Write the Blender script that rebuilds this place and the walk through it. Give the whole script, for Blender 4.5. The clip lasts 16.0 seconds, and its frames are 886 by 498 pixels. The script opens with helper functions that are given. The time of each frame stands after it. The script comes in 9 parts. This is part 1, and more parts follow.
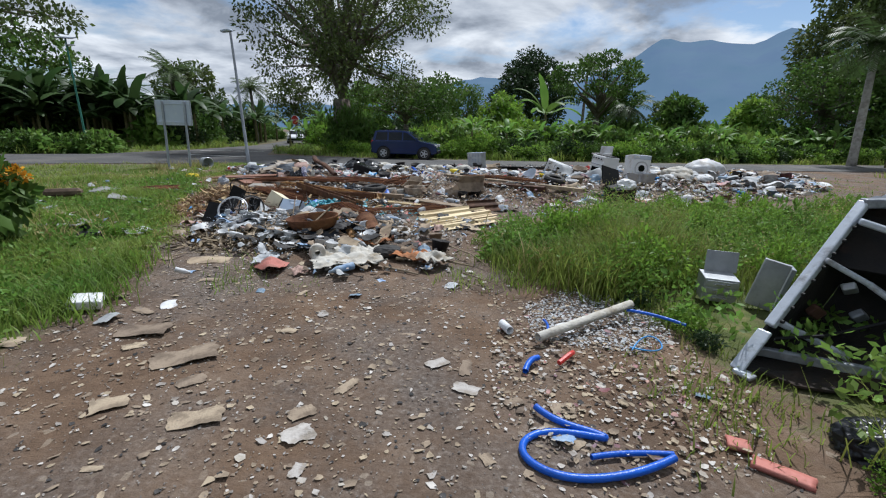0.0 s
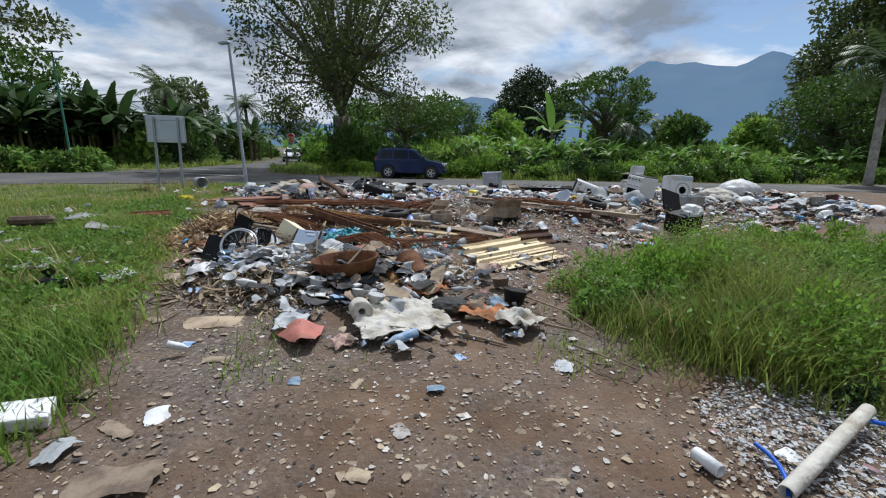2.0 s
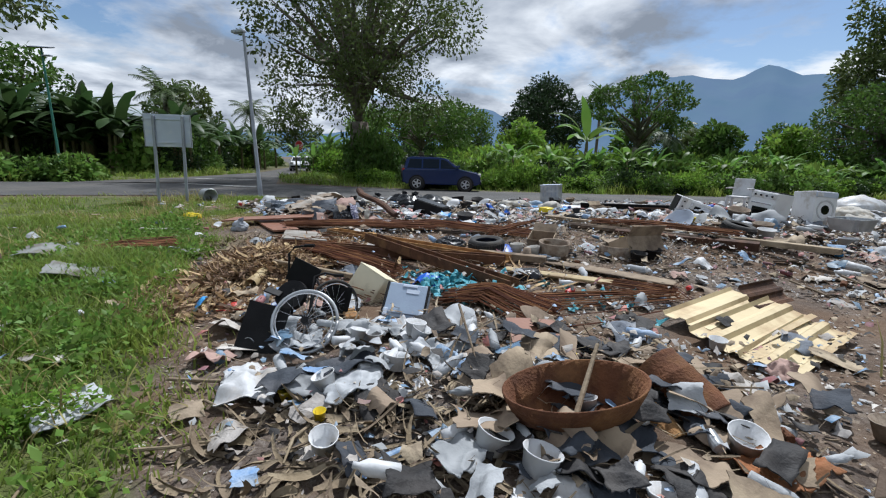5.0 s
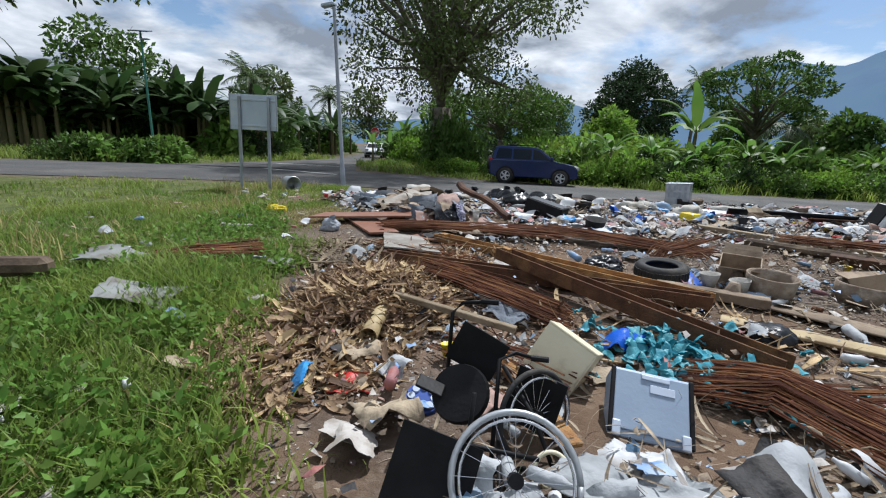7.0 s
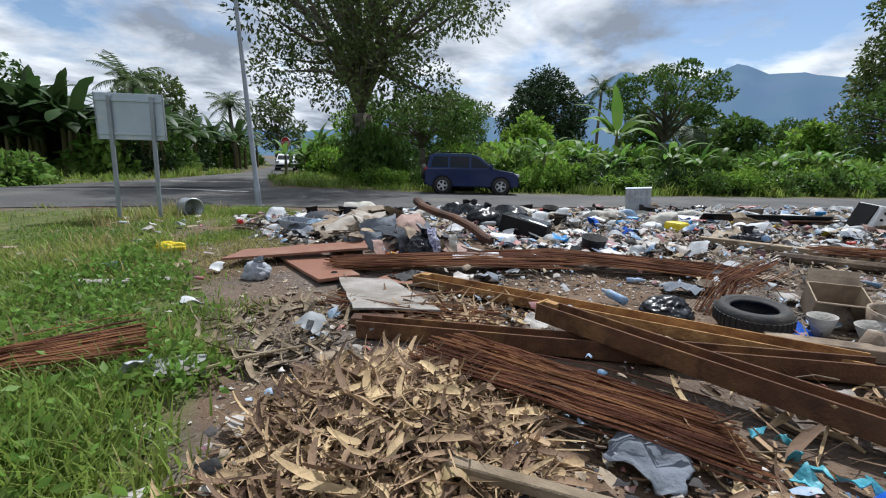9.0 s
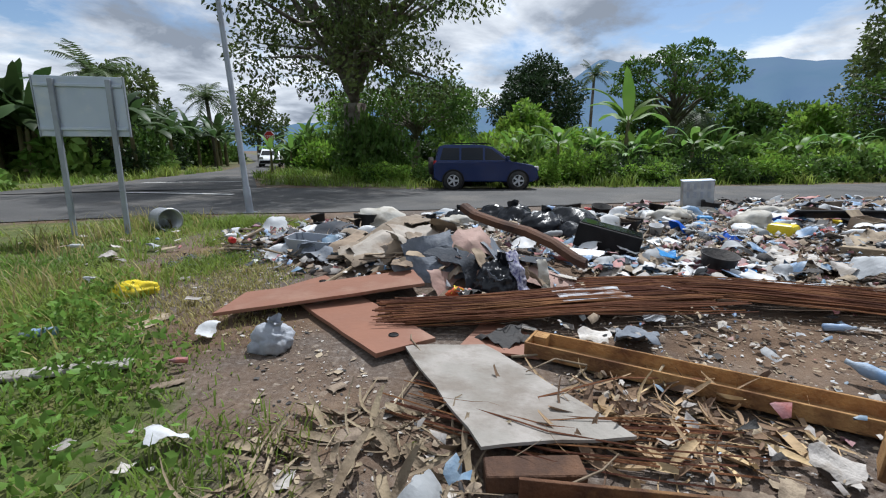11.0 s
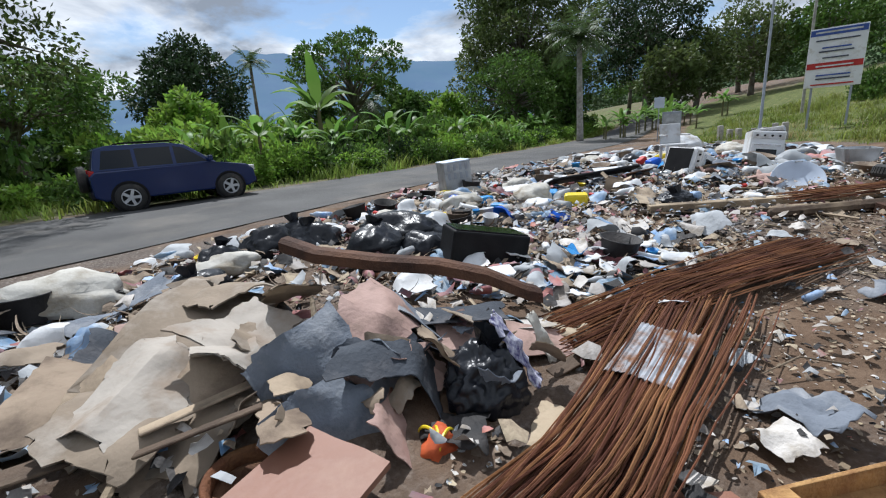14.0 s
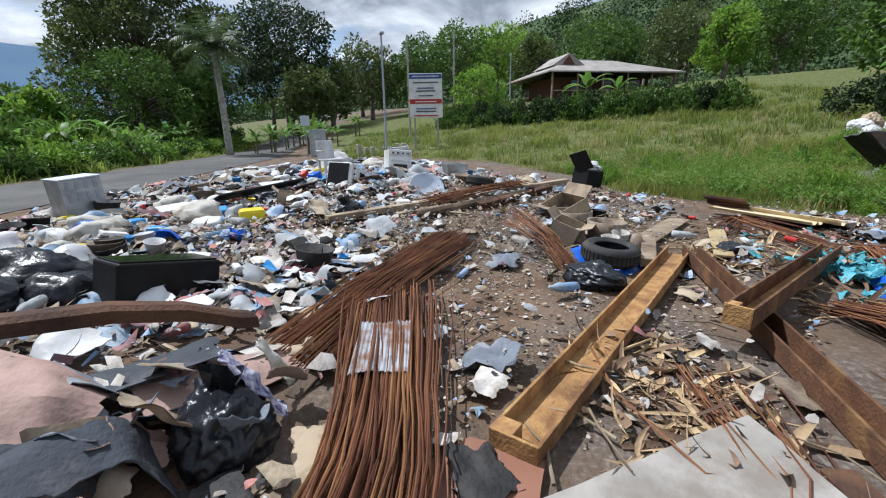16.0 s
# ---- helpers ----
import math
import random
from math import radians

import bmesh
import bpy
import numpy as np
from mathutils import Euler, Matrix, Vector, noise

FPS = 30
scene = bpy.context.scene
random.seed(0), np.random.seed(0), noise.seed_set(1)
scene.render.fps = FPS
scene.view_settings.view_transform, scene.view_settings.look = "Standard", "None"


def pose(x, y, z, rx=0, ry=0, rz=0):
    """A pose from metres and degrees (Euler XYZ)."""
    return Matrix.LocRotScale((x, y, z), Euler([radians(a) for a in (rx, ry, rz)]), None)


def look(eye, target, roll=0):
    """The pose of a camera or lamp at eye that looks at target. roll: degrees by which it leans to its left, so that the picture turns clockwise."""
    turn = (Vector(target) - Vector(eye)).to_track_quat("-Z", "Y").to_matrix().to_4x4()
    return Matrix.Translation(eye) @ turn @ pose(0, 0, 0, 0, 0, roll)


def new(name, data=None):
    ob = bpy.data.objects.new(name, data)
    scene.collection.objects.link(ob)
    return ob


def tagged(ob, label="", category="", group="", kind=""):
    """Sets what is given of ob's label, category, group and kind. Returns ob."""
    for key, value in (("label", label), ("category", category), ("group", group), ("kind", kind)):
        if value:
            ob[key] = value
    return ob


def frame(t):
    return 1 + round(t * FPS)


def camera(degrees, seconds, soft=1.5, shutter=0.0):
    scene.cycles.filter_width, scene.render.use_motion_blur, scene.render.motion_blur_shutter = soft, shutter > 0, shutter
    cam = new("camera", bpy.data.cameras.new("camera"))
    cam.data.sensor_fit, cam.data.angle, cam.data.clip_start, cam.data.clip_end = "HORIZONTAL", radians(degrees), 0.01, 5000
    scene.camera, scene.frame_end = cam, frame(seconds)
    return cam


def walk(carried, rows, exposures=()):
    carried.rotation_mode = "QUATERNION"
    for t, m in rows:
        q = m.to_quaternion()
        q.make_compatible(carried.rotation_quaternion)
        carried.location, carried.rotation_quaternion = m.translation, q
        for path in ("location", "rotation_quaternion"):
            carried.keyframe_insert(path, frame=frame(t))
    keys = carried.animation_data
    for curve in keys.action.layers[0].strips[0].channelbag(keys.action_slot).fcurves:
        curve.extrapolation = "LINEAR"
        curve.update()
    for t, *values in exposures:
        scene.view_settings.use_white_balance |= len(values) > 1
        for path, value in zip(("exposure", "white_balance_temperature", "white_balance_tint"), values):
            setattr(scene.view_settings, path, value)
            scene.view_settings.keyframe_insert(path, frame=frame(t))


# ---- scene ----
cam = camera(90.2, 16.0, soft=1.15)
PATH = [
    (0, (0.517, 0.0, 1.673), (0.447, 1.932, 1.159), 1.2),
    (0.5, (0.419, 0.283, 1.638), (0.414, 2.219, 1.137), 2.0),
    (1, (0.232, 0.654, 1.635), (0.25, 2.595, 1.151), 2.2),
    (1.5, (-0.108, 1.012, 1.663), (-0.087, 2.96, 1.208), 1.2),
    (2, (-0.461, 1.45, 1.65), (-0.495, 3.402, 1.213), 1.3),
    (2.5, (-0.883, 1.86, 1.64), (-0.964, 3.816, 1.233), 1.3),
    (3, (-1.237, 2.324, 1.582), (-1.352, 4.282, 1.189), 1.4),
    (3.5, (-1.589, 2.848, 1.561), (-1.74, 4.806, 1.183), 1.2),
    (4, (-1.916, 3.349, 1.56), (-2.073, 5.306, 1.177), 1.3),
    (4.2, (-2.004, 3.543, 1.544), (-2.134, 5.501, 1.158), 1.5),
    (6.3, (-3.141, 5.463, 1.514), (-3.117, 7.42, 1.101), 1.2),
    (6.5, (-3.263, 5.629, 1.507), (-3.323, 7.583, 1.086), 0.6),
    (7, (-3.597, 6.083, 1.504), (-3.895, 8.008, 1.053), 2.9),
    (7.5, (-3.936, 6.516, 1.503), (-4.258, 8.439, 1.06), 0.8),
    (8, (-4.143, 6.986, 1.484), (-4.409, 8.922, 1.057), -0.0),
    (8.5, (-4.405, 7.515, 1.441), (-4.467, 9.47, 1.025), 1.5),
    (9, (-4.645, 8.019, 1.453), (-4.577, 9.977, 1.054), 1.4),
    (9.2, (-4.726, 8.239, 1.487), (-4.642, 10.197, 1.088), 1.0),
    (11.3, (-5.718, 10.323, 1.473), (-5.585, 12.27, 1.034), 0.1),
    (11.5, (-5.781, 10.544, 1.467), (-5.703, 12.494, 1.028), -0.1),
    (12, (-5.968, 11.06, 1.463), (-5.951, 13.012, 1.026), 0.9),
    (12.5, (-6.155, 11.552, 1.457), (-6.169, 13.502, 1.013), 1.4),
    (13, (-6.28, 12.064, 1.506), (-6.224, 14.01, 1.04), 0.5),
    (13.5, (-6.416, 12.527, 1.529), (-5.75, 14.354, 1.039), -3.7),
    (14, (-6.355, 12.939, 1.466), (-5.007, 14.337, 0.951), -4.0),
    (14.5, (-6.322, 13.138, 1.496), (-4.493, 13.778, 0.966), -3.6),
    (15, (-6.39, 13.174, 1.481), (-4.452, 13.243, 0.954), -3.8),
    (15.5, (-6.435, 13.192, 1.474), (-4.494, 13.224, 0.956), -1.8),
    (16, (-6.451, 13.235, 1.466), (-4.512, 13.332, 0.947), -1.1),
]
walk(cam, [(t, look(eye, target, roll)) for t, eye, target, roll in PATH], exposures=((0, -0.07, 5950, 9), (4, -0.05, 5950, 9), (6.5, 0.06, 5950, 9), (9, 0.12, 6000, 9), (12.5, 0.10, 6000, 9), (14, 0.19, 5950, 9), (16, 0.24, 5900, 9)))

# world: partly cloudy sky and one sun
SUN_AZ, SUN_EL = 25.0, 58.0
world = bpy.data.worlds.new("world")
scene.world = world
world.use_nodes = True
wn, wl = world.node_tree.nodes, world.node_tree.links
wn.clear()


def wnode(kind, **kw):
    n = wn.new(kind)
    for k, v in kw.items():
        n.inputs[k].default_value = v
    return n


sky = wn.new("ShaderNodeTexSky")
sky.sky_type = "NISHITA"
sky.sun_disc = False
sky.sun_elevation = radians(SUN_EL)
sky.sun_rotation = radians(SUN_AZ)
sky.air_density, sky.dust_density, sky.ozone_density = 1.0, 0.6, 2.0
wco = wn.new("ShaderNodeTexCoord")
sep = wn.new("ShaderNodeSeparateXYZ")
wl.new(wco.outputs["Generated"], sep.inputs[0])
zup = wn.new("ShaderNodeMath")
zup.operation = "ADD"
zup.inputs[1].default_value = 0.22
wl.new(sep.outputs[2], zup.inputs[0])
zmx = wn.new("ShaderNodeMath")
zmx.operation = "MAXIMUM"
zmx.inputs[1].default_value = 0.08
wl.new(zup.outputs[0], zmx.inputs[0])
flat = []
for k in (0, 1):
    d = wn.new("ShaderNodeMath")
    d.operation = "DIVIDE"
    wl.new(sep.outputs[k], d.inputs[0])
    wl.new(zmx.outputs[0], d.inputs[1])
    flat.append(d)
comb = wn.new("ShaderNodeCombineXYZ")
wl.new(flat[0].outputs[0], comb.inputs[0])
wl.new(flat[1].outputs[0], comb.inputs[1])
cl1 = wnode("ShaderNodeTexNoise", Scale=0.85, Detail=9.0, Roughness=0.6, Distortion=0.25)
wl.new(comb.outputs[0], cl1.inputs["Vector"])
rmp = wn.new("ShaderNodeValToRGB")
rmp.color_ramp.elements[0].position, rmp.color_ramp.elements[1].position = 0.37, 0.47
wl.new(cl1.outputs["Fac"], rmp.inputs[0])
cl2 = wnode("ShaderNodeTexNoise", Scale=1.7, Detail=9.0, Roughness=0.55, Distortion=0.3)
wl.new(comb.outputs[0], cl2.inputs["Vector"])
ccol = wn.new("ShaderNodeValToRGB")
e = ccol.color_ramp.elements
e[0].position, e[0].color = 0.38, (9.6, 9.7, 9.8, 1)
e[1].position, e[1].color = 0.60, (2.9, 3.2, 3.7, 1)
m_ = e.new(0.52)
m_.color = (5.4, 5.7, 6.2, 1)
wl.new(cl2.outputs["Fac"], ccol.inputs[0])
wmix = wn.new("ShaderNodeMix")
wmix.data_type = "RGBA"
wl.new(rmp.outputs[0], wmix.inputs[0])
wl.new(sky.outputs[0], wmix.inputs[6])
wl.new(ccol.outputs[0], wmix.inputs[7])
bg = wnode("ShaderNodeBackground", Strength=0.097)
wl.new(wmix.outputs[2], bg.inputs[0])
wout = wn.new("ShaderNodeOutputWorld")
wl.new(bg.outputs[0], wout.inputs[0])

sun_data = bpy.data.lights.new("sun", "SUN")
sun_data.energy, sun_data.angle, sun_data.color = 4.7, radians(1.0), (1.0, 0.965, 0.915)
sun = new("sun", sun_data)
az, el = radians(SUN_AZ), radians(SUN_EL)
sdir = Vector((math.sin(az) * math.cos(el), math.cos(az) * math.cos(el), math.sin(el)))
sun.matrix_world = look(sdir * 50, (0, 0, 0))

# materials
def material(name, c1, c2=None, scale=6.0, rough=0.7, metal=0.0, bump=0.2, bscale=40.0, stain=None, stain_amt=0.5, stain_scale=2.0,
             vary=0.0, trans=0.0, spec=0.32):
    """A surface with two colours mixed by noise, stains on a larger scale, fine relief and variation by object."""
    m = bpy.data.materials.new(name)
    m.use_nodes = True
    nt, ln = m.node_tree.nodes, m.node_tree.links
    b = nt["Principled BSDF"]
    co = nt.new("ShaderNodeTexCoord")
    n1 = nt.new("ShaderNodeTexNoise")
    n1.inputs["Scale"].default_value, n1.inputs["Detail"].default_value = scale, 6
    ln.new(co.outputs["Object"], n1.inputs["Vector"])
    r = nt.new("ShaderNodeValToRGB")
    r.color_ramp.elements[0].position, r.color_ramp.elements[1].position = 0.35, 0.65
    r.color_ramp.elements[0].color = (*c1, 1)
    r.color_ramp.elements[1].color = (*(c2 or [v * 0.72 for v in c1]), 1)
    ln.new(n1.outputs["Fac"], r.inputs[0])
    out = r.outputs[0]
    if stain:
        n2 = nt.new("ShaderNodeTexNoise")
        n2.inputs["Scale"].default_value, n2.inputs["Detail"].default_value, n2.inputs["Roughness"].default_value = stain_scale, 8, 0.65
        ln.new(co.outputs["Object"], n2.inputs["Vector"])
        r2 = nt.new("ShaderNodeValToRGB")
        r2.color_ramp.elements[0].position = 0.62 - 0.35 * stain_amt
        r2.color_ramp.elements[1].position = 0.82 - 0.35 * stain_amt
        ln.new(n2.outputs["Fac"], r2.inputs[0])
        mx = nt.new("ShaderNodeMix")
        mx.data_type = "RGBA"
        ln.new(r2.outputs[0], mx.inputs[0])
        ln.new(out, mx.inputs[6])
        mx.inputs[7].default_value = (*stain, 1)
        out = mx.outputs[2]
    if vary:
        oi = nt.new("ShaderNodeObjectInfo")
        geo = nt.new("ShaderNodeNewGeometry")
        ad = nt.new("ShaderNodeMath")
        ad.operation = "ADD"
        ln.new(oi.outputs["Random"], ad.inputs[0])
        ln.new(geo.outputs["Random Per Island"], ad.inputs[1])
        fr = nt.new("ShaderNodeMath")
        fr.operation = "FRACT"
        ln.new(ad.outputs[0], fr.inputs[0])
        mr = nt.new("ShaderNodeMapRange")
        mr.inputs[3].default_value, mr.inputs[4].default_value = 1 - vary, 1 + vary * 0.6
        ln.new(fr.outputs[0], mr.inputs[0])
        hs = nt.new("ShaderNodeHueSaturation")
        mh = nt.new("ShaderNodeMapRange")
        mh.inputs[3].default_value, mh.inputs[4].default_value = 0.5 - vary * 0.025, 0.5 + vary * 0.025
        ln.new(fr.outputs[0], mh.inputs[0])
        ln.new(mh.outputs[0], hs.inputs["Hue"])
        ln.new(mr.outputs[0], hs.inputs["Value"])
        ln.new(out, hs.inputs["Color"])
        out = hs.outputs[0]
    ln.new(out, b.inputs["Base Color"])
    b.inputs["Metallic"].default_value = metal
    b.inputs["Specular IOR Level"].default_value = spec
    rr = nt.new("ShaderNodeMapRange")
    rr.inputs[3].default_value, rr.inputs[4].default_value = max(0.05, rough - 0.12), min(1, rough + 0.12)
    ln.new(n1.outputs["Fac"], rr.inputs[0])
    ln.new(rr.outputs[0], b.inputs["Roughness"])
    if bump:
        n3 = nt.new("ShaderNodeTexNoise")
        n3.inputs["Scale"].default_value, n3.inputs["Detail"].default_value = bscale, 4
        ln.new(co.outputs["Object"], n3.inputs["Vector"])
        bp = nt.new("ShaderNodeBump")
        bp.inputs["Strength"].default_value, bp.inputs["Distance"].default_value = bump, 0.02
        ln.new(n3.outputs["Fac"], bp.inputs["Height"])
        ln.new(bp.outputs[0], b.inputs["Normal"])
    if trans:
        tr = nt.new("ShaderNodeBsdfTranslucent")
        ln.new(out, tr.inputs["Color"])
        ms = nt.new("ShaderNodeMixShader")
        ms.inputs[0].default_value = trans
        ln.new(b.outputs[0], ms.inputs[1])
        ln.new(tr.outputs[0], ms.inputs[2])
        ln.new(ms.outputs[0], nt["Material Output"].inputs["Surface"])
    return m


def leaf_mat(name, c1, c2, trans=0.35):
    return material(name, c1, c2, 0.35, 0.5, bump=0, vary=0.45, trans=trans, spec=0.2)


M_LEAF_TREE = leaf_mat("leaf_tree", (0.070, 0.104, 0.030), (0.125, 0.158, 0.050))
M_LEAF_DARK = leaf_mat("leaf_dark", (0.028, 0.052, 0.020), (0.048, 0.082, 0.030), 0.2)
M_LEAF_MID = leaf_mat("leaf_mid", (0.062, 0.122, 0.024), (0.118, 0.198, 0.040))
M_LEAF_BRIGHT = leaf_mat("leaf_bright", (0.15, 0.28, 0.035), (0.24, 0.36, 0.06), 0.5)
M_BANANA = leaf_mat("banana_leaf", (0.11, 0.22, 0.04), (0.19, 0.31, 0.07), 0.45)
# same leaf with the west belt's backlit shade put into its colour
M_BANANA_SHADED = leaf_mat("banana_leaf_shaded", (0.036, 0.072, 0.022), (0.075, 0.12, 0.04), 0.35)
M_PALM = leaf_mat("palm_leaf", (0.06, 0.10, 0.035), (0.10, 0.14, 0.05), 0.3)
M_GRASS = leaf_mat("grass_blade", (0.14, 0.235, 0.040), (0.30, 0.355, 0.076), 0.45)
M_GRASS_FIELD = leaf_mat("grass_field", (0.145, 0.205, 0.036), (0.27, 0.295, 0.072), 0.45)
M_GRASS_DRY = leaf_mat("grass_dry", (0.40, 0.33, 0.15), (0.31, 0.28, 0.10), 0.35)
M_WEED = leaf_mat("weed_leaf", (0.13, 0.25, 0.045), (0.22, 0.33, 0.07), 0.45)
M_FOREST = material("forest_hill", (0.022, 0.05, 0.016), (0.06, 0.10, 0.03), 0.09, 0.8, bump=1.0, bscale=0.25, stain=(0.085, 0.12, 0.04), stain_scale=0.02)
M_FORESTC = material("forest_canopy", (0.03, 0.065, 0.018), (0.07, 0.115, 0.035), 0.35, 0.8, bump=1.0, bscale=0.9, vary=0.4)
M_BARK = material("bark", (0.16, 0.13, 0.10), (0.07, 0.055, 0.045), 5, 0.9, bump=0.8, bscale=14, stain=(0.20, 0.20, 0.16), stain_scale=1.2)
M_ASPHALT = material("asphalt", (0.085, 0.084, 0.083), (0.063, 0.062, 0.062), 0.5, 0.85, bump=0.5, bscale=60, stain=(0.13, 0.12, 0.108), stain_amt=0.35, stain_scale=0.35)
M_WHITE_LINE = material("road_paint", (0.55, 0.55, 0.53), (0.35, 0.35, 0.34), 3, 0.8)
M_RUST = material("rust", (0.16, 0.066, 0.030), (0.085, 0.036, 0.020), 7, 0.85, 0.15, 0.6, 60, stain=(0.24, 0.12, 0.05), stain_amt=0.4, stain_scale=3)
M_RUST_DARK = material("rust_dark", (0.085, 0.042, 0.026), (0.045, 0.026, 0.02), 6, 0.8, 0.2, 0.5, 50, stain=(0.14, 0.07, 0.04), stain_scale=2, vary=0.4)
M_RUST_YEL = material("rust_ochre", (0.42, 0.25, 0.10), (0.27, 0.14, 0.058), 9, 0.88, 0.1, 0.7, 45, stain=(0.13, 0.062, 0.03), stain_amt=0.42, stain_scale=2.5)
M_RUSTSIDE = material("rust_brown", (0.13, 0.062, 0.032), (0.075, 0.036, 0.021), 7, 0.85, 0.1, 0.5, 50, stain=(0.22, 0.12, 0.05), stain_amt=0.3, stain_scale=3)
M_WIRE = material("rusty_wire", (0.23, 0.095, 0.045), (0.13, 0.052, 0.026), 3, 0.8, 0.2, 0.3, 60, vary=0.6)
M_GALV = material("galvanised", (0.46, 0.48, 0.50), (0.36, 0.38, 0.41), 4, 0.45, 0.55, 0.1, 30, stain=(0.30, 0.31, 0.32), stain_scale=3)
M_ZINCOLD = material("old_zinc", (0.26, 0.27, 0.26), (0.19, 0.19, 0.18), 4, 0.75, 0.1, 0.2, 30, stain=(0.15, 0.12, 0.09), stain_amt=0.4)
M_ZINCWORN = material("worn_zinc", (0.42, 0.44, 0.48), (0.30, 0.31, 0.33), 5, 0.5, 0.3, 0.2, 30, stain=(0.20, 0.095, 0.045), stain_amt=0.5, stain_scale=6)
M_SIGNBACK = material("sign_back", (0.50, 0.56, 0.66), (0.44, 0.50, 0.60), 1.5, 0.5, 0.2, 0.05, 20, stain=(0.6, 0.62, 0.64), stain_amt=0.3)
M_POST = material("post_steel", (0.34, 0.37, 0.42), (0.28, 0.30, 0.34), 3, 0.5, 0.4, 0.1, 30)
M_GREENPOST = material("post_green", (0.05, 0.20, 0.15), (0.04, 0.15, 0.12), 3, 0.5, 0.2)
M_BLACK = material("black_plastic", (0.008, 0.008, 0.009), (0.014, 0.014, 0.015), 6, 0.55, bump=0.15, spec=0.15)
M_RUBBER = material("rubber", (0.022, 0.022, 0.023), (0.035, 0.034, 0.033), 8, 0.75, bump=0.3, stain=(0.10, 0.085, 0.07), stain_amt=0.3)
M_BAGBLACK = material("black_bag", (0.007, 0.008, 0.011), (0.014, 0.016, 0.022), 3, 0.32, bump=0.9, bscale=9, spec=0.35)
M_BAGGREY = material("grey_bag", (0.36, 0.38, 0.42), (0.28, 0.30, 0.34), 4, 0.6, bump=0.6, bscale=16, stain=(0.22, 0.2, 0.18), stain_amt=0.3)
M_WHITEP = material("white_plastic", (0.62, 0.63, 0.64), (0.52, 0.53, 0.55), 4, 0.5, bump=0.15, stain=(0.36, 0.32, 0.27), stain_amt=0.4, stain_scale=3, vary=0.15)
M_ENAMEL = material("white_enamel", (0.72, 0.73, 0.74), (0.64, 0.65, 0.66), 2, 0.3, bump=0.03, stain=(0.40, 0.35, 0.28), stain_amt=0.25, stain_scale=2.5)
M_CREAM = material("cream_plastic", (0.72, 0.66, 0.48), (0.64, 0.58, 0.42), 3, 0.5, bump=0.1, stain=(0.30, 0.25, 0.17), stain_amt=0.25)
M_CLOTHW = material("white_cloth", (0.60, 0.58, 0.53), (0.46, 0.435, 0.385), 5, 0.95, bump=0.6, bscale=25, stain=(0.30, 0.25, 0.18), stain_amt=0.4, stain_scale=4, trans=0.15)
M_CARD = material("cardboard", (0.38, 0.30, 0.215), (0.28, 0.215, 0.15), 3, 0.9, bump=0.3, bscale=30, stain=(0.16, 0.12, 0.09), stain_amt=0.4, stain_scale=3, vary=0.25)
M_LINOTAN = material("lino_tan", (0.26, 0.205, 0.15), (0.175, 0.137, 0.10), 2.5, 0.8, bump=0.3, bscale=26, stain=(0.35, 0.31, 0.265), stain_amt=0.35, stain_scale=2.2)
M_LINOPALE = material("lino_backing", (0.40, 0.36, 0.315), (0.30, 0.265, 0.225), 3, 0.85, bump=0.3, bscale=26, stain=(0.26, 0.20, 0.15), stain_amt=0.4, stain_scale=3)
M_LINOPINK = material("lino_pink", (0.40, 0.27, 0.23), (0.31, 0.205, 0.175), 3, 0.75, bump=0.25, stain=(0.22, 0.15, 0.12), stain_amt=0.35, stain_scale=5)
M_FELT = material("felt_blue_grey", (0.17, 0.19, 0.225), (0.11, 0.125, 0.15), 4, 0.9, bump=0.4, bscale=40, stain=(0.30, 0.31, 0.33), stain_amt=0.4, stain_scale=3)
M_FELTDK = material("felt_dark", (0.05, 0.058, 0.072), (0.035, 0.04, 0.05), 4, 0.85, bump=0.4, bscale=40, stain=(0.14, 0.14, 0.15), stain_amt=0.3)
M_WOOD = material("weathered_wood", (0.34, 0.27, 0.19), (0.23, 0.175, 0.12), 4, 0.85, bump=0.5, bscale=28, stain=(0.12, 0.09, 0.065), stain_amt=0.4, stain_scale=3, vary=0.2)
M_WOODDK = material("dark_wood", (0.10, 0.068, 0.046), (0.065, 0.045, 0.032), 5, 0.8, bump=0.5, bscale=30, stain=(0.20, 0.15, 0.10), stain_amt=0.3)
M_PLY = material("red_brown_board", (0.25, 0.118, 0.076), (0.20, 0.092, 0.060), 1.6, 0.5, bump=0.12, bscale=18, stain=(0.29, 0.17, 0.12), stain_amt=0.3, stain_scale=1.6)
M_GREYBOARD = material("grey_board", (0.33, 0.305, 0.28), (0.25, 0.235, 0.21), 3, 0.9, bump=0.4, bscale=22, stain=(0.20, 0.175, 0.15), stain_amt=0.5, stain_scale=3.5)
M_STICK = material("dry_stick", (0.30, 0.24, 0.165), (0.19, 0.145, 0.095), 6, 0.9, bump=0.5, vary=0.3)
M_DRYLEAF = material("dry_leaf", (0.50, 0.35, 0.215), (0.25, 0.165, 0.10), 3, 0.85, bump=0.4, vary=0.75, trans=0.12)
M_BAMBOO = material("bamboo", (0.42, 0.33, 0.18), (0.30, 0.22, 0.11), 4, 0.6, bump=0.2, stain=(0.22, 0.15, 0.08), stain_amt=0.3)
M_BLUE = material("blue_plastic", (0.015, 0.11, 0.58), (0.01, 0.08, 0.42), 4, 0.35, bump=0.2)
M_SKYBLUE = material("sky_blue_plastic", (0.05, 0.28, 0.62), (0.03, 0.2, 0.5), 5, 0.4, bump=0.4)
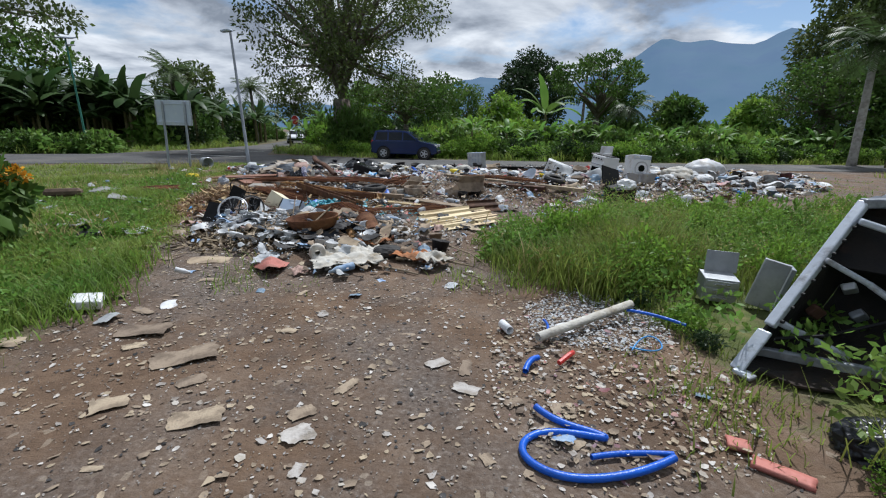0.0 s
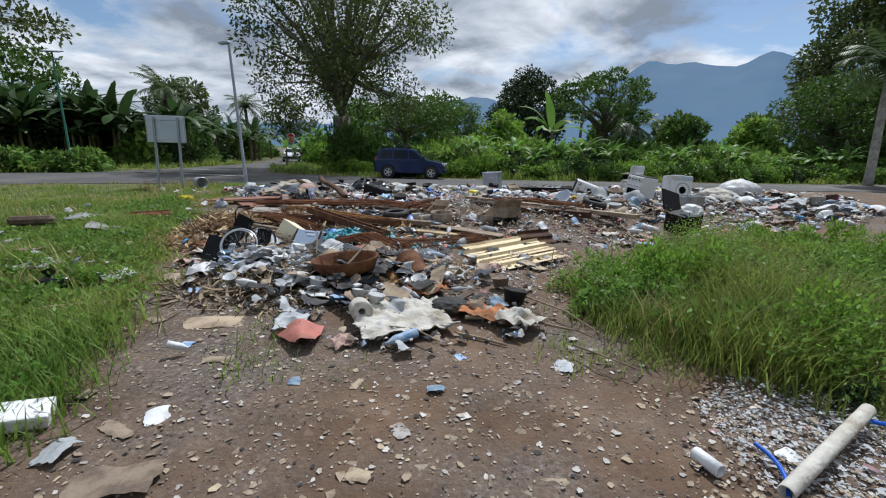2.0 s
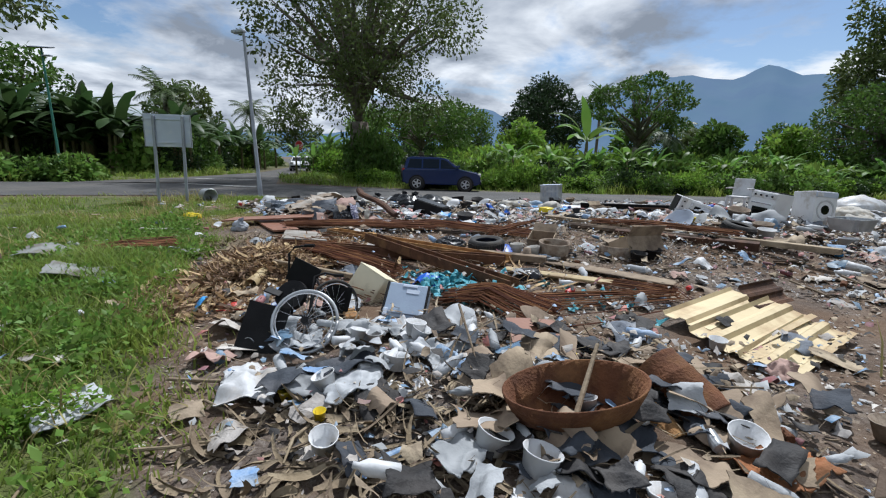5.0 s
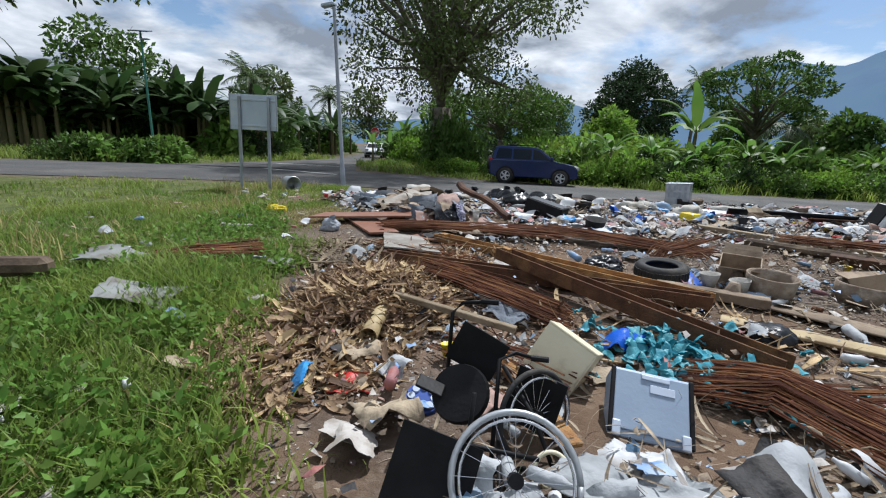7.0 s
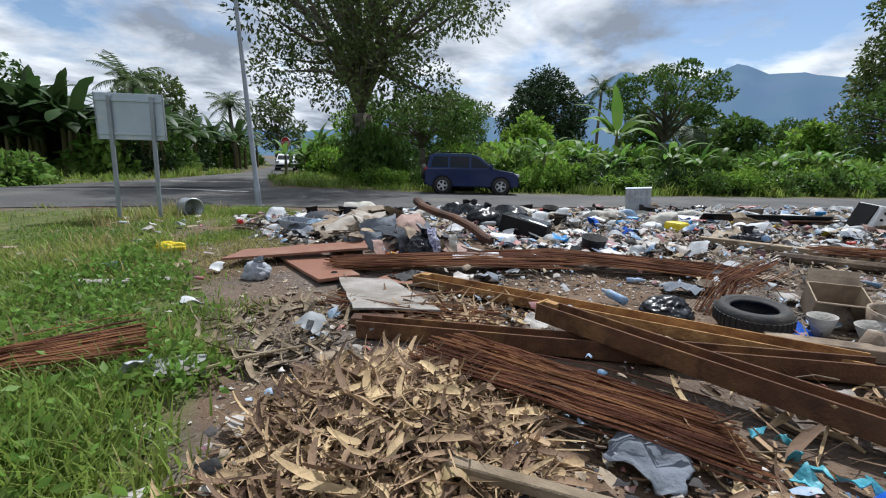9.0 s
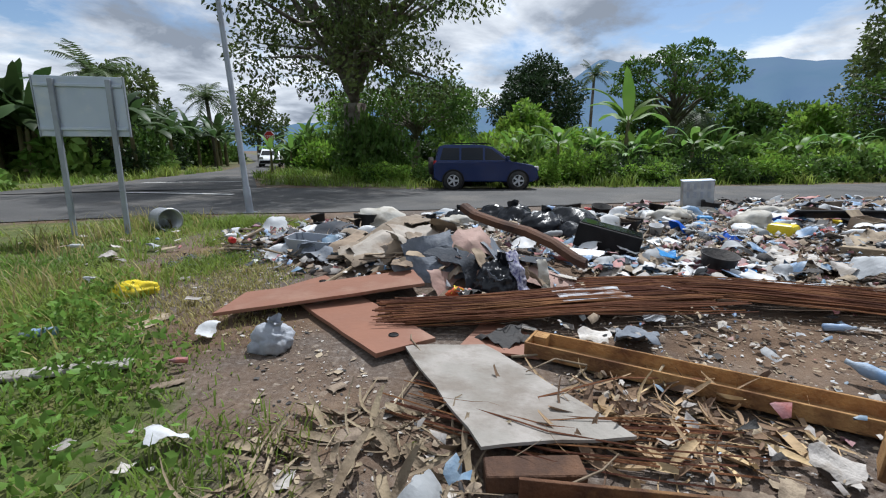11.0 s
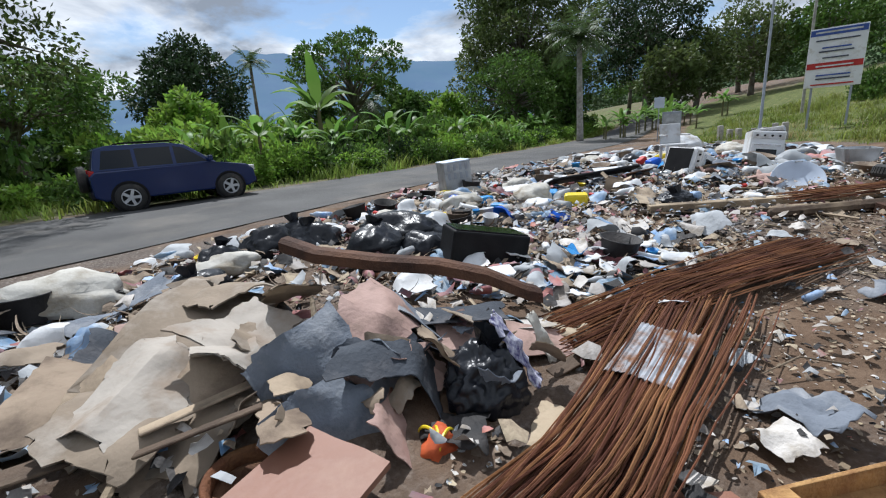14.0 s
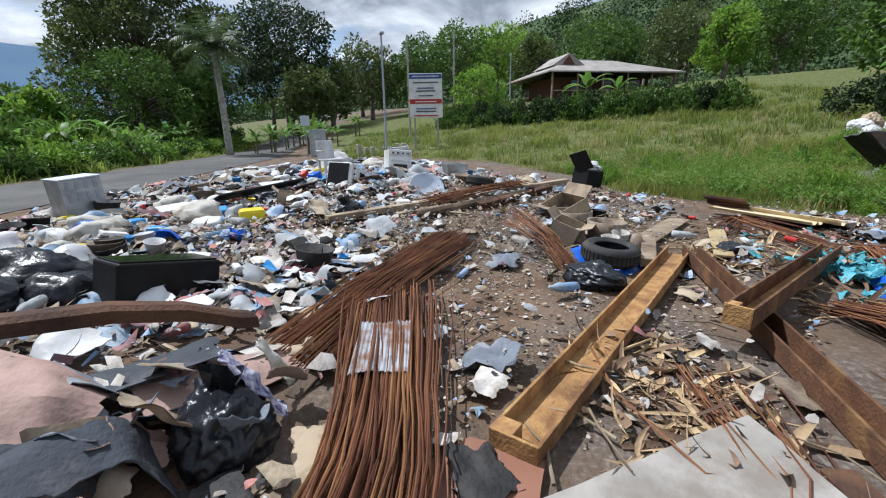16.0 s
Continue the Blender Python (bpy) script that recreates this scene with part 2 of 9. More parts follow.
M_TEAL = material("teal_film", (0.04, 0.25, 0.32), (0.12, 0.38, 0.44), 5, 0.45, bump=0.4, vary=0.25)
M_YELLOW = material("yellow_plastic", (0.72, 0.56, 0.02), (0.6, 0.45, 0.02), 4, 0.4, bump=0.15, stain=(0.4, 0.32, 0.06), stain_amt=0.25)
M_RED = material("red_plastic", (0.50, 0.035, 0.03), (0.36, 0.025, 0.02), 4, 0.45, bump=0.2)
M_ORANGE = material("orange_cloth", (0.42, 0.17, 0.07), (0.30, 0.12, 0.05), 5, 0.9, bump=0.5, stain=(0.2, 0.1, 0.05))
M_SALMON = material("red_painted_zinc", (0.42, 0.155, 0.125), (0.34, 0.12, 0.10), 4, 0.6, 0.1, 0.2, stain=(0.22, 0.11, 0.08), stain_amt=0.35, stain_scale=4)
M_CREAMZINC = material("cream_zinc", (0.60, 0.50, 0.31), (0.52, 0.42, 0.25), 2, 0.55, 0.1, 0.1, stain=(0.36, 0.25, 0.14), stain_amt=0.35, stain_scale=2)
M_PCGREY = material("blue_grey_case", (0.30, 0.37, 0.47), (0.26, 0.32, 0.42), 3, 0.5, 0.1, 0.08)
M_CONCRETE = material("concrete", (0.40, 0.38, 0.35), (0.30, 0.285, 0.26), 4, 0.9, bump=0.5, stain=(0.2, 0.18, 0.16), stain_amt=0.4)
M_BROWNPOT = material("brown_pot", (0.22, 0.165, 0.12), (0.15, 0.11, 0.08), 4, 0.8, bump=0.3, stain=(0.34, 0.29, 0.23), stain_scale=5)
M_CARBLUE = material("car_paint_blue", (0.010, 0.024, 0.095), (0.009, 0.021, 0.085), 1, 0.14, 0.1, 0.0, spec=0.5)
M_CARWHITE = material("car_paint_white", (0.75, 0.76, 0.78), (0.72, 0.73, 0.75), 1, 0.25, 0.0, 0.0)
M_CARGLASS = material("car_glass", (0.004, 0.005, 0.006), (0.003, 0.004, 0.005), 1, 0.06, 0.0, 0.0, spec=0.4)
M_CHROME = material("chrome", (0.6, 0.61, 0.63), (0.5, 0.5, 0.52), 5, 0.25, 0.9, 0.05)
M_CARRIM = material("alloy_rim", (0.55, 0.56, 0.58), (0.48, 0.49, 0.51), 4, 0.35, 0.3, 0.0)
M_BANSTEM = material("banana_stem", (0.10, 0.11, 0.045), (0.15, 0.115, 0.06), 5, 0.8, bump=0.3)
M_LAMPRED = material("lamp_red", (0.4, 0.02, 0.02), None, 4, 0.25, bump=0)
M_LAMPCLR = material("lamp_clear", (0.7, 0.7, 0.68), None, 4, 0.15, bump=0)
M_WRECK = material("wreck_paint", (0.16, 0.175, 0.20), (0.11, 0.12, 0.14), 3, 0.4, 0.3, 0.1, stain=(0.34, 0.36, 0.40), stain_amt=0.45, stain_scale=2.5)
M_WRECKPALE = material("wreck_pale", (0.50, 0.54, 0.60), (0.38, 0.42, 0.48), 4, 0.4, 0.2, 0.15, stain=(0.12, 0.11, 0.1), stain_amt=0.3, stain_scale=5)
# near-black base paints the shade inside the shell onto its inner panels
M_WRECKIN_SHADE = material("wreck_inside_shaded", (0.010, 0.010, 0.011), (0.022, 0.019, 0.017), 5, 0.8, 0.1, 0.4, stain=(0.05, 0.03, 0.02), stain_amt=0.3)
M_ROOF = material("house_roof", (0.36, 0.33, 0.31), (0.28, 0.255, 0.24), 1.5, 0.7, 0.1, 0.3, stain=(0.2, 0.17, 0.15), stain_amt=0.4, stain_scale=0.6)
M_HOUSEWALL = material("house_wall", (0.11, 0.045, 0.034), (0.08, 0.035, 0.03), 1, 0.85)
M_SIGNRED = material("stop_red", (0.42, 0.03, 0.025), (0.36, 0.025, 0.02), 3, 0.5, bump=0)
M_SIGNBLUE = material("sign_blue", (0.05, 0.10, 0.36), None, 3, 0.5, bump=0)
M_SIGNTEXT = material("sign_dark_text", (0.07, 0.08, 0.11), None, 3, 0.6, bump=0)
M_LIT_WHITE = material("litter_white", (0.49, 0.46, 0.43), (0.34, 0.31, 0.285), 6, 0.7, bump=0.4, stain=(0.28, 0.24, 0.19), stain_amt=0.4, stain_scale=6, vary=0.35)
M_LIT_TAN = material("litter_tan", (0.36, 0.29, 0.21), (0.26, 0.20, 0.145), 6, 0.9, bump=0.4, stain=(0.14, 0.11, 0.08), stain_amt=0.4, stain_scale=6, vary=0.4)
M_LIT_DARK = material("litter_dark", (0.018, 0.018, 0.020), (0.055, 0.050, 0.048), 6, 0.7, bump=0.4, vary=0.5)
M_LIT_COL = material("litter_colour", (0.36, 0.12, 0.10), (0.20, 0.13, 0.16), 6, 0.6, bump=0.3, stain=(0.3, 0.25, 0.2), stain_amt=0.3, vary=0.5)
M_LIT_BLUE = material("litter_blue", (0.14, 0.26, 0.44), (0.32, 0.38, 0.44), 6, 0.5, bump=0.3, vary=0.4)
M_FILM = material("clear_film", (0.56, 0.58, 0.60), (0.42, 0.44, 0.46), 5, 0.6, bump=0.6, bscale=20, vary=0.25, trans=0.3, spec=0.25)
M_STONE = material("gravel_stone", (0.27, 0.25, 0.23), (0.16, 0.14, 0.125), 20, 0.9, bump=0.3, vary=0.4)


def ground_mat():
    """Red-brown soil with grey gravel, pale grit and a green-brown turf tint where the turf attribute says so."""
    m = bpy.data.materials.new("ground")
    m.use_nodes = True
    nt, ln = m.node_tree.nodes, m.node_tree.links
    b = nt["Principled BSDF"]
    co = nt.new("ShaderNodeTexCoord")

    def noise_(s, d=6, ro=0.6):
        n = nt.new("ShaderNodeTexNoise")
        n.inputs["Scale"].default_value, n.inputs["Detail"].default_value, n.inputs["Roughness"].default_value = s, d, ro
        ln.new(co.outputs["Object"], n.inputs["Vector"])
        return n.outputs["Fac"]

    def ramp(src, *stops):
        r = nt.new("ShaderNodeValToRGB")
        el_ = r.color_ramp.elements
        while len(el_) < len(stops):
            el_.new(0.5)
        for q, (p, c) in zip(el_, stops):
            q.position, q.color = p, (*c, 1)
        ln.new(src, r.inputs[0])
        return r.outputs[0]

    def mix(f, a, c):
        x = nt.new("ShaderNodeMix")
        x.data_type = "RGBA"
        ln.new(f, x.inputs[0])
        ln.new(a, x.inputs[6])
        ln.new(c, x.inputs[7])
        return x.outputs[2]

    soil = ramp(noise_(1.4, 10, 0.7), (0.32, (0.072, 0.046, 0.030)), (0.5, (0.132, 0.086, 0.056)), (0.68, (0.195, 0.135, 0.092)))
    grav = ramp(noise_(26, 3), (0.35, (0.065, 0.058, 0.054)), (0.55, (0.14, 0.127, 0.118)), (0.72, (0.30, 0.28, 0.26)))
    soil = mix(ramp(noise_(0.55, 5), (0.42, (0, 0, 0)), (0.60, (0.62, 0.62, 0.62))), soil, grav)
    vor = nt.new("ShaderNodeTexVoronoi")
    vor.inputs["Scale"].default_value = 24
    ln.new(co.outputs["Object"], vor.inputs["Vector"])
    chips = ramp(vor.outputs["Color"], (0.88, (0, 0, 0)), (0.96, (0.5, 0.5, 0.5)))
    grit = ramp(noise_(8, 4), (0.3, (0.34, 0.27, 0.19)), (0.7, (0.46, 0.41, 0.34)))
    soil = mix(chips, soil, grit)
    turf = ramp(noise_(3, 8), (0.35, (0.055, 0.07, 0.022)), (0.55, (0.10, 0.12, 0.035)), (0.72, (0.20, 0.17, 0.075)))
    at = nt.new("ShaderNodeAttribute")
    at.attribute_name = "turf"
    mul = nt.new("ShaderNodeMath")
    mul.operation = "MULTIPLY_ADD"
    ln.new(noise_(2.2, 8, 0.7), mul.inputs[0])
    mul.inputs[1].default_value = 1.0
    ln.new(at.outputs["Fac"], mul.inputs[2])
    col = mix(ramp(mul.outputs[0], (0.72, (0, 0, 0)), (1.0, (1, 1, 1))), soil, turf)
    ln.new(col, b.inputs["Base Color"])
    b.inputs["Roughness"].default_value = 0.95
    b.inputs["Specular IOR Level"].default_value = 0.25
    bp = nt.new("ShaderNodeBump")
    bp.inputs["Strength"].default_value, bp.inputs["Distance"].default_value = 0.7, 0.03
    ln.new(noise_(30, 5, 0.7), bp.inputs["Height"])
    ln.new(bp.outputs[0], b.inputs["Normal"])
    return m


M_GROUND = ground_mat()
# distance haze is put in as a bluish base and blue emission
M_MOUNTAIN = material("far_mountain_hazed", (0.014, 0.034, 0.040), (0.036, 0.064, 0.055), 0.012, 0.95, bump=1.0, bscale=0.03, stain=(0.02, 0.045, 0.04), stain_amt=0.5, stain_scale=0.006)
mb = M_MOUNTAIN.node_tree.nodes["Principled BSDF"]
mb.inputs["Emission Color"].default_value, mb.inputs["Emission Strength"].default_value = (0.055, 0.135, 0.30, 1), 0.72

# building helpers
R = random.Random(7)
NR = np.random.RandomState(11)


def smooth_mesh(me, on=True):
    me.polygons.foreach_set("use_smooth", [on] * len(me.polygons))


def bm_mesh(name, bm, mat, smooth=False):
    me = bpy.data.meshes.new(name)
    bm.normal_update()
    bm.to_mesh(me)
    bm.free()
    me.materials.append(mat)
    if smooth:
        smooth_mesh(me)
    if smooth == "sharp":
        me.set_sharp_from_angle(angle=radians(24))
    return me


def part(name, bm, mat, parent, label="", m=None, smooth=False):
    """One mesh object under a thing or a part."""
    ob = new(name, bm if isinstance(bm, bpy.types.Mesh) else bm_mesh(name, bm, mat, smooth))
    ob.parent = parent
    if m is not None:
        ob.matrix_basis = m
    if label:
        ob["label"] = label
    return ob


def thing(name, label, category, m=None, group="", kind=""):
    ob = new(name)
    ob.empty_display_size = 0.1
    if m is not None:
        ob.matrix_basis = m
    return tagged(ob, label, category, group, kind)


def solo(name, bm, mat, label, category, m=None, group="", kind="", smooth=False):
    ob = new(name, bm if isinstance(bm, bpy.types.Mesh) else bm_mesh(name, bm, mat, smooth))
    if m is not None:
        ob.matrix_basis = m
    return tagged(ob, label, category, group, kind)


def np_mesh(name, v, f, mat, smooth=False):
    """A mesh from arrays of vertices and of faces with equal corner counts."""
    v, f = np.asarray(v, np.float32), np.asarray(f, np.int32)
    me = bpy.data.meshes.new(name)
    me.vertices.add(len(v))
    me.vertices.foreach_set("co", v.ravel())
    k = f.shape[1]
    me.loops.add(f.size)
    me.loops.foreach_set("vertex_index", f.ravel())
    me.polygons.add(len(f))
    me.polygons.foreach_set("loop_start", np.arange(len(f), dtype=np.int32) * k)
    me.update(calc_edges=True)
    me.materials.append(mat)
    if smooth:
        smooth_mesh(me)
    return me


def box(bm, sx, sy, sz, m=Matrix(), bevel=0.0, base=True):
    """A box with its base (or centre) at the origin of m."""
    g = bmesh.ops.create_cube(bm, size=1.0, matrix=m @ pose(0, 0, sz / 2 if base else 0) @ Matrix.Diagonal((sx, sy, sz, 1)))
    if bevel:
        ed = list({ed for v in g["verts"] for ed in v.link_edges})
        bmesh.ops.bevel(bm, geom=ed, offset=bevel, segments=2, affect="EDGES", profile=0.5)
    return bm


def cyl(bm, r1, r2, h, m=Matrix(), seg=16, caps=True):
    bmesh.ops.create_cone(bm, cap_ends=caps, segments=seg, radius1=r1, radius2=r2, depth=h, matrix=m @ pose(0, 0, h / 2))
    return bm


def lathe(bm, prof, m=Matrix(), seg=20):
    """A turned shape from (radius, height) pairs."""
    rings = []
    for r, z in prof:
        rings.append([bm.verts.new(m @ Vector((r * math.cos(2 * math.pi * k / seg), r * math.sin(2 * math.pi * k / seg), z))) for k in range(seg)])
    for a, b in zip(rings, rings[1:]):
        for k in range(seg):
            bm.faces.new((a[k], a[(k + 1) % seg], b[(k + 1) % seg], b[k]))
    return bm


def tube(bm, pts, r, seg=8, r_end=None):
    """A round bar along points."""
    pts = [Vector(p) for p in pts]
    rings, n = [], len(pts)
    for i, p in enumerate(pts):
        d = (pts[min(i + 1, n - 1)] - pts[max(i - 1, 0)]).normalized()
        a = d.orthogonal().normalized() if abs(d.z) > 0.95 else d.cross(Vector((0, 0, 1))).normalized()
        b = d.cross(a)
        rr = r + ((r_end if r_end is not None else r) - r) * i / max(1, n - 1)
        rings.append([bm.verts.new(p + rr * (math.cos(2 * math.pi * k / seg) * a + math.sin(2 * math.pi * k / seg) * b)) for k in range(seg)])
    for a, b in zip(rings, rings[1:]):
        for k in range(seg):
            bm.faces.new((a[k], a[(k + 1) % seg], b[(k + 1) % seg], b[k]))
    bm.faces.new(rings[0][::-1])
    bm.faces.new(rings[-1])
    return bm


def arc(c, r, a0, a1, n=16, m=Matrix()):
    return [m @ Vector((c[0] + r * math.cos(radians(a0 + (a1 - a0) * i / n)), c[1] + r * math.sin(radians(a0 + (a1 - a0) * i / n)), c[2])) for i in range(n + 1)]


def sheet(bm, w, l, nx, ny, fn, thick=0.004, ragged=0.0, seed=0):
    """A sheet with thickness; fn(u, v) in -1..1 gives the place of its middle."""
    rr = random.Random(seed)
    top, bot = [], []
    for j in range(ny + 1):
        for i in range(nx + 1):
            u, v = 2 * i / nx - 1, 2 * j / ny - 1
            edge = i in (0, nx) or j in (0, ny)
            q = 1 - (ragged * (0.6 + 1.5 * noise.noise(Vector((u * 2.2 + seed, v * 2.2 - seed, 0.5))) + rr.uniform(-0.25, 0.25)) if edge else 0)
            p = Vector(fn(u * q * w / 2, v * q * l / 2))
            top.append(bm.verts.new(p + Vector((0, 0, thick / 2))))
            bot.append(bm.verts.new(p - Vector((0, 0, thick / 2))))
    k = nx + 1
    for j in range(ny):
        for i in range(nx):
            a = j * k + i
            bm.faces.new((top[a], top[a + 1], top[a + k + 1], top[a + k]))
            bm.faces.new((bot[a], bot[a + k], bot[a + k + 1], bot[a + 1]))
    rim = [i for i in range(nx)] + [nx + j * k for j in range(ny)] + [ny * k + i for i in range(nx, 0, -1)] + [j * k for j in range(ny, 0, -1)]
    for a, b in zip(rim, rim[1:] + rim[:1]):
        bm.faces.new((bot[a], bot[b], top[b], top[a]))
    return bm


def crumple(amp, scale, seed, droop=0.0, fold=0.0):
    """A height function for crumpled sheets."""
    off = Vector((seed * 3.7, seed * 1.3, seed * 2.1))

    def fn(x, y):
        n = noise.noise(Vector((x, y, 0)) * scale + off) + 0.5 * noise.noise(Vector((x, y, 0)) * scale * 2.3 + off)
        ridge = abs(noise.noise(Vector((x, y, 3)) * scale * 1.2 + off))
        return (x + 0.4 * amp * noise.noise(Vector((x, y, 5)) * scale + off), y + 0.4 * amp * noise.noise(Vector((x, y, 9)) * scale + off),
                amp * (0.55 * n + 0.9 * (0.4 - ridge)) - droop * (x * x + y * y) + fold * abs(x))
    return fn


def folded(amp, seed, size, droop=0.0, fold=0.0, creases=6):
    """A height function with sharp creases, for stiff sheets."""
    rr = random.Random(seed)
    lines = [(rr.uniform(0, 3.14), rr.uniform(-0.4, 0.4) * size, rr.choice((-1, 1)) * rr.uniform(0.3, 1.0) * amp / size * 1.6) for _ in range(creases)]
    mean = sum(a * size * 0.25 for _, _, a in lines)
    off = Vector((seed * 3.7, seed * 1.3, seed * 2.1))

    def fn(x, y):
        z = sum(a * abs(math.cos(t) * x + math.sin(t) * y - c) for t, c, a in lines) - mean
        p = Vector((x, y, 0))
        return (x + 0.25 * amp * noise.noise(p * 3 + off), y + 0.25 * amp * noise.noise(p * 3 - off), amp * math.tanh(0.8 * z / amp) + 0.12 * amp * noise.noise(p * 7 + off) - droop * (x * x + y * y) + fold * abs(x))
    return fn


def blob(bm, rx, ry, rz, seed, amp=0.16, sub=3, flat=0.35, m=Matrix(), scale=2.6):
    """A lumpy, creased sack shape that rests on its base."""
    g = bmesh.ops.create_icosphere(bm, subdivisions=sub, radius=1.0)
    off = Vector((seed * 1.7, seed * 2.9, seed * 0.7))
    for v in g["verts"]:
        p = v.co.normalized()
        cr = abs(noise.noise(p * scale + off))
        k = 1 + amp * (noise.noise(p * 1.3 + off) + 0.9 * (0.35 - cr) + 0.4 * noise.noise(p * scale * 2.4 + off) + 0.6 * (0.25 - abs(noise.noise(p * scale * 2.0 - off))))
        z = p.z * k
        if z < -flat:
            z = -flat + (z + flat) * 0.12
        v.co = m @ Vector((p.x * k * rx, p.y * k * ry, (z + flat) * rz / (1 + flat)))
    return bm


def inside(poly, x, y):
    c, n = False, len(poly)
    for i in range(n):
        (x1, y1), (x2, y2) = poly[i], poly[i - 1]
        if (y1 > y) != (y2 > y) and x < (x2 - x1) * (y - y1) / (y2 - y1) + x1:
            c = not c
    return c


# plan of the place
GRASS_EAST = [(1.35, 4.95), (1.0, 5.6), (0.85, 6.3), (1.4, 7.3), (2.4, 8.0), (3.9, 9.3), (9, 9.9), (14, 12.0), (17.5, 15.5), (20, 21.5), (57, 31.5), (120, 0), (90, -80), (10, -80), (4.4, -6), (3.2, 0.5), (2.75, 1.6), (2.6, 3.2), (2.3, 4.1), (1.75, 4.7)]
GRASS_WEST = [(-2.6, 2.2), (-3.0, 3.1), (-3.25, 4.2), (-3.3, 5.1), (-4.2, 6.7), (-5.1, 8.2), (-5.85, 10.0), (-6.3, 11.4), (-7.1, 12.6), (-8.3, 14.4), (-9.4, 16.0), (-9.3, 19.6), (-10.6, 20.4),
              (-14.2, 19.5), (-18.3, 17.6), (-30, 12.2), (-80, -6), (-80, -80), (-6, -80), (-4.2, -3), (-3.0, 1.0)]
GRASS_NORTH = [(-12.2, 29.8), (-5, 27.4), (0, 27.6), (9, 28.3), (19, 29.8), (57, 38.8), (140, 62), (140, 400), (-36, 400), (-36, 110), (-20.5, 66), (-16.4, 45), (-14.9, 36.8)]
GRASS_FARWEST = [(-19.2, 32), (-20.4, 25.6), (-30, 20.6), (-80, 3), (-200, 0), (-200, 300), (-44, 300), (-41, 110), (-24.6, 66), (-19.3, 44)]
DUMP = [(-1.9, 5.0), (-3.9, 6.6), (-4.7, 8.3), (-5.7, 9.8), (-5.6, 12.6), (-6.9, 15.0), (-8.9, 17.2), (-8.6, 18.8), (-6.5, 19.5), (-2, 20.3), (1.8, 21.5), (7, 22.0), (12.5, 21.6), (14, 18), (12, 14.5), (8, 11.6), (4, 10), (2.2, 8.9), (0.7, 7.4), (0.4, 5.2), (-0.5, 4.8)]


def hill(x, y):
    s = x - 1.05 * (y - 13)
    k = max(0.0, s - 13)
    return 0.11 * (math.sqrt(k * k + 9) - 3) if k < 60 else 0.11 * 57 + 0.02 * (k - 60)


MOUNDS = [(-4.9, 15.4, 1.2, 0.85, 0.24), (-3.0, 17.4, 1.6, 1.0, 0.20), (1.5, 15.5, 2.5, 1.6, 0.16), (5.4, 15.6, 2.4, 1.5, 0.34), (11.5, 17, 3, 2.2, 0.2), (-1.7, 7.0, 1.2, 0.8, 0.17),
          (-4.8, 9.9, 0.7, 0.8, 0.14), (-3.2, 8.2, 0.8, 0.7, 0.08), (2.5, 12.2, 1.8, 1.0, 0.22), (0.8, 13.5, 1.4, 0.9, 0.12), (3.4, 13.6, 1.4, 1.0, 0.22), (-7.2, 16.8, 1.0, 0.9, 0.08)]


def ground_z(x, y):
    z = hill(x, y)
    if -12 < x < 26 and 3 < y < 25:
        for cx, cy, rx, ry, h in MOUNDS:
            q = ((x - cx) / rx) ** 2 + ((y - cy) / ry) ** 2
            if q < 6:
                z += h * math.exp(-q)
        z += 0.018 * noise.noise(Vector((x * 1.6, y * 1.6, 0)))
    return z


def ground_build():
    xs = np.concatenate([[-2500, -900, -350, -150, -90], np.linspace(-60, -14, 24), np.arange(-13, 22, 0.22), np.linspace(22.5, 60, 40), [75, 95, 130, 200, 400, 1000, 2500]])
    ys = np.concatenate([[-2500, -800, -300, -120], np.linspace(-60, -4, 20), np.arange(-3, 25, 0.22), np.linspace(25.5, 60, 40), [75, 95, 130, 200, 400, 1000, 2500]])
    nx, ny = len(xs), len(ys)
    v = [(x, y, ground_z(x, y)) for y in ys for x in xs]
    turf = []
    for y in ys:
        for x in xs:
            turf.append(0.55 if any(inside(p, x, y) for p in (GRASS_EAST, GRASS_WEST, GRASS_NORTH, GRASS_FARWEST)) or y < -10 else 0.0)
    t2 = np.array(turf).reshape(ny, nx)
    pad = np.pad(t2, 1, mode="edge")
    t2 = sum(pad[1 + a:1 + a + ny, 1 + b:1 + b + nx] for a in (-1, 0, 1) for b in (-1, 0, 1)) / 9
    i = np.arange(nx * ny).reshape(ny, nx)
    f = np.stack([i[:-1, :-1], i[:-1, 1:], i[1:, 1:], i[1:, :-1]], -1).reshape(-1, 4)
    me = np_mesh("ground", v, f, M_GROUND, True)
    at = me.attributes.new("turf", "FLOAT", "POINT")
    at.data.foreach_set("value", t2.ravel().astype(np.float32))
    solo("ground", me, None, "reddish-brown gravelly soil with weedy turf around it", "ground", kind="structure")


ground_build()


def band(name, near, far, mat, label, cat, lift=0.02, n=6):
    """A road strip between two edges with equally many points, draped on the ground."""
    v, f, k = [], [], n + 1
    for (x0, y0), (x1, y1) in zip(near, far):
        for i in range(k):
            t = i / n
            x, y = x0 + (x1 - x0) * t, y0 + (y1 - y0) * t
            v.append((x, y, hill(x, y) + lift + 0.05 * math.sin(math.pi * t)))
    for j in range(len(near) - 1):
        for i in range(n):
            a = j * k + i
            f.append((a, a + 1, a + k + 1, a + k))
    return solo(name, np_mesh(name, v, f, mat, True), None, label, cat, kind="structure")


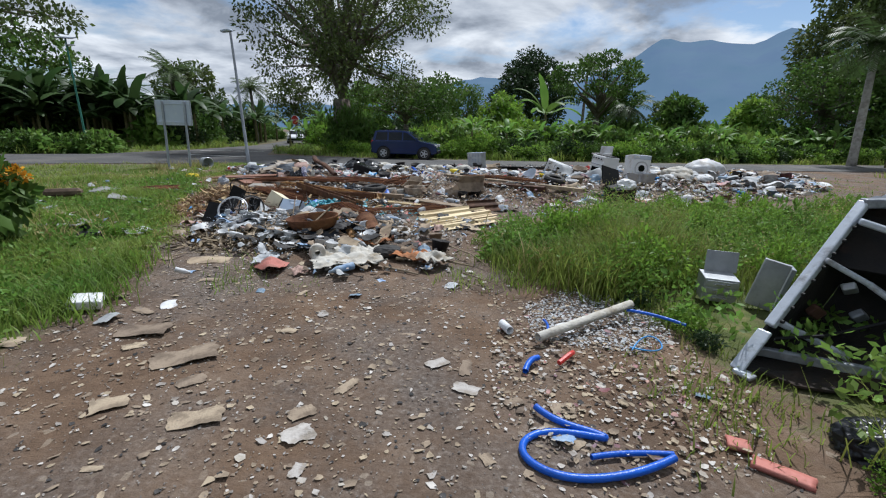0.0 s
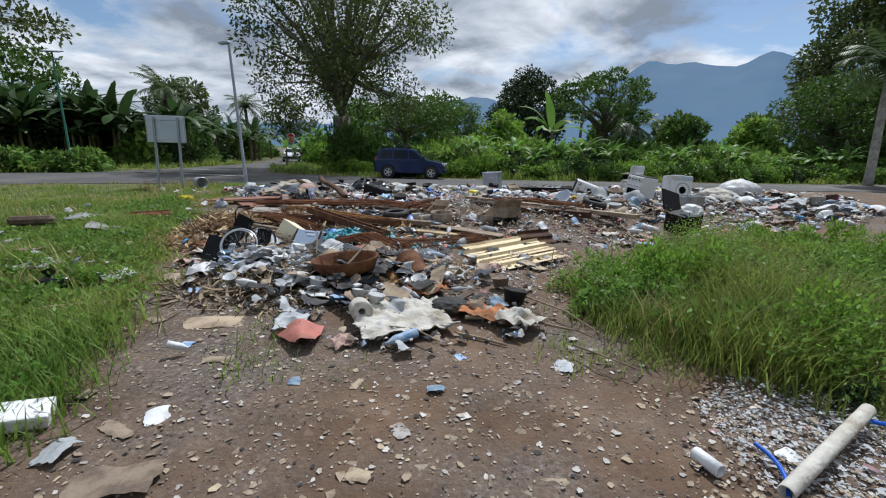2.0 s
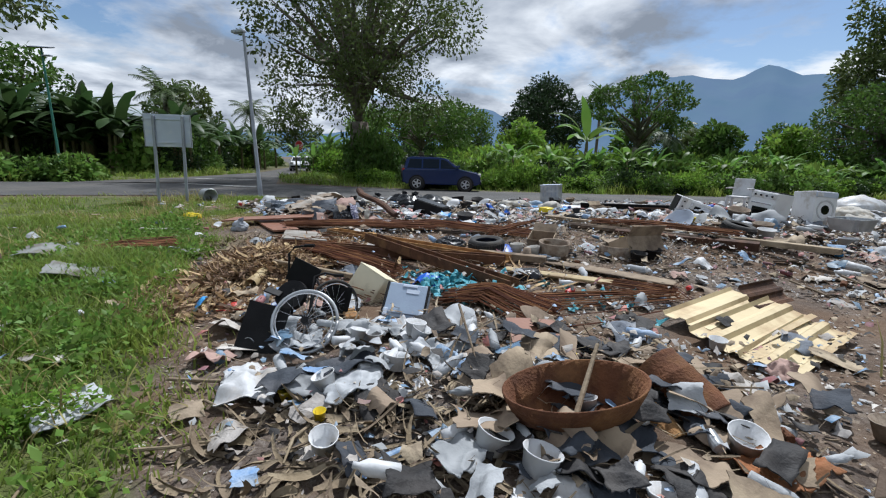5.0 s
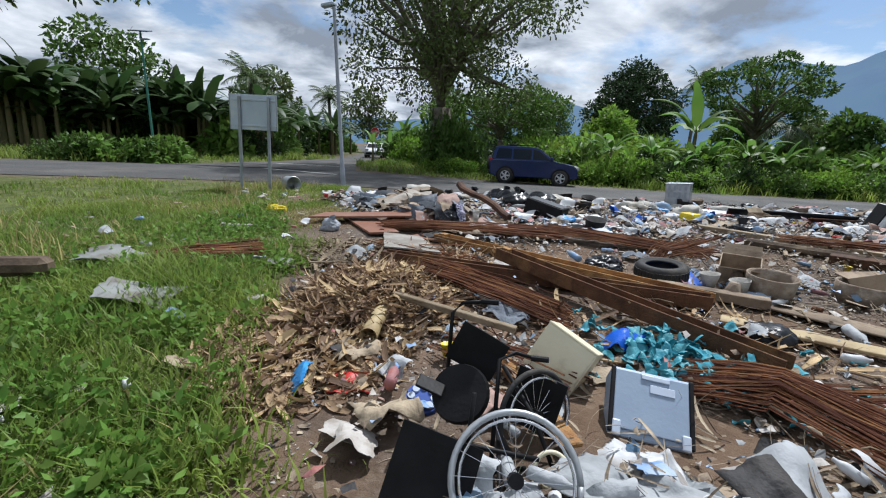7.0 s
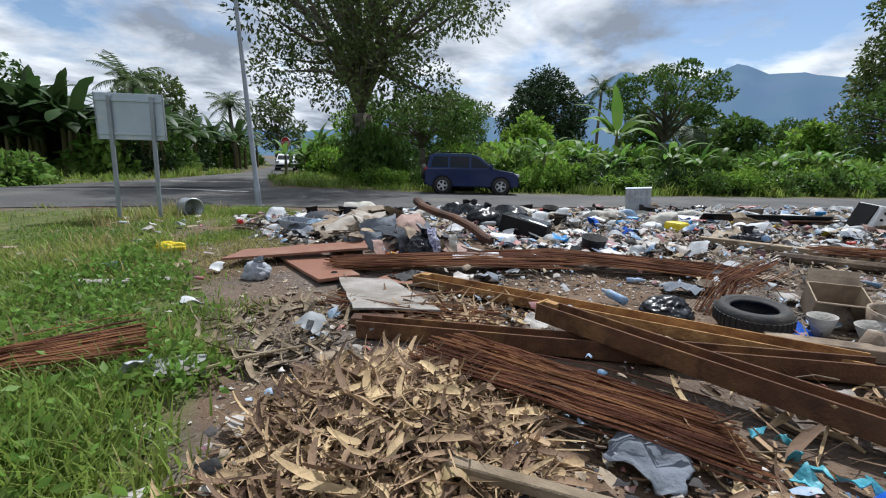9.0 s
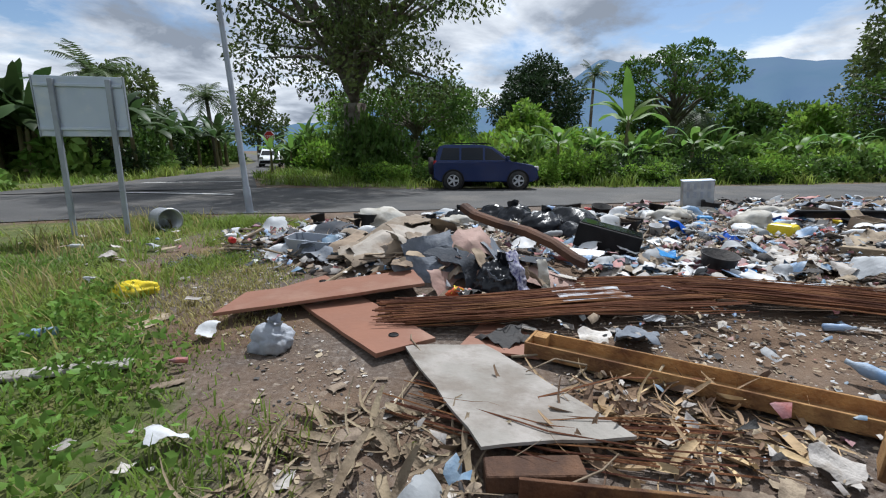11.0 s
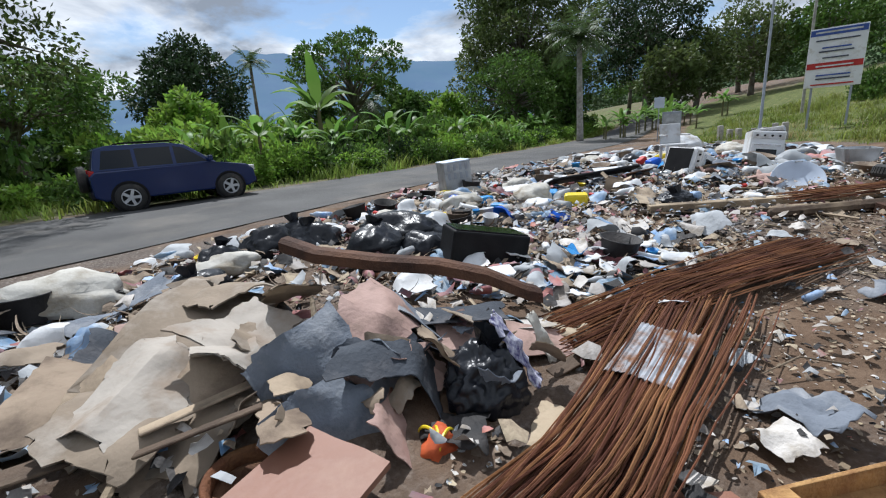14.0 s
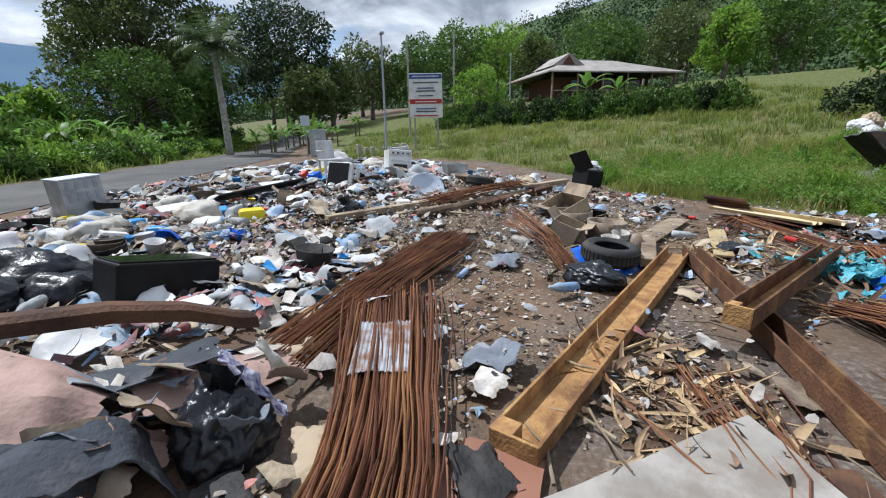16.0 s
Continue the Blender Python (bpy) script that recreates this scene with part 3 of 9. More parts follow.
def dense(pts, step=2.0):
    out = []
    for (x0, y0), (x1, y1) in zip(pts, pts[1:]):
        n = max(1, int(math.hypot(x1 - x0, y1 - y0) / step))
        out += [(x0 + (x1 - x0) * i / n, y0 + (y1 - y0) * i / n) for i in range(n)]
    return out + [pts[-1]]


def resample(pts, n):
    d = [0]
    for a, b in zip(pts, pts[1:]):
        d.append(d[-1] + math.hypot(b[0] - a[0], b[1] - a[1]))
    q = np.linspace(0, d[-1], n)
    return list(zip(np.interp(q, d, [p[0] for p in pts]), np.interp(q, d, [p[1] for p in pts])))


near_edge = [(-80, -5), (-30, 12.4), (-18.3, 17.8), (-14.2, 19.7), (-10.6, 20.6), (-6, 20.9), (1.1, 22.5), (7.9, 23.1), (20, 24.8), (57, 33.5), (140, 54)]
far_edge = [(-80, 2.5), (-30, 20.4), (-20.4, 25.4), (-16, 27.4), (-12.2, 28.3), (-5, 27.3), (0, 27.4), (9, 28.1), (19, 29.6), (57, 38.6), (140, 61)]
band("road", resample(near_edge, 90), resample(far_edge, 90), M_ASPHALT, "worn grey asphalt road with dusty edges", "road")
band("road_branch", resample([(-20.6, 25.0), (-19.2, 32), (-19.3, 44), (-24.6, 66), (-41, 110), (-90, 230)], 60),
     resample([(-11.6, 27.6), (-14.9, 36.8), (-16.3, 45), (-20.4, 66), (-36, 110), (-85, 230)], 60), M_ASPHALT, "grey asphalt side road leading off between plants", "road", 0.03)
for a, b in (((-17.4, 30.2), (-13.2, 30.8)), ((-15.4, 25.6), (-11.4, 24.6))):
    dx, dy = b[0] - a[0], b[1] - a[1]
    band("road_marking", [(a[0] + dx * k / 8, a[1] + dy * k / 8) for k in range(9)], [(a[0] + dx * k / 8, a[1] + dy * k / 8 + 0.3) for k in range(9)], M_WHITE_LINE,
         "worn white line painted on the asphalt", "road marking", 0.085, 1)


def mountain(name, az, elev, radius, depth, mat, label, jag, seed, n=220, m=14):
    """A far ridge; az and elev give its skyline as seen from the middle of the place."""
    v, f = [], []
    for j in range(m + 1):
        t = j / m
        for i in range(n + 1):
            a = az[0] + (az[-1] - az[0]) * i / n
            e_ = float(np.interp(a, az, elev))
            r = radius - depth * (1 - t)
            h = radius * math.tan(radians(e_)) * t ** 1.25
            h += radius * jag * noise.fractal(Vector((a * 0.35, t * 3, seed)), 0.8, 2.0, 5) * (0.25 + 0.75 * t * (1.2 - t))
            v.append((r * math.sin(radians(a)), 12 + r * math.cos(radians(a)), h - 2 * (1 - t)))
    k = n + 1
    for j in range(m):
        for i in range(n):
            a = j * k + i
            f.append((a, a + 1, a + k + 1, a + k))
    return solo(name, np_mesh(name, v, f, mat, True), None, label, "mountain", kind="structure")


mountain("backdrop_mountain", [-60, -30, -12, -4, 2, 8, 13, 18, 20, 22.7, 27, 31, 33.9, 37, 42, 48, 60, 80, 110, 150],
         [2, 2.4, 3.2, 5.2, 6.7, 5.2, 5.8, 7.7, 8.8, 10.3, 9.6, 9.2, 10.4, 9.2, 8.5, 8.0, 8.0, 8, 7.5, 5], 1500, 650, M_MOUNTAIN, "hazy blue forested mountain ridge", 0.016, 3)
mountain("backdrop_hill", [62, 74, 82, 90, 97, 104, 112, 120, 132, 150, 175], [2.5, 5.5, 7.5, 9.5, 12.2, 13.6, 14.8, 15.2, 14.5, 9, 3], 330, 190, M_FOREST, "steep green hillside covered with forest", 0.012, 8)

# plants
def leaf_cloud(centres, radii, count, size, seed, flatten=0.8, droop=0.25, aspect=0.5):
    """Folded leaves, scattered mostly near the surface of many clumps."""
    rs = np.random.RandomState(seed)
    c = np.asarray(centres, float)
    ra = np.asarray(radii, float)
    pick = rs.choice(len(c), count, p=ra ** 2 / (ra ** 2).sum())
    d = rs.normal(size=(count, 3))
    d /= np.linalg.norm(d, axis=1)[:, None]
    rad = ra[pick] * rs.uniform(0.35, 1.08, count) ** 0.6
    p = c[pick] + d * rad[:, None] * np.array((1, 1, flatten))
    ax = d + rs.normal(scale=0.8, size=(count, 3)) - np.array((0, 0, droop))
    ax /= np.linalg.norm(ax, axis=1)[:, None]
    side = np.cross(ax, rs.normal(size=(count, 3)))
    side /= np.linalg.norm(side, axis=1)[:, None] + 1e-9
    nrm = np.cross(ax, side)
    s = size * rs.uniform(0.6, 1.3, count)[:, None]
    a, tip = p, p + ax * s
    mid = p + ax * s * 0.5 + nrm * s * 0.08
    l, r = mid + side * s * aspect / 2 - nrm * s * 0.12, mid - side * s * aspect / 2 - nrm * s * 0.12
    v = np.stack([a, l, tip, r], 1).reshape(-1, 3)
    i = np.arange(count)[:, None] * 4
    f = np.concatenate([i + [0, 1, 2], i + [0, 2, 3]])
    return v, f


def make_tree(name, label, height, trunk_r, crown_r, crown_z, leaves, size, mat, seed, m, clumps=26, spread=0.62, flatten=0.8, fork=0.35, inner=False):
    rr = random.Random(seed)
    t = thing(name, label, "tree", m)
    bm = bmesh.new()
    top = Vector((rr.uniform(-0.3, 0.3), rr.uniform(-0.3, 0.3), height * fork))
    tube(bm, [(0, 0, -0.2), (0, 0, 0.3), top * 0.5 + Vector((rr.uniform(-.2, .2), 0, 0)), top], trunk_r * 1.25, 12, trunk_r * 0.8)
    cs, rads = [], []
    for k in range(clumps):
        u = rr.random()
        ang = k * 2.399 + rr.uniform(-0.4, 0.4)
        zz = crown_z[0] + (crown_z[1] - crown_z[0]) * ((k + rr.random()) / clumps)
        q = (zz - crown_z[0]) / (crown_z[1] - crown_z[0])
        env = crown_r * math.sqrt(max(0.08, 1 - (1.7 * q - 0.72) ** 2))
        rad = env * (0.35 + 0.6 * u) if k % 3 else env * 0.85
        c = Vector((math.cos(ang) * rad, math.sin(ang) * rad, zz))
        cs.append(c)
        rads.append(crown_r * rr.uniform(0.2, 0.36) * spread / 0.62)
        mid = top.lerp(c, 0.5) + Vector((rr.uniform(-.4, .4), rr.uniform(-.4, .4), 0.08 * height))
        st = top.lerp(Vector((0, 0, height * 0.72)), rr.random() * 0.6)
        tube(bm, [st, mid, c], trunk_r * rr.uniform(0.22, 0.42), 6, 0.02)
    part("trunk", bm, M_BARK, t, smooth=True)
    v, f = leaf_cloud(cs, rads, leaves, size, seed, flatten)
    part("crown", np_mesh("crown", v, f, mat), None, t)
    return t


def banana_meshes(seed, h, n):
    rr = random.Random(seed)
    bm = bmesh.new()
    lathe(bm, [(0.14, -0.05), (0.13, h * 0.2), (0.085, h * 0.55), (0.04, h * 0.62)], seg=8)
    stem = bm_mesh("pseudostem", bm, M_BANSTEM, True)
    v, f = [], []
    for k in range(n):
        a = k * 2.4 + rr.uniform(-.3, .3)
        L, w = h * rr.uniform(0.5, 0.72), rr.uniform(0.24, 0.36)
        rise = rr.uniform(0.9, 1.35) if k > n * 0.6 else rr.uniform(0.4, 0.9)
        prev, seg = Vector((0, 0, h * 0.58)), 9
        dirv = Vector((math.cos(a) * math.cos(rise), math.sin(a) * math.cos(rise), math.sin(rise)))
        base = len(v)
        for s in range(seg + 1):
            t = s / seg
            sd = Vector((-math.sin(a), math.cos(a), 0))
            ww = w * (0.12 if t < 0.14 else math.sin(math.pi * min(1, 0.12 + 0.88 * t)) ** 0.55) * (1 if s < seg else 0.1)
            ww *= rr.uniform(0.75, 1.05)
            dn = 0.28 * ww
            v += [tuple(prev + sd * ww - Vector((0, 0, dn))), tuple(prev), tuple(prev - sd * ww - Vector((0, 0, dn)))]
            prev = prev + dirv * (L / seg)
            dirv = (dirv - Vector((0, 0, 0.20 + 0.05 * rr.random()))).normalized() if t > 0.2 else dirv
        for s in range(seg):
            b = base + s * 3
            f += [(b, b + 1, b + 4, b + 3), (b + 1, b + 2, b + 5, b + 4)]
    return stem, v, f


BANANA = [banana_meshes(k, 3.6 + 0.3 * k, 8 + k % 3) for k in range(4)]
BANANA_L = [np_mesh("leaves", v, f, M_BANANA, True) for _, v, f in BANANA]
BANANA_D = [np_mesh("leaves", v, f, M_BANANA_SHADED, True) for _, v, f in BANANA]


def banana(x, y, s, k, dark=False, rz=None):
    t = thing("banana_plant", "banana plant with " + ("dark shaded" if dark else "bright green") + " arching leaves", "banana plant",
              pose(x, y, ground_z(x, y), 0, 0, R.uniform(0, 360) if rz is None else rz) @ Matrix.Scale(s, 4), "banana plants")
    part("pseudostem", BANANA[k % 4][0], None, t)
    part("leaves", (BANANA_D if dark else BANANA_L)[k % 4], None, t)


def bush_mesh(seed, mat, size=0.17, n=900):
    rr = random.Random(seed)
    cs = [(rr.uniform(-.55, .55), rr.uniform(-.55, .55), rr.uniform(0.15, 0.85)) for _ in range(10)]
    v, f = leaf_cloud(cs, [rr.uniform(0.25, 0.42) for _ in cs], n, size, seed, 0.85)
    v[:, 2] = np.maximum(v[:, 2], 0.0)
    return np_mesh("bush", v, f, mat)


BUSHES = [bush_mesh(31, M_LEAF_MID), bush_mesh(32, M_LEAF_BRIGHT), bush_mesh(33, M_LEAF_MID, 0.24, 700), bush_mesh(34, M_LEAF_DARK, 0.15), bush_mesh(35, M_WEED, 0.3, 450), bush_mesh(36, M_LEAF_BRIGHT, 0.12, 1200)]
BUSH_LABEL = ["mid-green leafy roadside bush", "bright yellow-green leafy bush", "broad-leaved green shrub beside the road", "dark green dense bush", "large-leaved green weedy shrub", "fine-leaved light green bush"]


def bush(x, y, s, k, sz=None):
    m = pose(x, y, ground_z(x, y) - 0.06, 0, 0, R.uniform(0, 360)) @ Matrix.Diagonal((s, s, sz or s, 1))
    solo("bush", BUSHES[k], None, BUSH_LABEL[k], "bush", m, "roadside bushes")


BUSH_ROWS = {}


def bush_row(x, y, s, k, sz):
    """Adds a bush to the joined thicket of its kind."""
    BUSH_ROWS.setdefault(k, []).append(pose(x, y, ground_z(x, y) - 0.06, 0, 0, R.uniform(0, 360)) @ Matrix.Diagonal((s, s, sz, 1)))


def thickets():
    for k, ms in BUSH_ROWS.items():
        me = BUSHES[k]
        v = np.empty(len(me.vertices) * 3, np.float32)
        me.vertices.foreach_get("co", v)
        v = np.c_[v.reshape(-1, 3), np.ones(len(me.vertices))]
        f = np.empty(len(me.loops), np.int32)
        me.loops.foreach_get("vertex_index", f)
        f = f.reshape(-1, 3)
        vs = np.concatenate([(v @ np.array(m).T)[:, :3] for m in ms])
        fs = np.concatenate([f + i * len(v) for i in range(len(ms))])
        solo("thicket", np_mesh("thicket", vs, fs, me.materials[0]), None, "dense thicket of " + BUSH_LABEL[k].replace(" bush", " bushes"), "bushes", kind="stuff")


def palm(x, y, h, r, fronds, flen, label, seed, mat=None, smooth_trunk=False):
    rr = random.Random(seed)
    t = thing("palm_tree", label, "palm tree", pose(x, y, ground_z(x, y)))
    bm = bmesh.new()
    lean = Vector((rr.uniform(-.4, .4), rr.uniform(-.4, .4), 0))
    tube(bm, [Vector((0, 0, -0.1)), Vector((0, 0, h * 0.1)), lean * 0.5 + Vector((0, 0, h * 0.55)), lean + Vector((0, 0, h))], r * 1.2, 12, r * 0.75)
    part("trunk", bm, M_BARK if not smooth_trunk else M_CONCRETE, t, smooth=True)
    v, f = [], []
    for k in range(fronds):
        a = k * 2.4
        rise = rr.uniform(-0.35, 1.25)
        p = lean + Vector((0, 0, h))
        d = Vector((math.cos(a) * math.cos(rise), math.sin(a) * math.cos(rise), math.sin(rise)))
        sd = Vector((-math.sin(a), math.cos(a), 0))
        n = 22
        for s in range(n):
            tt = s / n
            ll = flen * 0.27 * math.sin(math.pi * min(1, 0.15 + 0.85 * tt)) ** 0.7
            for q in (-1, 1):
                tip = p + sd * q * ll + d * ll * 0.55 - Vector((0, 0, ll * rr.uniform(0.25, 0.7)))
                b = len(v)
                w = d * flen / n * 0.45
                v += [tuple(p - w), tuple(p + w), tuple(tip)]
                f.append((b, b + 1, b + 2))
            b = len(v)
            p2 = p + d * flen / n
            v += [tuple(p - sd * 0.03), tuple(p + sd * 0.03), tuple(p2)]
            f.append((b, b + 1, b + 2))
            p = p2
            d = (d - Vector((0, 0, 0.05 + 0.035 * tt))).normalized()
    part("fronds", np_mesh("fronds", v, f, mat or M_PALM), None, t)


# large trees
make_tree("roadside_tree", "tall broad-leaved tree with thick pale trunk", 16, 0.74, 7.3, (5.0, 16.5), 24000, 0.27, M_LEAF_TREE, 5, pose(-8.66, 34.4, 0), 52, 0.5, 0.9, 0.24)
make_tree("mango_tree", "dense dark mango tree with rounded crown", 12, 0.5, 5.2, (4.0, 11.6), 15000, 0.42, M_LEAF_DARK, 6, pose(10.2, 67, 0), 34, 0.7)
make_tree("rain_tree", "spreading green tree with layered branches", 8.4, 0.3, 4.2, (4.6, 7.9), 7000, 0.26, M_LEAF_MID, 9, pose(12.0, 40, 0), 26, 0.42, 0.5)
make_tree("round_tree", "rounded bushy green tree", 9, 0.3, 3.6, (2.2, 8.6), 7000, 0.32, M_LEAF_MID, 10, pose(1.5, 78, 0), 20, 0.7)
make_tree("broad_tree", "large dark green tree beside the road", 19, 0.6, 8.5, (2.5, 18.5), 34000, 0.44, M_LEAF_TREE, 12, pose(40, 45.5, 0), 60, 0.55)
make_tree("broad_tree", "dark green tree behind the roadside bushes", 8, 0.45, 4.5, (1.5, 7.8), 9000, 0.30, M_LEAF_MID, 13, pose(31, 40, 0), 34, 0.55)
make_tree("mango_tree", "dense dark mango tree with rounded crown", 15, 0.5, 6.0, (5.0, 14.2), 13000, 0.42, M_LEAF_DARK, 14, pose(52, 35.5, 2), 30, 0.7)
make_tree("flat_topped_tree", "wide flat-topped green tree behind the road", 6.5, 0.3, 6.5, (3.6, 6.2), 9000, 0.30, M_LEAF_MID, 15, pose(-5.5, 47, 0), 30, 0.42, 0.5)
make_tree("garden_tree", "bright green bushy tree behind a hedge", 5, 0.2, 2.3, (1.0, 4.4), 3500, 0.28, M_LEAF_BRIGHT, 16, pose(33, 11.8, ground_z(33, 11.8)), 14, 0.8)
make_tree("overhanging_tree", "tree with feathery branches hanging over the grass", 11, 0.35, 5.2, (5.0, 11.0), 9000, 0.20, M_LEAF_TREE, 17, pose(-17.2, 15.2, 0), 30, 0.5, 0.5)
for k, (x, y, h) in enumerate([(-38, 40, 9.5), (-31, 52, 8), (-2, 62, 8.5), (5, 52, 5.5), (18, 55, 5.6), (28, 62, 6), (38, 60, 6.5), (30, 48, 5), (58, 56, 11), (44, 30, 7), (62, 42, 11), (-14, 70, 8), (-8, 85, 9), (70, 30, 11), (60, 20, 9), (64, 8, 10), (72, -6, 11), (66, -20, 12), (56, -30, 12), (46, -34, 11), (80, 14, 13), (58, 26, 9), (62, 14, 10), (70, 3, 9), (66, -8, 10), (60, -16, 10), (52, -24, 9), (62, -26, 11), (75, 20, 11), (52, 30, 8), (16, -12, 8), (12, -11, 7), (21, -12, 8), (56, 4, 7), (54, -6, 7), (48, -16, 7), (36, 38, 7), (-27, 75, 9), (-50, 30, 10), (-44, 22, 9), (22, 46, 5)]):
    make_tree("distant_tree", "green tree in the distance", h, 0.3, h * 0.42, (h * 0.25, h), 3200, 0.5, (M_LEAF_MID, M_LEAF_TREE, M_LEAF_MID, M_LEAF_BRIGHT)[k % 4], 40 + k, pose(x, y, ground_z(x, y)), 18, 0.75)

palm(26.0, 30.4, 7.4, 0.24, 24, 3.0, "tall palm with smooth pale trunk beside the road", 3, smooth_trunk=True)
palm(-23.6, 52.8, 6.0, 0.2, 18, 2.6, "coconut palm rising above the banana plants", 4)
palm(-27.0, 43.0, 6.4, 0.2, 20, 3.0, "coconut palm rising above the banana plants", 5)
palm(19.0, 72, 11.5, 0.22, 16, 2.8, "slender coconut palm among distant trees", 6)
palm(16.0, 43.5, 4.2, 0.2, 18, 3.0, "young coconut palm with arching fronds", 7)

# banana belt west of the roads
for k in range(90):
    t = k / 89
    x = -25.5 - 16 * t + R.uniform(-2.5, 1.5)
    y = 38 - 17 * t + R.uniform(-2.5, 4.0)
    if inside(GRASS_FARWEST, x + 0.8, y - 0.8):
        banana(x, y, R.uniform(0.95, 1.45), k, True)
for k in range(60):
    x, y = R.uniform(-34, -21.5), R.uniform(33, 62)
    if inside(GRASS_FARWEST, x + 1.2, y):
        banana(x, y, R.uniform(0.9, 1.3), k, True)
for k in range(12):
    banana(-12.8 - R.random() * 3, 40 + k * 1.9, R.uniform(0.6, 0.9), k)
for k in range(26):
    x, y = -20.4 - R.random() * 14, 0
    y = 26.4 + (x + 20.4) * 0.53 + R.uniform(0.2, 1.2)
    bush(x, y, R.uniform(0.7, 1.3), R.choice((0, 3, 4)))

for k in range(90):
    t = k / 89
    bush_row(-25 - 19 * t + R.uniform(-2.5, 1.0), 40.5 - 17 * t + R.uniform(-1.5, 4), R.uniform(1.6, 2.6), R.choice((3, 0, 3, 4)), R.uniform(1.8, 3.2))
for k in range(60):
    t = k / 59
    bush_row(-21.5 - 4 * R.random() - 9 * t, 35 + 40 * t, R.uniform(1.6, 2.4), R.choice((3, 0, 4)), R.uniform(1.6, 3.0))
for k in range(50):
    t = k / 49
    bush_row(-13.5 - 9 * t + R.uniform(0, 4), 40 + 40 * t, R.uniform(1.4, 2.2), R.choice((0, 1, 2)), R.uniform(1.4, 2.4))
for k in range(40):
    bush_row(-12 + R.uniform(0, 12), 52 + R.uniform(0, 26), R.uniform(2, 3), R.choice((0, 2, 3)), R.uniform(2, 3.4))
# thicket along the far side of the road
for k in range(120):
    x = -4.5 + k * 0.36 + R.uniform(-.3, .3)
    y = float(np.interp(x, [-5, 0, 9, 19, 57], [28.8, 29.4, 29.6, 31.4, 40])) + R.uniform(0, 1.0)
    bush(x, y, R.uniform(0.8, 1.25), R.choice((0, 1, 2, 4, 5, 0, 3)), R.uniform(0.8, 1.3))
for k in range(110):
    x = -3.5 + k * 0.46 + R.uniform(-.5, .5)
    y = float(np.interp(x, [-5, 0, 9, 19, 57], [30.6, 31.0, 31.6, 33.4, 42])) + R.uniform(0, 3.5)
    bush_row(x, y, R.uniform(1.3, 2.1), R.choice((0, 1, 2, 4, 1, 3)), R.uniform(1.2, 1.9))
for k in range(70):
    x = -2 + k * 0.6 + R.uniform(-.5, .5)
    y = float(np.interp(x, [-5, 0, 9, 19, 57], [38, 38, 40, 41, 48])) + R.uniform(0, 9)
    bush_row(x, y, R.uniform(2.0, 3.0), R.choice((0, 1, 2, 5)), R.uniform(1.8, 2.8))
for k in range(44):
    x = -1 + k * 0.85 + R.uniform(-.6, .6)
    y = float(np.interp(x, [-5, 0, 9, 19, 57], [30.4, 30.6, 31.2, 33.0, 41.6])) + R.uniform(0, 5)
    banana(x, y, R.uniform(0.42, 0.7), k)
banana(6.9, 35.8, 1.25, 2)
for k in range(26):
    a = R.uniform(0, 6.28)
    bush(-8.2 + 2.6 * math.cos(a) * R.random() + 1.5, 32.6 + 1.8 * math.sin(a), R.uniform(0.5, 0.9), R.choice((0, 1, 5)))
for k in range(10):
    bush(-7.4 + R.uniform(-1.2, 1.4), 33.2 + R.uniform(-.5, 1), R.uniform(1.2, 1.8), 0, R.uniform(2.2, 3.4))
# hedge and garden on the rise
for k in range(46):
    t = k / 45
    x, y = 33 - 12.5 * t + R.uniform(-.4, .4), 15 - 17 * t + R.uniform(-.3, .3)
    bush(x, y, R.uniform(0.9, 1.2), R.choice((0, 3, 0)), R.uniform(1.5, 1.9))
for k in range(16):
    bush(12.6 + R.uniform(-2.0, 3.5) - 0.2 * k, -3.5 - k * 0.35 + R.uniform(-1, 1), R.uniform(1.0, 1.6), R.choice((0, 3, 1)), R.uniform(1.1, 1.8))
for x, y, s in ((12.8, -5.2, 1.0), (11.6, -5.8, 1.15), (15, -7.5, 1.2), (27, 4.5, 0.75), (27.6, 2.2, 0.6)):
    banana(x, y, s, int(x))
for k in range(26):
    banana(26 + R.uniform(-1.5, 12), 24 + R.uniform(-1.0, 5.5), R.uniform(0.4, 0.6), k)


def hill_forest():
    """Leafy tree crowns covering the hillside, one mesh."""
    rs = np.random.RandomState(5)
    cs, ra = [], []
    for k in range(2600):
        a = rs.uniform(62, 160)
        t = rs.rand() ** 0.8
        r = 330 - 190 * (1 - t)
        e_ = float(np.interp(a, [62, 74, 82, 90, 97, 104, 112, 120, 132, 150, 175], [2.5, 5.5, 7.5, 9.5, 12.2, 13.6, 14.8, 15.2, 14.5, 9, 3]))
        h = 330 * math.tan(radians(e_)) * t ** 1.25 - 2 * (1 - t)
        sz = rs.uniform(2.5, 5.5)
        cs.append((r * math.sin(radians(a)), 12 + r * math.cos(radians(a)), h + sz * 0.5))
        ra.append(sz)
    v, f = leaf_cloud(cs, ra, 110000, 1.5, 6, 0.9, 0.1, 0.7)
    solo("hill_forest", np_mesh("hill_forest", v, f, M_FORESTC), None, "dense green forest canopy covering the hillside", "forest", kind="stuff")


hill_forest()
thickets()


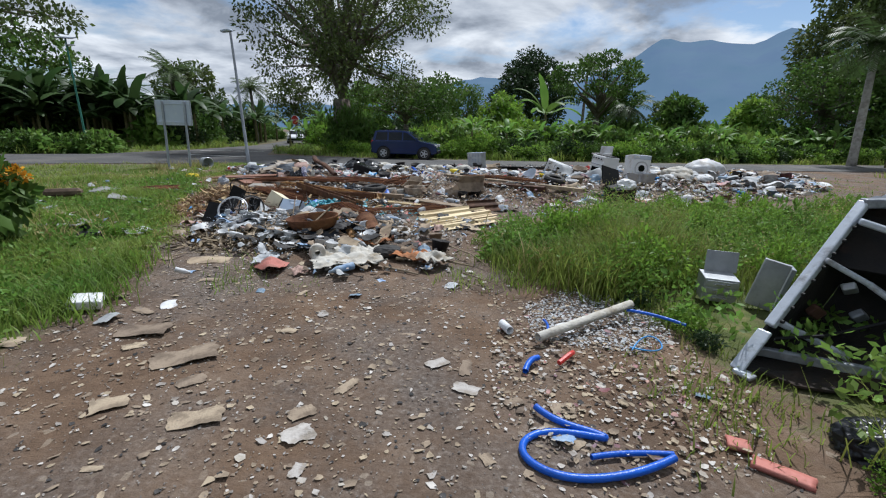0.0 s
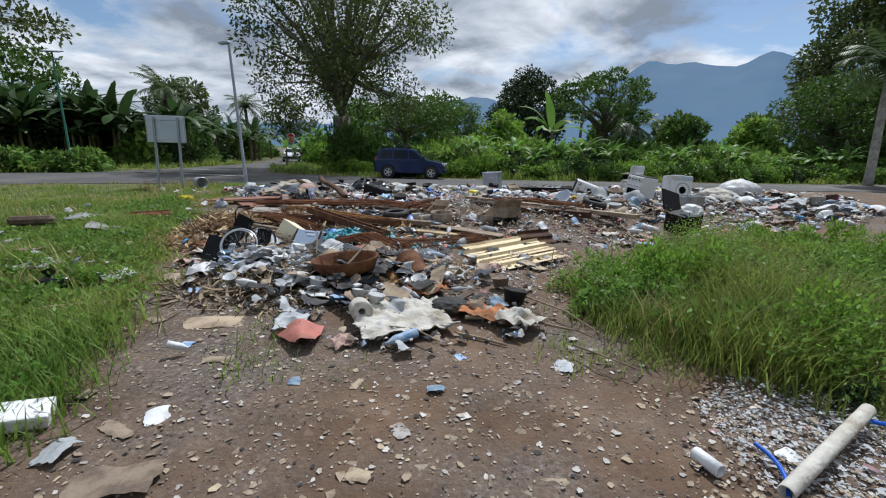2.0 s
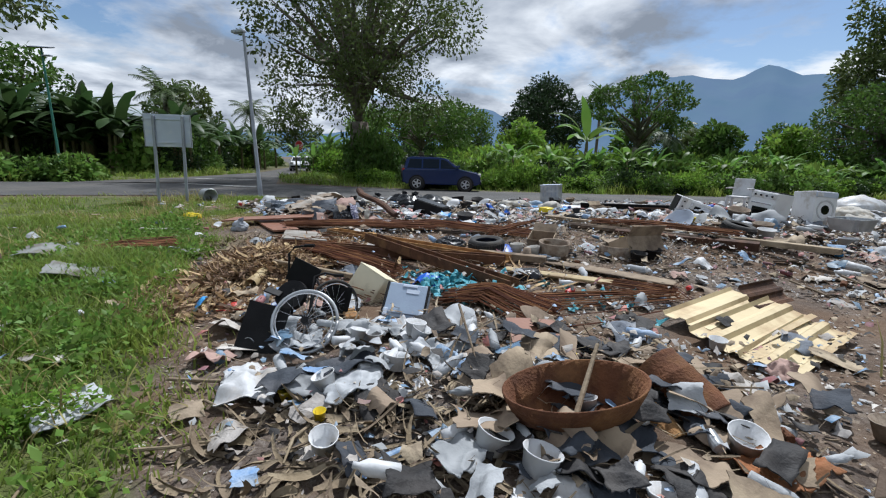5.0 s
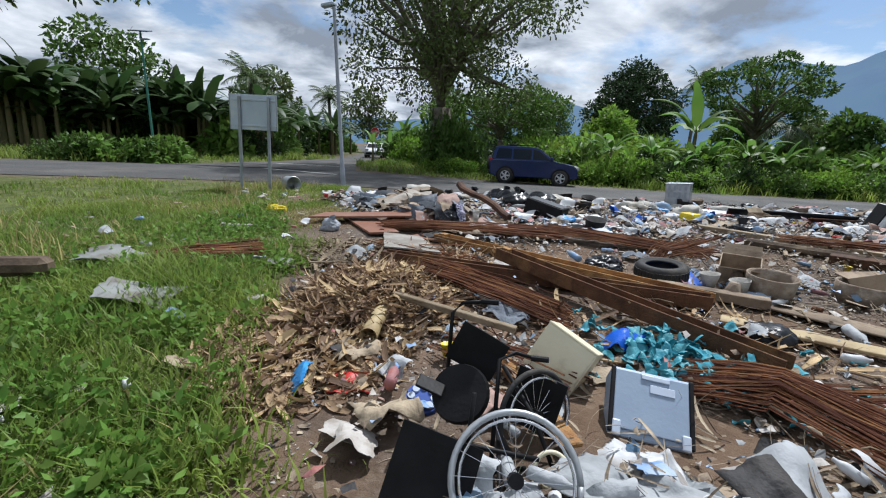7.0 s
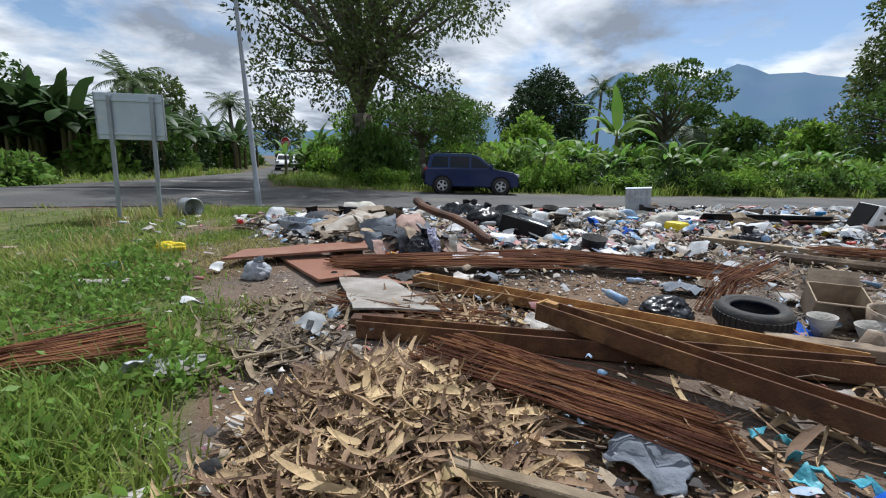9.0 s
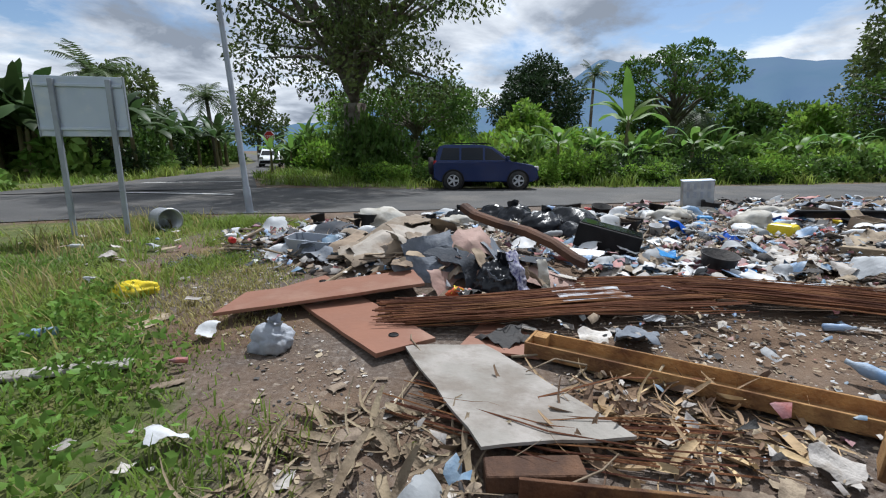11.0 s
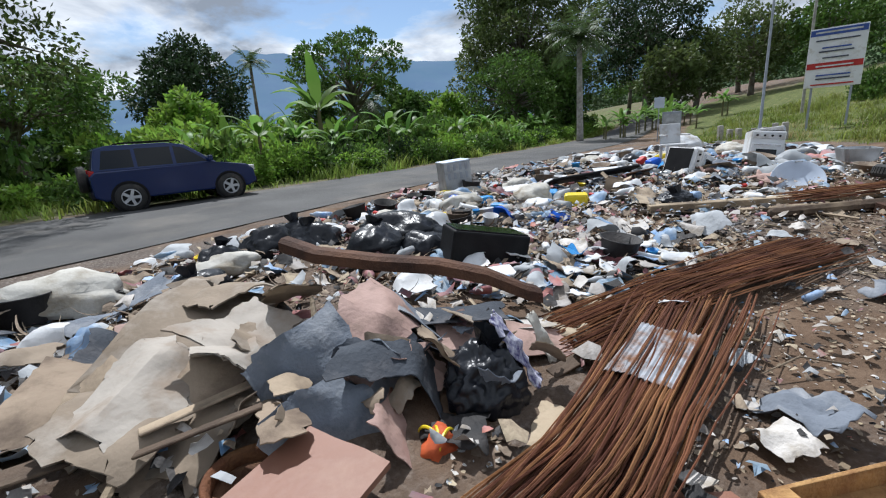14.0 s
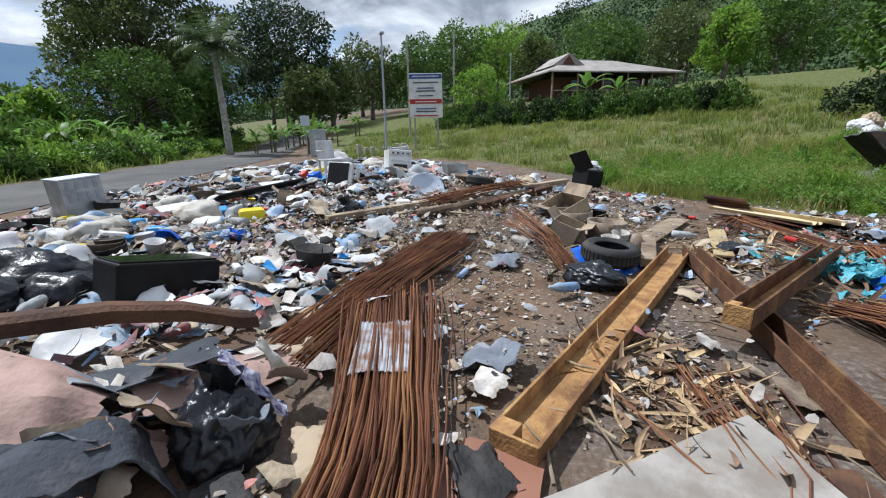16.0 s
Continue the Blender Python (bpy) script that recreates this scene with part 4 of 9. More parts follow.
def blades(name, poly_list, count, hmin, hmax, w, mat, seed, lo, hi, label, keep=None, weight=None):
    """Grass blades grown in clumps over the plan, in one mesh."""
    rs = np.random.RandomState(seed)
    pts = []
    while len(pts) < count:
        cx, cy = rs.uniform(lo[0], hi[0]), rs.uniform(lo[1], hi[1])
        jx, jy = 0.55 * noise.noise(Vector((cx * 0.9, cy * 0.9, 4))), 0.55 * noise.noise(Vector((cx * 0.9, cy * 0.9, 8)))
        if not any(inside(p, cx + jx, cy + jy) for p in poly_list):
            continue
        if (weight and rs.rand() > weight(cx, cy)) or math.hypot(cx - 3.75, cy - 3.05) < 1.12 or math.hypot(cx - 3.1, cy - 4.35) < 0.5:
            continue
        dens = noise.noise(Vector((cx * 0.5, cy * 0.5, seed)))
        for _ in range(int(8 + 10 * max(0, dens + 0.4))):
            pts.append((cx + rs.normal() * 0.16, cy + rs.normal() * 0.16, max(0.3, 0.7 + 1.3 * max(-0.6, dens + 0.25 * noise.noise(Vector((cx * 2, cy * 2, 1)))))))
    p = np.array(pts[:count])
    z = np.array([ground_z(a, b) for a, b in p[:, :2]])
    h = rs.uniform(hmin, hmax, count) * p[:, 2]
    ang = rs.uniform(0, 6.28, count)
    ln_ = rs.uniform(0.25, 1.25, count) * h
    d = np.stack([np.cos(ang), np.sin(ang), np.zeros(count)], 1)
    s = np.stack([-np.sin(ang), np.cos(ang), np.zeros(count)], 1) * (w * rs.uniform(0.6, 1.4, count))[:, None]
    b = np.column_stack([p[:, 0], p[:, 1], z - 0.01])
    mid = b + d * (ln_ * 0.35)[:, None] + np.stack([0 * h, 0 * h, h * 0.62], 1)
    tip = b + d * ln_[:, None] + np.stack([0 * h, 0 * h, h], 1)
    v = np.stack([b - s, b + s, mid - s * 0.8, mid + s * 0.8, tip], 1).reshape(-1, 3)
    i = np.arange(count)[:, None] * 5
    f = np.concatenate([i + [0, 1, 3], i + [0, 3, 2], i + [2, 3, 4]])
    return solo(name, np_mesh(name, v, f, mat), None, label, "grass", kind="stuff")


def near_path(x, y):
    d = min(math.hypot(x - a, y - b) for a, b in ((0.5, 1), (-1.5, 3.5), (-3.3, 6), (-4.5, 8), (-5.8, 11), (-6.3, 13.5)))
    return min(1.0, 2.6 / (d + 0.1))


def green_east(x, y):
    return min(1.0, 3.5 / max(0.3, math.hypot(x - 1.8, y - 5.5)))


blades("grass_near_west", [GRASS_WEST], 80000, 0.08, 0.25, 0.006, M_GRASS, 1, (-12, 0), (-2.2, 11.2), "lush green grass beside the dirt path", weight=near_path)
blades("grass_verge_short", [GRASS_WEST], 34000, 0.035, 0.12, 0.006, M_GRASS, 12, (-12, 11), (-5.5, 20.5), "short green grass strewn with litter")
blades("grass_west", [GRASS_WEST], 40000, 0.05, 0.17, 0.010, M_GRASS, 2, (-34, -2), (-3, 20), "rough green grass on the verge")
blades("grass_east", [GRASS_EAST], 60000, 0.10, 0.46, 0.005, M_GRASS_FIELD, 3, (0.4, 0.5), (10, 11), "tall fine green grass and weeds", weight=green_east)
blades("grass_rise", [GRASS_EAST], 46000, 0.2, 0.5, 0.016, M_GRASS_FIELD, 4, (4, -10), (36, 22), "tall grass on the rising field")
blades("grass_dry", [GRASS_EAST, GRASS_WEST], 20000, 0.12, 0.36, 0.007, M_GRASS_DRY, 5, (-12, -4), (24, 20), "dry straw-coloured grass among the green")
TUFTS = [[(x + r * math.cos(k * 0.785), y + r * math.sin(k * 0.785)) for k in range(8)] for x, y, r in ((-1.17, 4.6, .2), (-1.95, 4.65, .16), (0.8, 5.0, .2), (1.22, 4.75, .22), (-2.52, 7.0, .12), (-2.3, 5.3, .08), (1.95, 2.9, .2), (2.3, 2.55, .25), (2.1, 2.3, .2), (-6.2, 11.0, .4), (-6.5, 11.9, .35), (-1.75, 5.15, .1), (0.6, 5.6, .15), (-0.35, 4.75, .1))]
PATCHES = [[(-8.5, 14.9), (-7.0, 15.0), (-6.95, 15.5), (-7.7, 15.85), (-8.7, 15.6)], [(-9.6, 19.0), (-8.2, 18.1), (-7.9, 18.6), (-9.0, 19.5)], [(-8.9, 16.9), (-8.0, 16.9), (-8.1, 17.6), (-9.0, 17.8)]]
STRAW = [[(-9.0, 16.4), (-8.4, 14.1), (-7.3, 13.2), (-6.9, 13.9), (-7.5, 15.1), (-8.3, 16.6)]]
blades("grass_tufts", TUFTS, 2200, 0.05, 0.17, 0.005, M_GRASS, 7, (-7, 2), (3, 12.4), "small tufts of green grass on the bare path")
blades("grass_patches", PATCHES, 9000, 0.05, 0.16, 0.006, M_GRASS, 8, (-9.6, 14.8), (-6.9, 19.6), "short green grass patches among litter")
blades("straw_patches", STRAW + PATCHES, 9000, 0.03, 0.10, 0.005, M_GRASS_DRY, 9, (-9.4, 13), (-6.8, 19.6), "short trodden straw-coloured grass")
blades("grass_verge", [GRASS_NORTH, GRASS_FARWEST], 36000, 0.2, 0.55, 0.02, M_GRASS, 6, (-34, 22), (46, 44), "grass verge along the road")


def weeds():
    """Broad weed leaves close to the path."""
    rs = np.random.RandomState(3)
    cs, ra = [], []
    while len(cs) < 1000:
        x, y = rs.uniform(-9, 6), rs.uniform(1, 15)
        if (inside(GRASS_WEST, x, y) and rs.rand() < near_path(x, y)) or (inside(GRASS_EAST, x, y) and rs.rand() < 0.5 * green_east(x, y)):
            cs.append((x, y, 0.07 + 0.05 * rs.rand() + (0.2 if x > 0 else 0)))
            ra.append(rs.uniform(0.08, 0.2))
    v, f = leaf_cloud(cs, ra, 26000, 0.075, 4, 0.6, 0.0, 0.5)
    v[:, 2] = np.maximum(v[:, 2], 0.015)
    solo("weed_leaves", np_mesh("weed_leaves", v, f, M_WEED), None, "low broad-leaved green weeds", "weeds", kind="stuff")


weeds()


def field_weeds():
    """Fine weed foliage and pale seed heads standing among the tall grass."""
    rs = np.random.RandomState(9)
    for mat, n, count, size, lo, hi, lb in ((M_WEED, 420, 22000, 0.055, 0.10, 0.45, "fine green weeds among tall grass"), (M_LEAF_BRIGHT, 240, 9000, 0.045, 0.2, 0.6, "light green weed tops among tall grass"), (M_GRASS_DRY, 300, 9000, 0.03, 0.35, 0.75, "pale seed heads above tall grass")):
        cs, ra = [], []
        while len(cs) < n:
            x, y = rs.uniform(0.6, 9), rs.uniform(2.5, 10.5)
            q = noise.noise(Vector((x * 0.8, y * 0.8, 2 + size * 50)))
            if inside(GRASS_EAST, x - 0.2, y) and q > -0.1 and math.hypot(x - 3.7, y - 3.1) > 1.5 and math.hypot(x - 3.1, y - 4.35) > 0.6:
                cs.append((x, y, rs.uniform(lo, hi) * (0.8 + q)))
                ra.append(rs.uniform(0.1, 0.28))
        v, f = leaf_cloud(cs, ra, count, size, 5, 0.9, 0.0, 0.35)
        v[:, 2] = np.maximum(v[:, 2], 0.01)
        solo("field_weeds", np_mesh("field_weeds", v, f, mat), None, lb, "weeds", kind="stuff")


field_weeds()
for k in range(130):
    x, y = R.uniform(0.7, 9), R.uniform(0.5, 9.6)
    if inside(GRASS_EAST, x - 0.4, y) and math.hypot(x - 3.2, y - 3.4) > 1.3:
        bush(x, y, R.uniform(0.2, 0.5), R.choice((5, 5, 1, 4)), R.uniform(0.25, 0.7))
for x, y, q in ((1.1, 5.85, .34), (1.35, 6.2, .4), (0.95, 6.6, .3), (1.7, 6.6, .45), (2.95, 1.95, .16), (3.2, 1.8, .16), (3.45, 1.65, .2), (2.7, 1.85, .18), (3.1, 1.5, .24), (2.6, 3.4, .22), (2.5, 3.75, .26), (2.75, 3.95, .24), (2.35, 4.3, .24)):
    bush(x, y, q, R.choice((4, 5, 3)), q * 0.9)
for k in range(34):
    x, y = R.uniform(-7.5, -3.2), R.uniform(2.2, 7.5)
    if inside(GRASS_WEST, x + 0.3, y):
        bush(x, y, R.uniform(0.16, 0.34), R.choice((4, 4, 2, 5)), R.uniform(0.14, 0.3))


def flower_shrub(x, y):
    t = thing("flowering_shrub", "green shrub with clusters of orange flowers", "shrub", pose(x, y, ground_z(x, y), 0, 0, 20))
    part("foliage", BUSHES[2], None, t, m=Matrix.Diagonal((0.8, 0.8, 1.15, 1)))
    v, f = leaf_cloud([(0.35, -0.3, 1.1), (0.1, -0.1, 1.22), (0.5, 0.0, 1.0)], [0.14, 0.12, 0.12], 240, 0.07, 9, 1, 0, 0.7)
    part("flowers", np_mesh("flowers", v, f, leaf_mat("orange_petal", (0.62, 0.26, 0.02), (0.7, 0.36, 0.03), 0.3)), None, t, "bright orange petals")


flower_shrub(-5.85, 5.5)

# road furniture, vehicles, buildings
def prism(bm, prof, y0, y1, taper=0.0, bevel=0.0, zt=None):
    """An (x, z) outline extruded along y; points above zt are drawn in by taper."""
    def yy(y, z):
        return y * (1 - taper * max(0, z - zt)) if taper and zt is not None else y
    a = [bm.verts.new((x, yy(y0, z), z)) for x, z in prof]
    b = [bm.verts.new((x, yy(y1, z), z)) for x, z in prof]
    fs = [bm.faces.new(a), bm.faces.new(b[::-1])]
    n = len(prof)
    for i in range(n):
        fs.append(bm.faces.new((a[i], b[i], b[(i + 1) % n], a[(i + 1) % n])))
    if bevel:
        bmesh.ops.bevel(bm, geom=list({e for f in fs for e in f.edges}), offset=bevel, segments=2, affect="EDGES", profile=0.5)
    bmesh.ops.recalc_face_normals(bm, faces=bm.faces)
    return bm


def car(name, label, paint, lower, cabin, glass, wheels, wr, width, m, suv):
    t = thing(name, label, "car", m)
    hw = width / 2
    body = part("body", prism(bmesh.new(), lower, -hw, hw, 0, 0.05), paint, t, smooth=False)
    part("cabin", prism(bmesh.new(), cabin, -hw * 0.97, hw * 0.97, 0.22, 0.03, min(z for _, z in cabin)), paint, t)
    for s in (-1, 1):
        for g in glass:
            bm = bmesh.new()
            z0 = min(z for _, z in cabin)
            fr = [bm.verts.new((x, s * (hw * 0.97 * (1 - 0.22 * (z - z0)) + 0.006), z)) for x, z in g]
            bm.faces.new(fr)
            ex = bmesh.ops.extrude_face_region(bm, geom=bm.faces[:])
            bmesh.ops.translate(bm, verts=[v for v in ex["geom"] if isinstance(v, bmesh.types.BMVert)], vec=(0, -s * 0.03, 0))
            part("side_window", bm, M_CARGLASS, t)
        bm = bmesh.new()
        box(bm, 0.12, 0.16, 0.14, pose(glass[-1][1][0] + 0.05, s * (hw + 0.06), z0 + 0.08), 0.03)
        part("door_mirror", bm, paint, t)
        for a in wheels:
            arch = bmesh.new()
            cyl(arch, wr * 1.2, wr * 1.2, 0.05, pose(a, s * (hw - 0.02), wr, 90, 0, 0) @ pose(0, 0, -0.025), 24)
            part("wheel_arch", arch, M_BLACK, t)
            w = bmesh.new()
            wm = pose(a, s * (hw - 0.06), wr, 90 * s, 0, 0)
            lathe(w, [(wr * 0.62, -0.12), (wr * 0.93, -0.12), (wr, -0.07), (wr, 0.05), (wr * 0.93, 0.11), (wr * 0.66, 0.11), (wr * 0.62, 0.08)], wm, 28)
            wo = part("wheel", w, M_RUBBER, t, smooth=True)
            r = bmesh.new()
            cyl(r, wr * 0.16, wr * 0.14, 0.05, wm @ pose(0, 0, -0.12), 12)
            for k in range(5):
                box(r, wr * 0.5, wr * 0.2, 0.03, wm @ pose(0, 0, 0, 0, 0, 72 * k) @ pose(wr * 0.38, 0, -0.11))
            lathe(r, [(wr * 0.66, -0.1), (wr * 0.55, -0.11), (wr * 0.55, 0.02)], wm, 28)
            part("rim", r, M_CARRIM, wo, "silver alloy rim")
    # windscreens follow the cabin's ends
    zmin, zmax = min(z for _, z in cabin), max(z for _, z in cabin)
    for (x0, za), (x1, zb) in ((cabin[0], cabin[1]), (cabin[-1], cabin[-2])):
        bm = bmesh.new()
        q = 0.03 if x0 > 0 else -0.03
        pts = [(x0 + (x1 - x0) * k + q, s * hw * 0.97 * (1 - 0.22 * (za + (zb - za) * k - zmin)) * 0.9, za + (zb - za) * k) for k, s in ((0.12, -1), (0.12, 1), (0.9, 1), (0.9, -1))]
        bm.faces.new([bm.verts.new(p) for p in pts])
        ex = bmesh.ops.extrude_face_region(bm, geom=bm.faces[:])
        bmesh.ops.translate(bm, verts=[v for v in ex["geom"] if isinstance(v, bmesh.types.BMVert)], vec=(-q * 0.9, 0, 0))
        part("windscreen" if x0 > 0 else "rear_window", bm, M_CARGLASS, t)
    xf, xr = max(x for x, _ in lower), min(x for x, _ in lower)
    for s in (-1, 1):
        part("headlight", box(bmesh.new(), 0.2, 0.34, 0.16, pose(xf - 0.1, s * (hw - 0.2), 0.72), 0.03), M_LAMPCLR, t)
        part("tail_light", box(bmesh.new(), 0.12, 0.16, 0.3, pose(xr + 0.07, s * (hw - 0.1), 0.78), 0.02), M_LAMPRED, t)
    part("bumper", box(bmesh.new(), 0.14, width * 0.9, 0.2, pose(xf - 0.03, 0, 0.34), 0.04), M_BLACK, t)
    part("bumper", box(bmesh.new(), 0.14, width * 0.9, 0.2, pose(xr + 0.03, 0, 0.36), 0.04), M_BLACK, t)
    if suv:
        bm = bmesh.new()
        lathe(bm, [(0.0, -0.1), (0.3, -0.1), (0.34, -0.05), (0.34, 0.06), (0.3, 0.1), (0, 0.1)], pose(xr - 0.1, 0.1, 0.86, 0, 90, 0), 24)
        part("spare_wheel", bm, M_RUBBER, t)
        for s in (-1, 1):
            part("roof_rail", tube(bmesh.new(), [(-1.3, s * 0.58, zmax - 0.01), (-1.2, s * 0.58, zmax + 0.05), (0.1, s * 0.58, zmax + 0.05), (0.2, s * 0.58, zmax - 0.01)], 0.018, 6), M_BLACK, t)
    part("antenna", tube(bmesh.new(), [(0.2, -0.55, zmax), (0.0, -0.55, zmax + 0.35)], 0.006, 5), M_BLACK, t)
    return t


car("suv", "dark blue compact sport utility vehicle parked at the roadside", M_CARBLUE,
    [(-1.95, 0.42), (-1.97, 0.95), (-1.85, 1.06), (0.95, 1.05), (1.75, 0.93), (1.93, 0.78), (1.97, 0.42), (1.75, 0.3), (-1.75, 0.3)],
    [(0.98, 1.03), (0.25, 1.58), (-0.2, 1.66), (-1.5, 1.66), (-1.75, 1.6), (-1.9, 1.03)],
    [[(-1.72, 1.1), (-1.0, 1.1), (-1.0, 1.54), (-1.6, 1.54)], [(-0.92, 1.1), (-0.12, 1.1), (-0.12, 1.55), (-0.92, 1.55)], [(-0.04, 1.1), (0.74, 1.1), (0.2, 1.5), (-0.04, 1.55)]],
    (-1.22, 1.21), 0.35, 1.72, pose(-2.82, 27.4, 0.03, 0, 0, -4), True)
car("hatchback", "small white hatchback car on the side road", M_CARWHITE,
    [(-1.78, 0.36), (-1.82, 0.85), (-1.75, 0.98), (0.85, 0.95), (1.6, 0.78), (1.8, 0.62), (1.8, 0.34), (1.6, 0.25), (-1.6, 0.25)],
    [(0.9, 0.93), (0.15, 1.4), (-0.3, 1.5), (-1.2, 1.48), (-1.5, 1.4), (-1.78, 0.95)],
    [[(-1.5, 1.0), (-0.85, 1.0), (-0.85, 1.36), (-1.35, 1.34)], [(-0.78, 1.0), (-0.1, 1.0), (-0.1, 1.4), (-0.78, 1.4)], [(-0.02, 1.0), (0.66, 1.0), (0.1, 1.34), (-0.02, 1.38)]],
    (-1.2, 1.2), 0.3, 1.65, pose(-18.0, 50.5, 0.08, 0, 0, -78), False)


def road_sign():
    t = thing("road_sign", "rectangular road sign with bare grey back on two steel posts", "road sign", pose(-11.12, 18.1, 0, 0, 0, 7))
    for s in (-1, 1):
        part("post", box(bmesh.new(), 0.08, 0.06, 2.64, pose(s * 0.42, 0, -0.02, 0, 1.0, 0), 0.01), M_POST, t)
    part("plate", box(bmesh.new(), 1.34, 0.03, 0.97, pose(0, 0.055, 1.70), 0.008), M_SIGNBACK, t)
    for z in (1.8, 2.5):
        part("rail", box(bmesh.new(), 1.30, 0.03, 0.05, pose(0, 0.028, z), 0.005), M_SIGNBACK, t)
    for s in (-1, 1):
        part("edge_trim", box(bmesh.new(), 0.022, 0.045, 0.98, pose(s * 0.675, 0.05, 1.695)), M_POST, t)


road_sign()


def lamp_post(x, y, h, mat, label, lean=0.0, solar=False, rz=0):
    t = thing("street_lamp", label, "street lamp", pose(x, y, ground_z(x, y), 0, lean, rz))
    bm = bmesh.new()
    lathe(bm, [(0.085, -0.05), (0.085, 0.6), (0.07, 0.64), (0.05, h)], seg=12)
    part("pole", bm, mat, t, smooth=True)
    part("base_plate", box(bmesh.new(), 0.26, 0.26, 0.03, pose(0, 0, 0)), mat, t)
    if solar:
        part("solar_panel", box(bmesh.new(), 1.0, 0.75, 0.06, pose(0, 0, h, 14, 0, 20), 0.01), M_CARGLASS, t)
        part("bracket", tube(bmesh.new(), [(0, 0, h - 0.3), (0, 0, h)], 0.05, 8), mat, t)
        part("lamp_head", box(bmesh.new(), 0.5, 0.22, 0.07, pose(0.25, 0, h - 0.45), 0.02), M_POST, t)
    else:
        part("arm", tube(bmesh.new(), [(0, 0, h), (0.1, 0, h + 0.04), (0.22, 0, h + 0.05)], 0.03, 8), mat, t)
        part("lamp_head", box(bmesh.new(), 0.5, 0.24, 0.11, pose(0.2, 0, h + 0.02), 0.035), M_SIGNBACK, t)


lamp_post(-9.52, 20.85, 5.75, M_POST, "slim grey street lamp standing beside the dump", 3.6, rz=165)
lamp_post(-25.0, 29.9, 7.0, M_GREENPOST, "green street lamp with a solar panel on top", -1.5, True)
lamp_post(20.2, 17.8, 6.6, M_POST, "tall grey street lamp beyond the rubbish", 0, rz=200)
lamp_post(43.3, 8.3, 5.4, M_POST, "grey street lamp near the house", 0)


def text_mesh(body, size):
    cu = bpy.data.curves.new("text", "FONT")
    cu.body, cu.size, cu.align_x, cu.align_y, cu.extrude = body, size, "CENTER", "CENTER", 0.004
    tmp = new("text_tmp", cu)
    me = bpy.data.meshes.new_from_object(tmp)
    bpy.data.objects.remove(tmp)
    return me


def stop_sign():
    t = thing("stop_sign", "red octagonal stop sign on a thin post", "road sign", pose(-17.4, 48.6, 0.0, 0, 0, -18))
    part("post", tube(bmesh.new(), [(0, 0.06, 0), (0, 0.06, 2.9)], 0.035, 8), M_POST, t)
    bm = bmesh.new()
    cyl(bm, 0.52, 0.52, 0.03, pose(0, 0, 2.55, 90, 0, 0) @ pose(0, 0, 0, 0, 0, 22.5), 8)
    part("border", bm, M_WHITEP, t)
    bm = bmesh.new()
    cyl(bm, 0.475, 0.475, 0.03, pose(0, -0.006, 2.55, 90, 0, 0) @ pose(0, 0, 0, 0, 0, 22.5), 8)
    part("plate", bm, M_SIGNRED, t)
    me = text_mesh("STOP", 0.34)
    me.materials.append(M_WHITEP)
    part("lettering", me, None, t, "white word STOP", pose(0, -0.042, 2.55, 90, 0, 0))


stop_sign()


def billboard():
    t = thing("billboard", "white notice board with blue heading and red band on posts", "billboard", pose(21.6, 15.5, ground_z(21.6, 15.5) + 0.75, 0, 0, -86 + 180))
    part("panel", box(bmesh.new(), 2.0, 0.06, 2.55, pose(0, 0, 1.1), 0.01), M_ENAMEL, t)
    part("heading_band", box(bmesh.new(), 1.94, 0.02, 0.26, pose(0, 0.04, 3.34)), M_SIGNBLUE, t)
    part("red_band", box(bmesh.new(), 1.94, 0.02, 0.26, pose(0, 0.04, 1.92)), M_SIGNRED, t)
    part("text_bar", box(bmesh.new(), 1.6, 0.012, 0.07, pose(0, 0.056, 3.44)), M_WHITEP, t)
    for z, w, mm in ((3.1, 1.5, M_SIGNTEXT), (2.78, 1.0, M_SIGNBLUE), (2.62, 1.2, M_SIGNTEXT), (2.35, 0.9, M_SIGNTEXT), (2.0, 1.3, M_WHITEP), (1.6, 1.2, M_SIGNBLUE), (1.45, 1.2, M_SIGNTEXT), (1.2, 1.5, M_SIGNRED)):
        part("text_bar", box(bmesh.new(), w, 0.012, 0.06, pose(0, 0.06, z)), mm, t)
    for s in (-0.7, 0.7):
        part("post", box(bmesh.new(), 0.09, 0.09, 4.6, pose(s, -0.08, -0.95)), M_POST, t)


billboard()


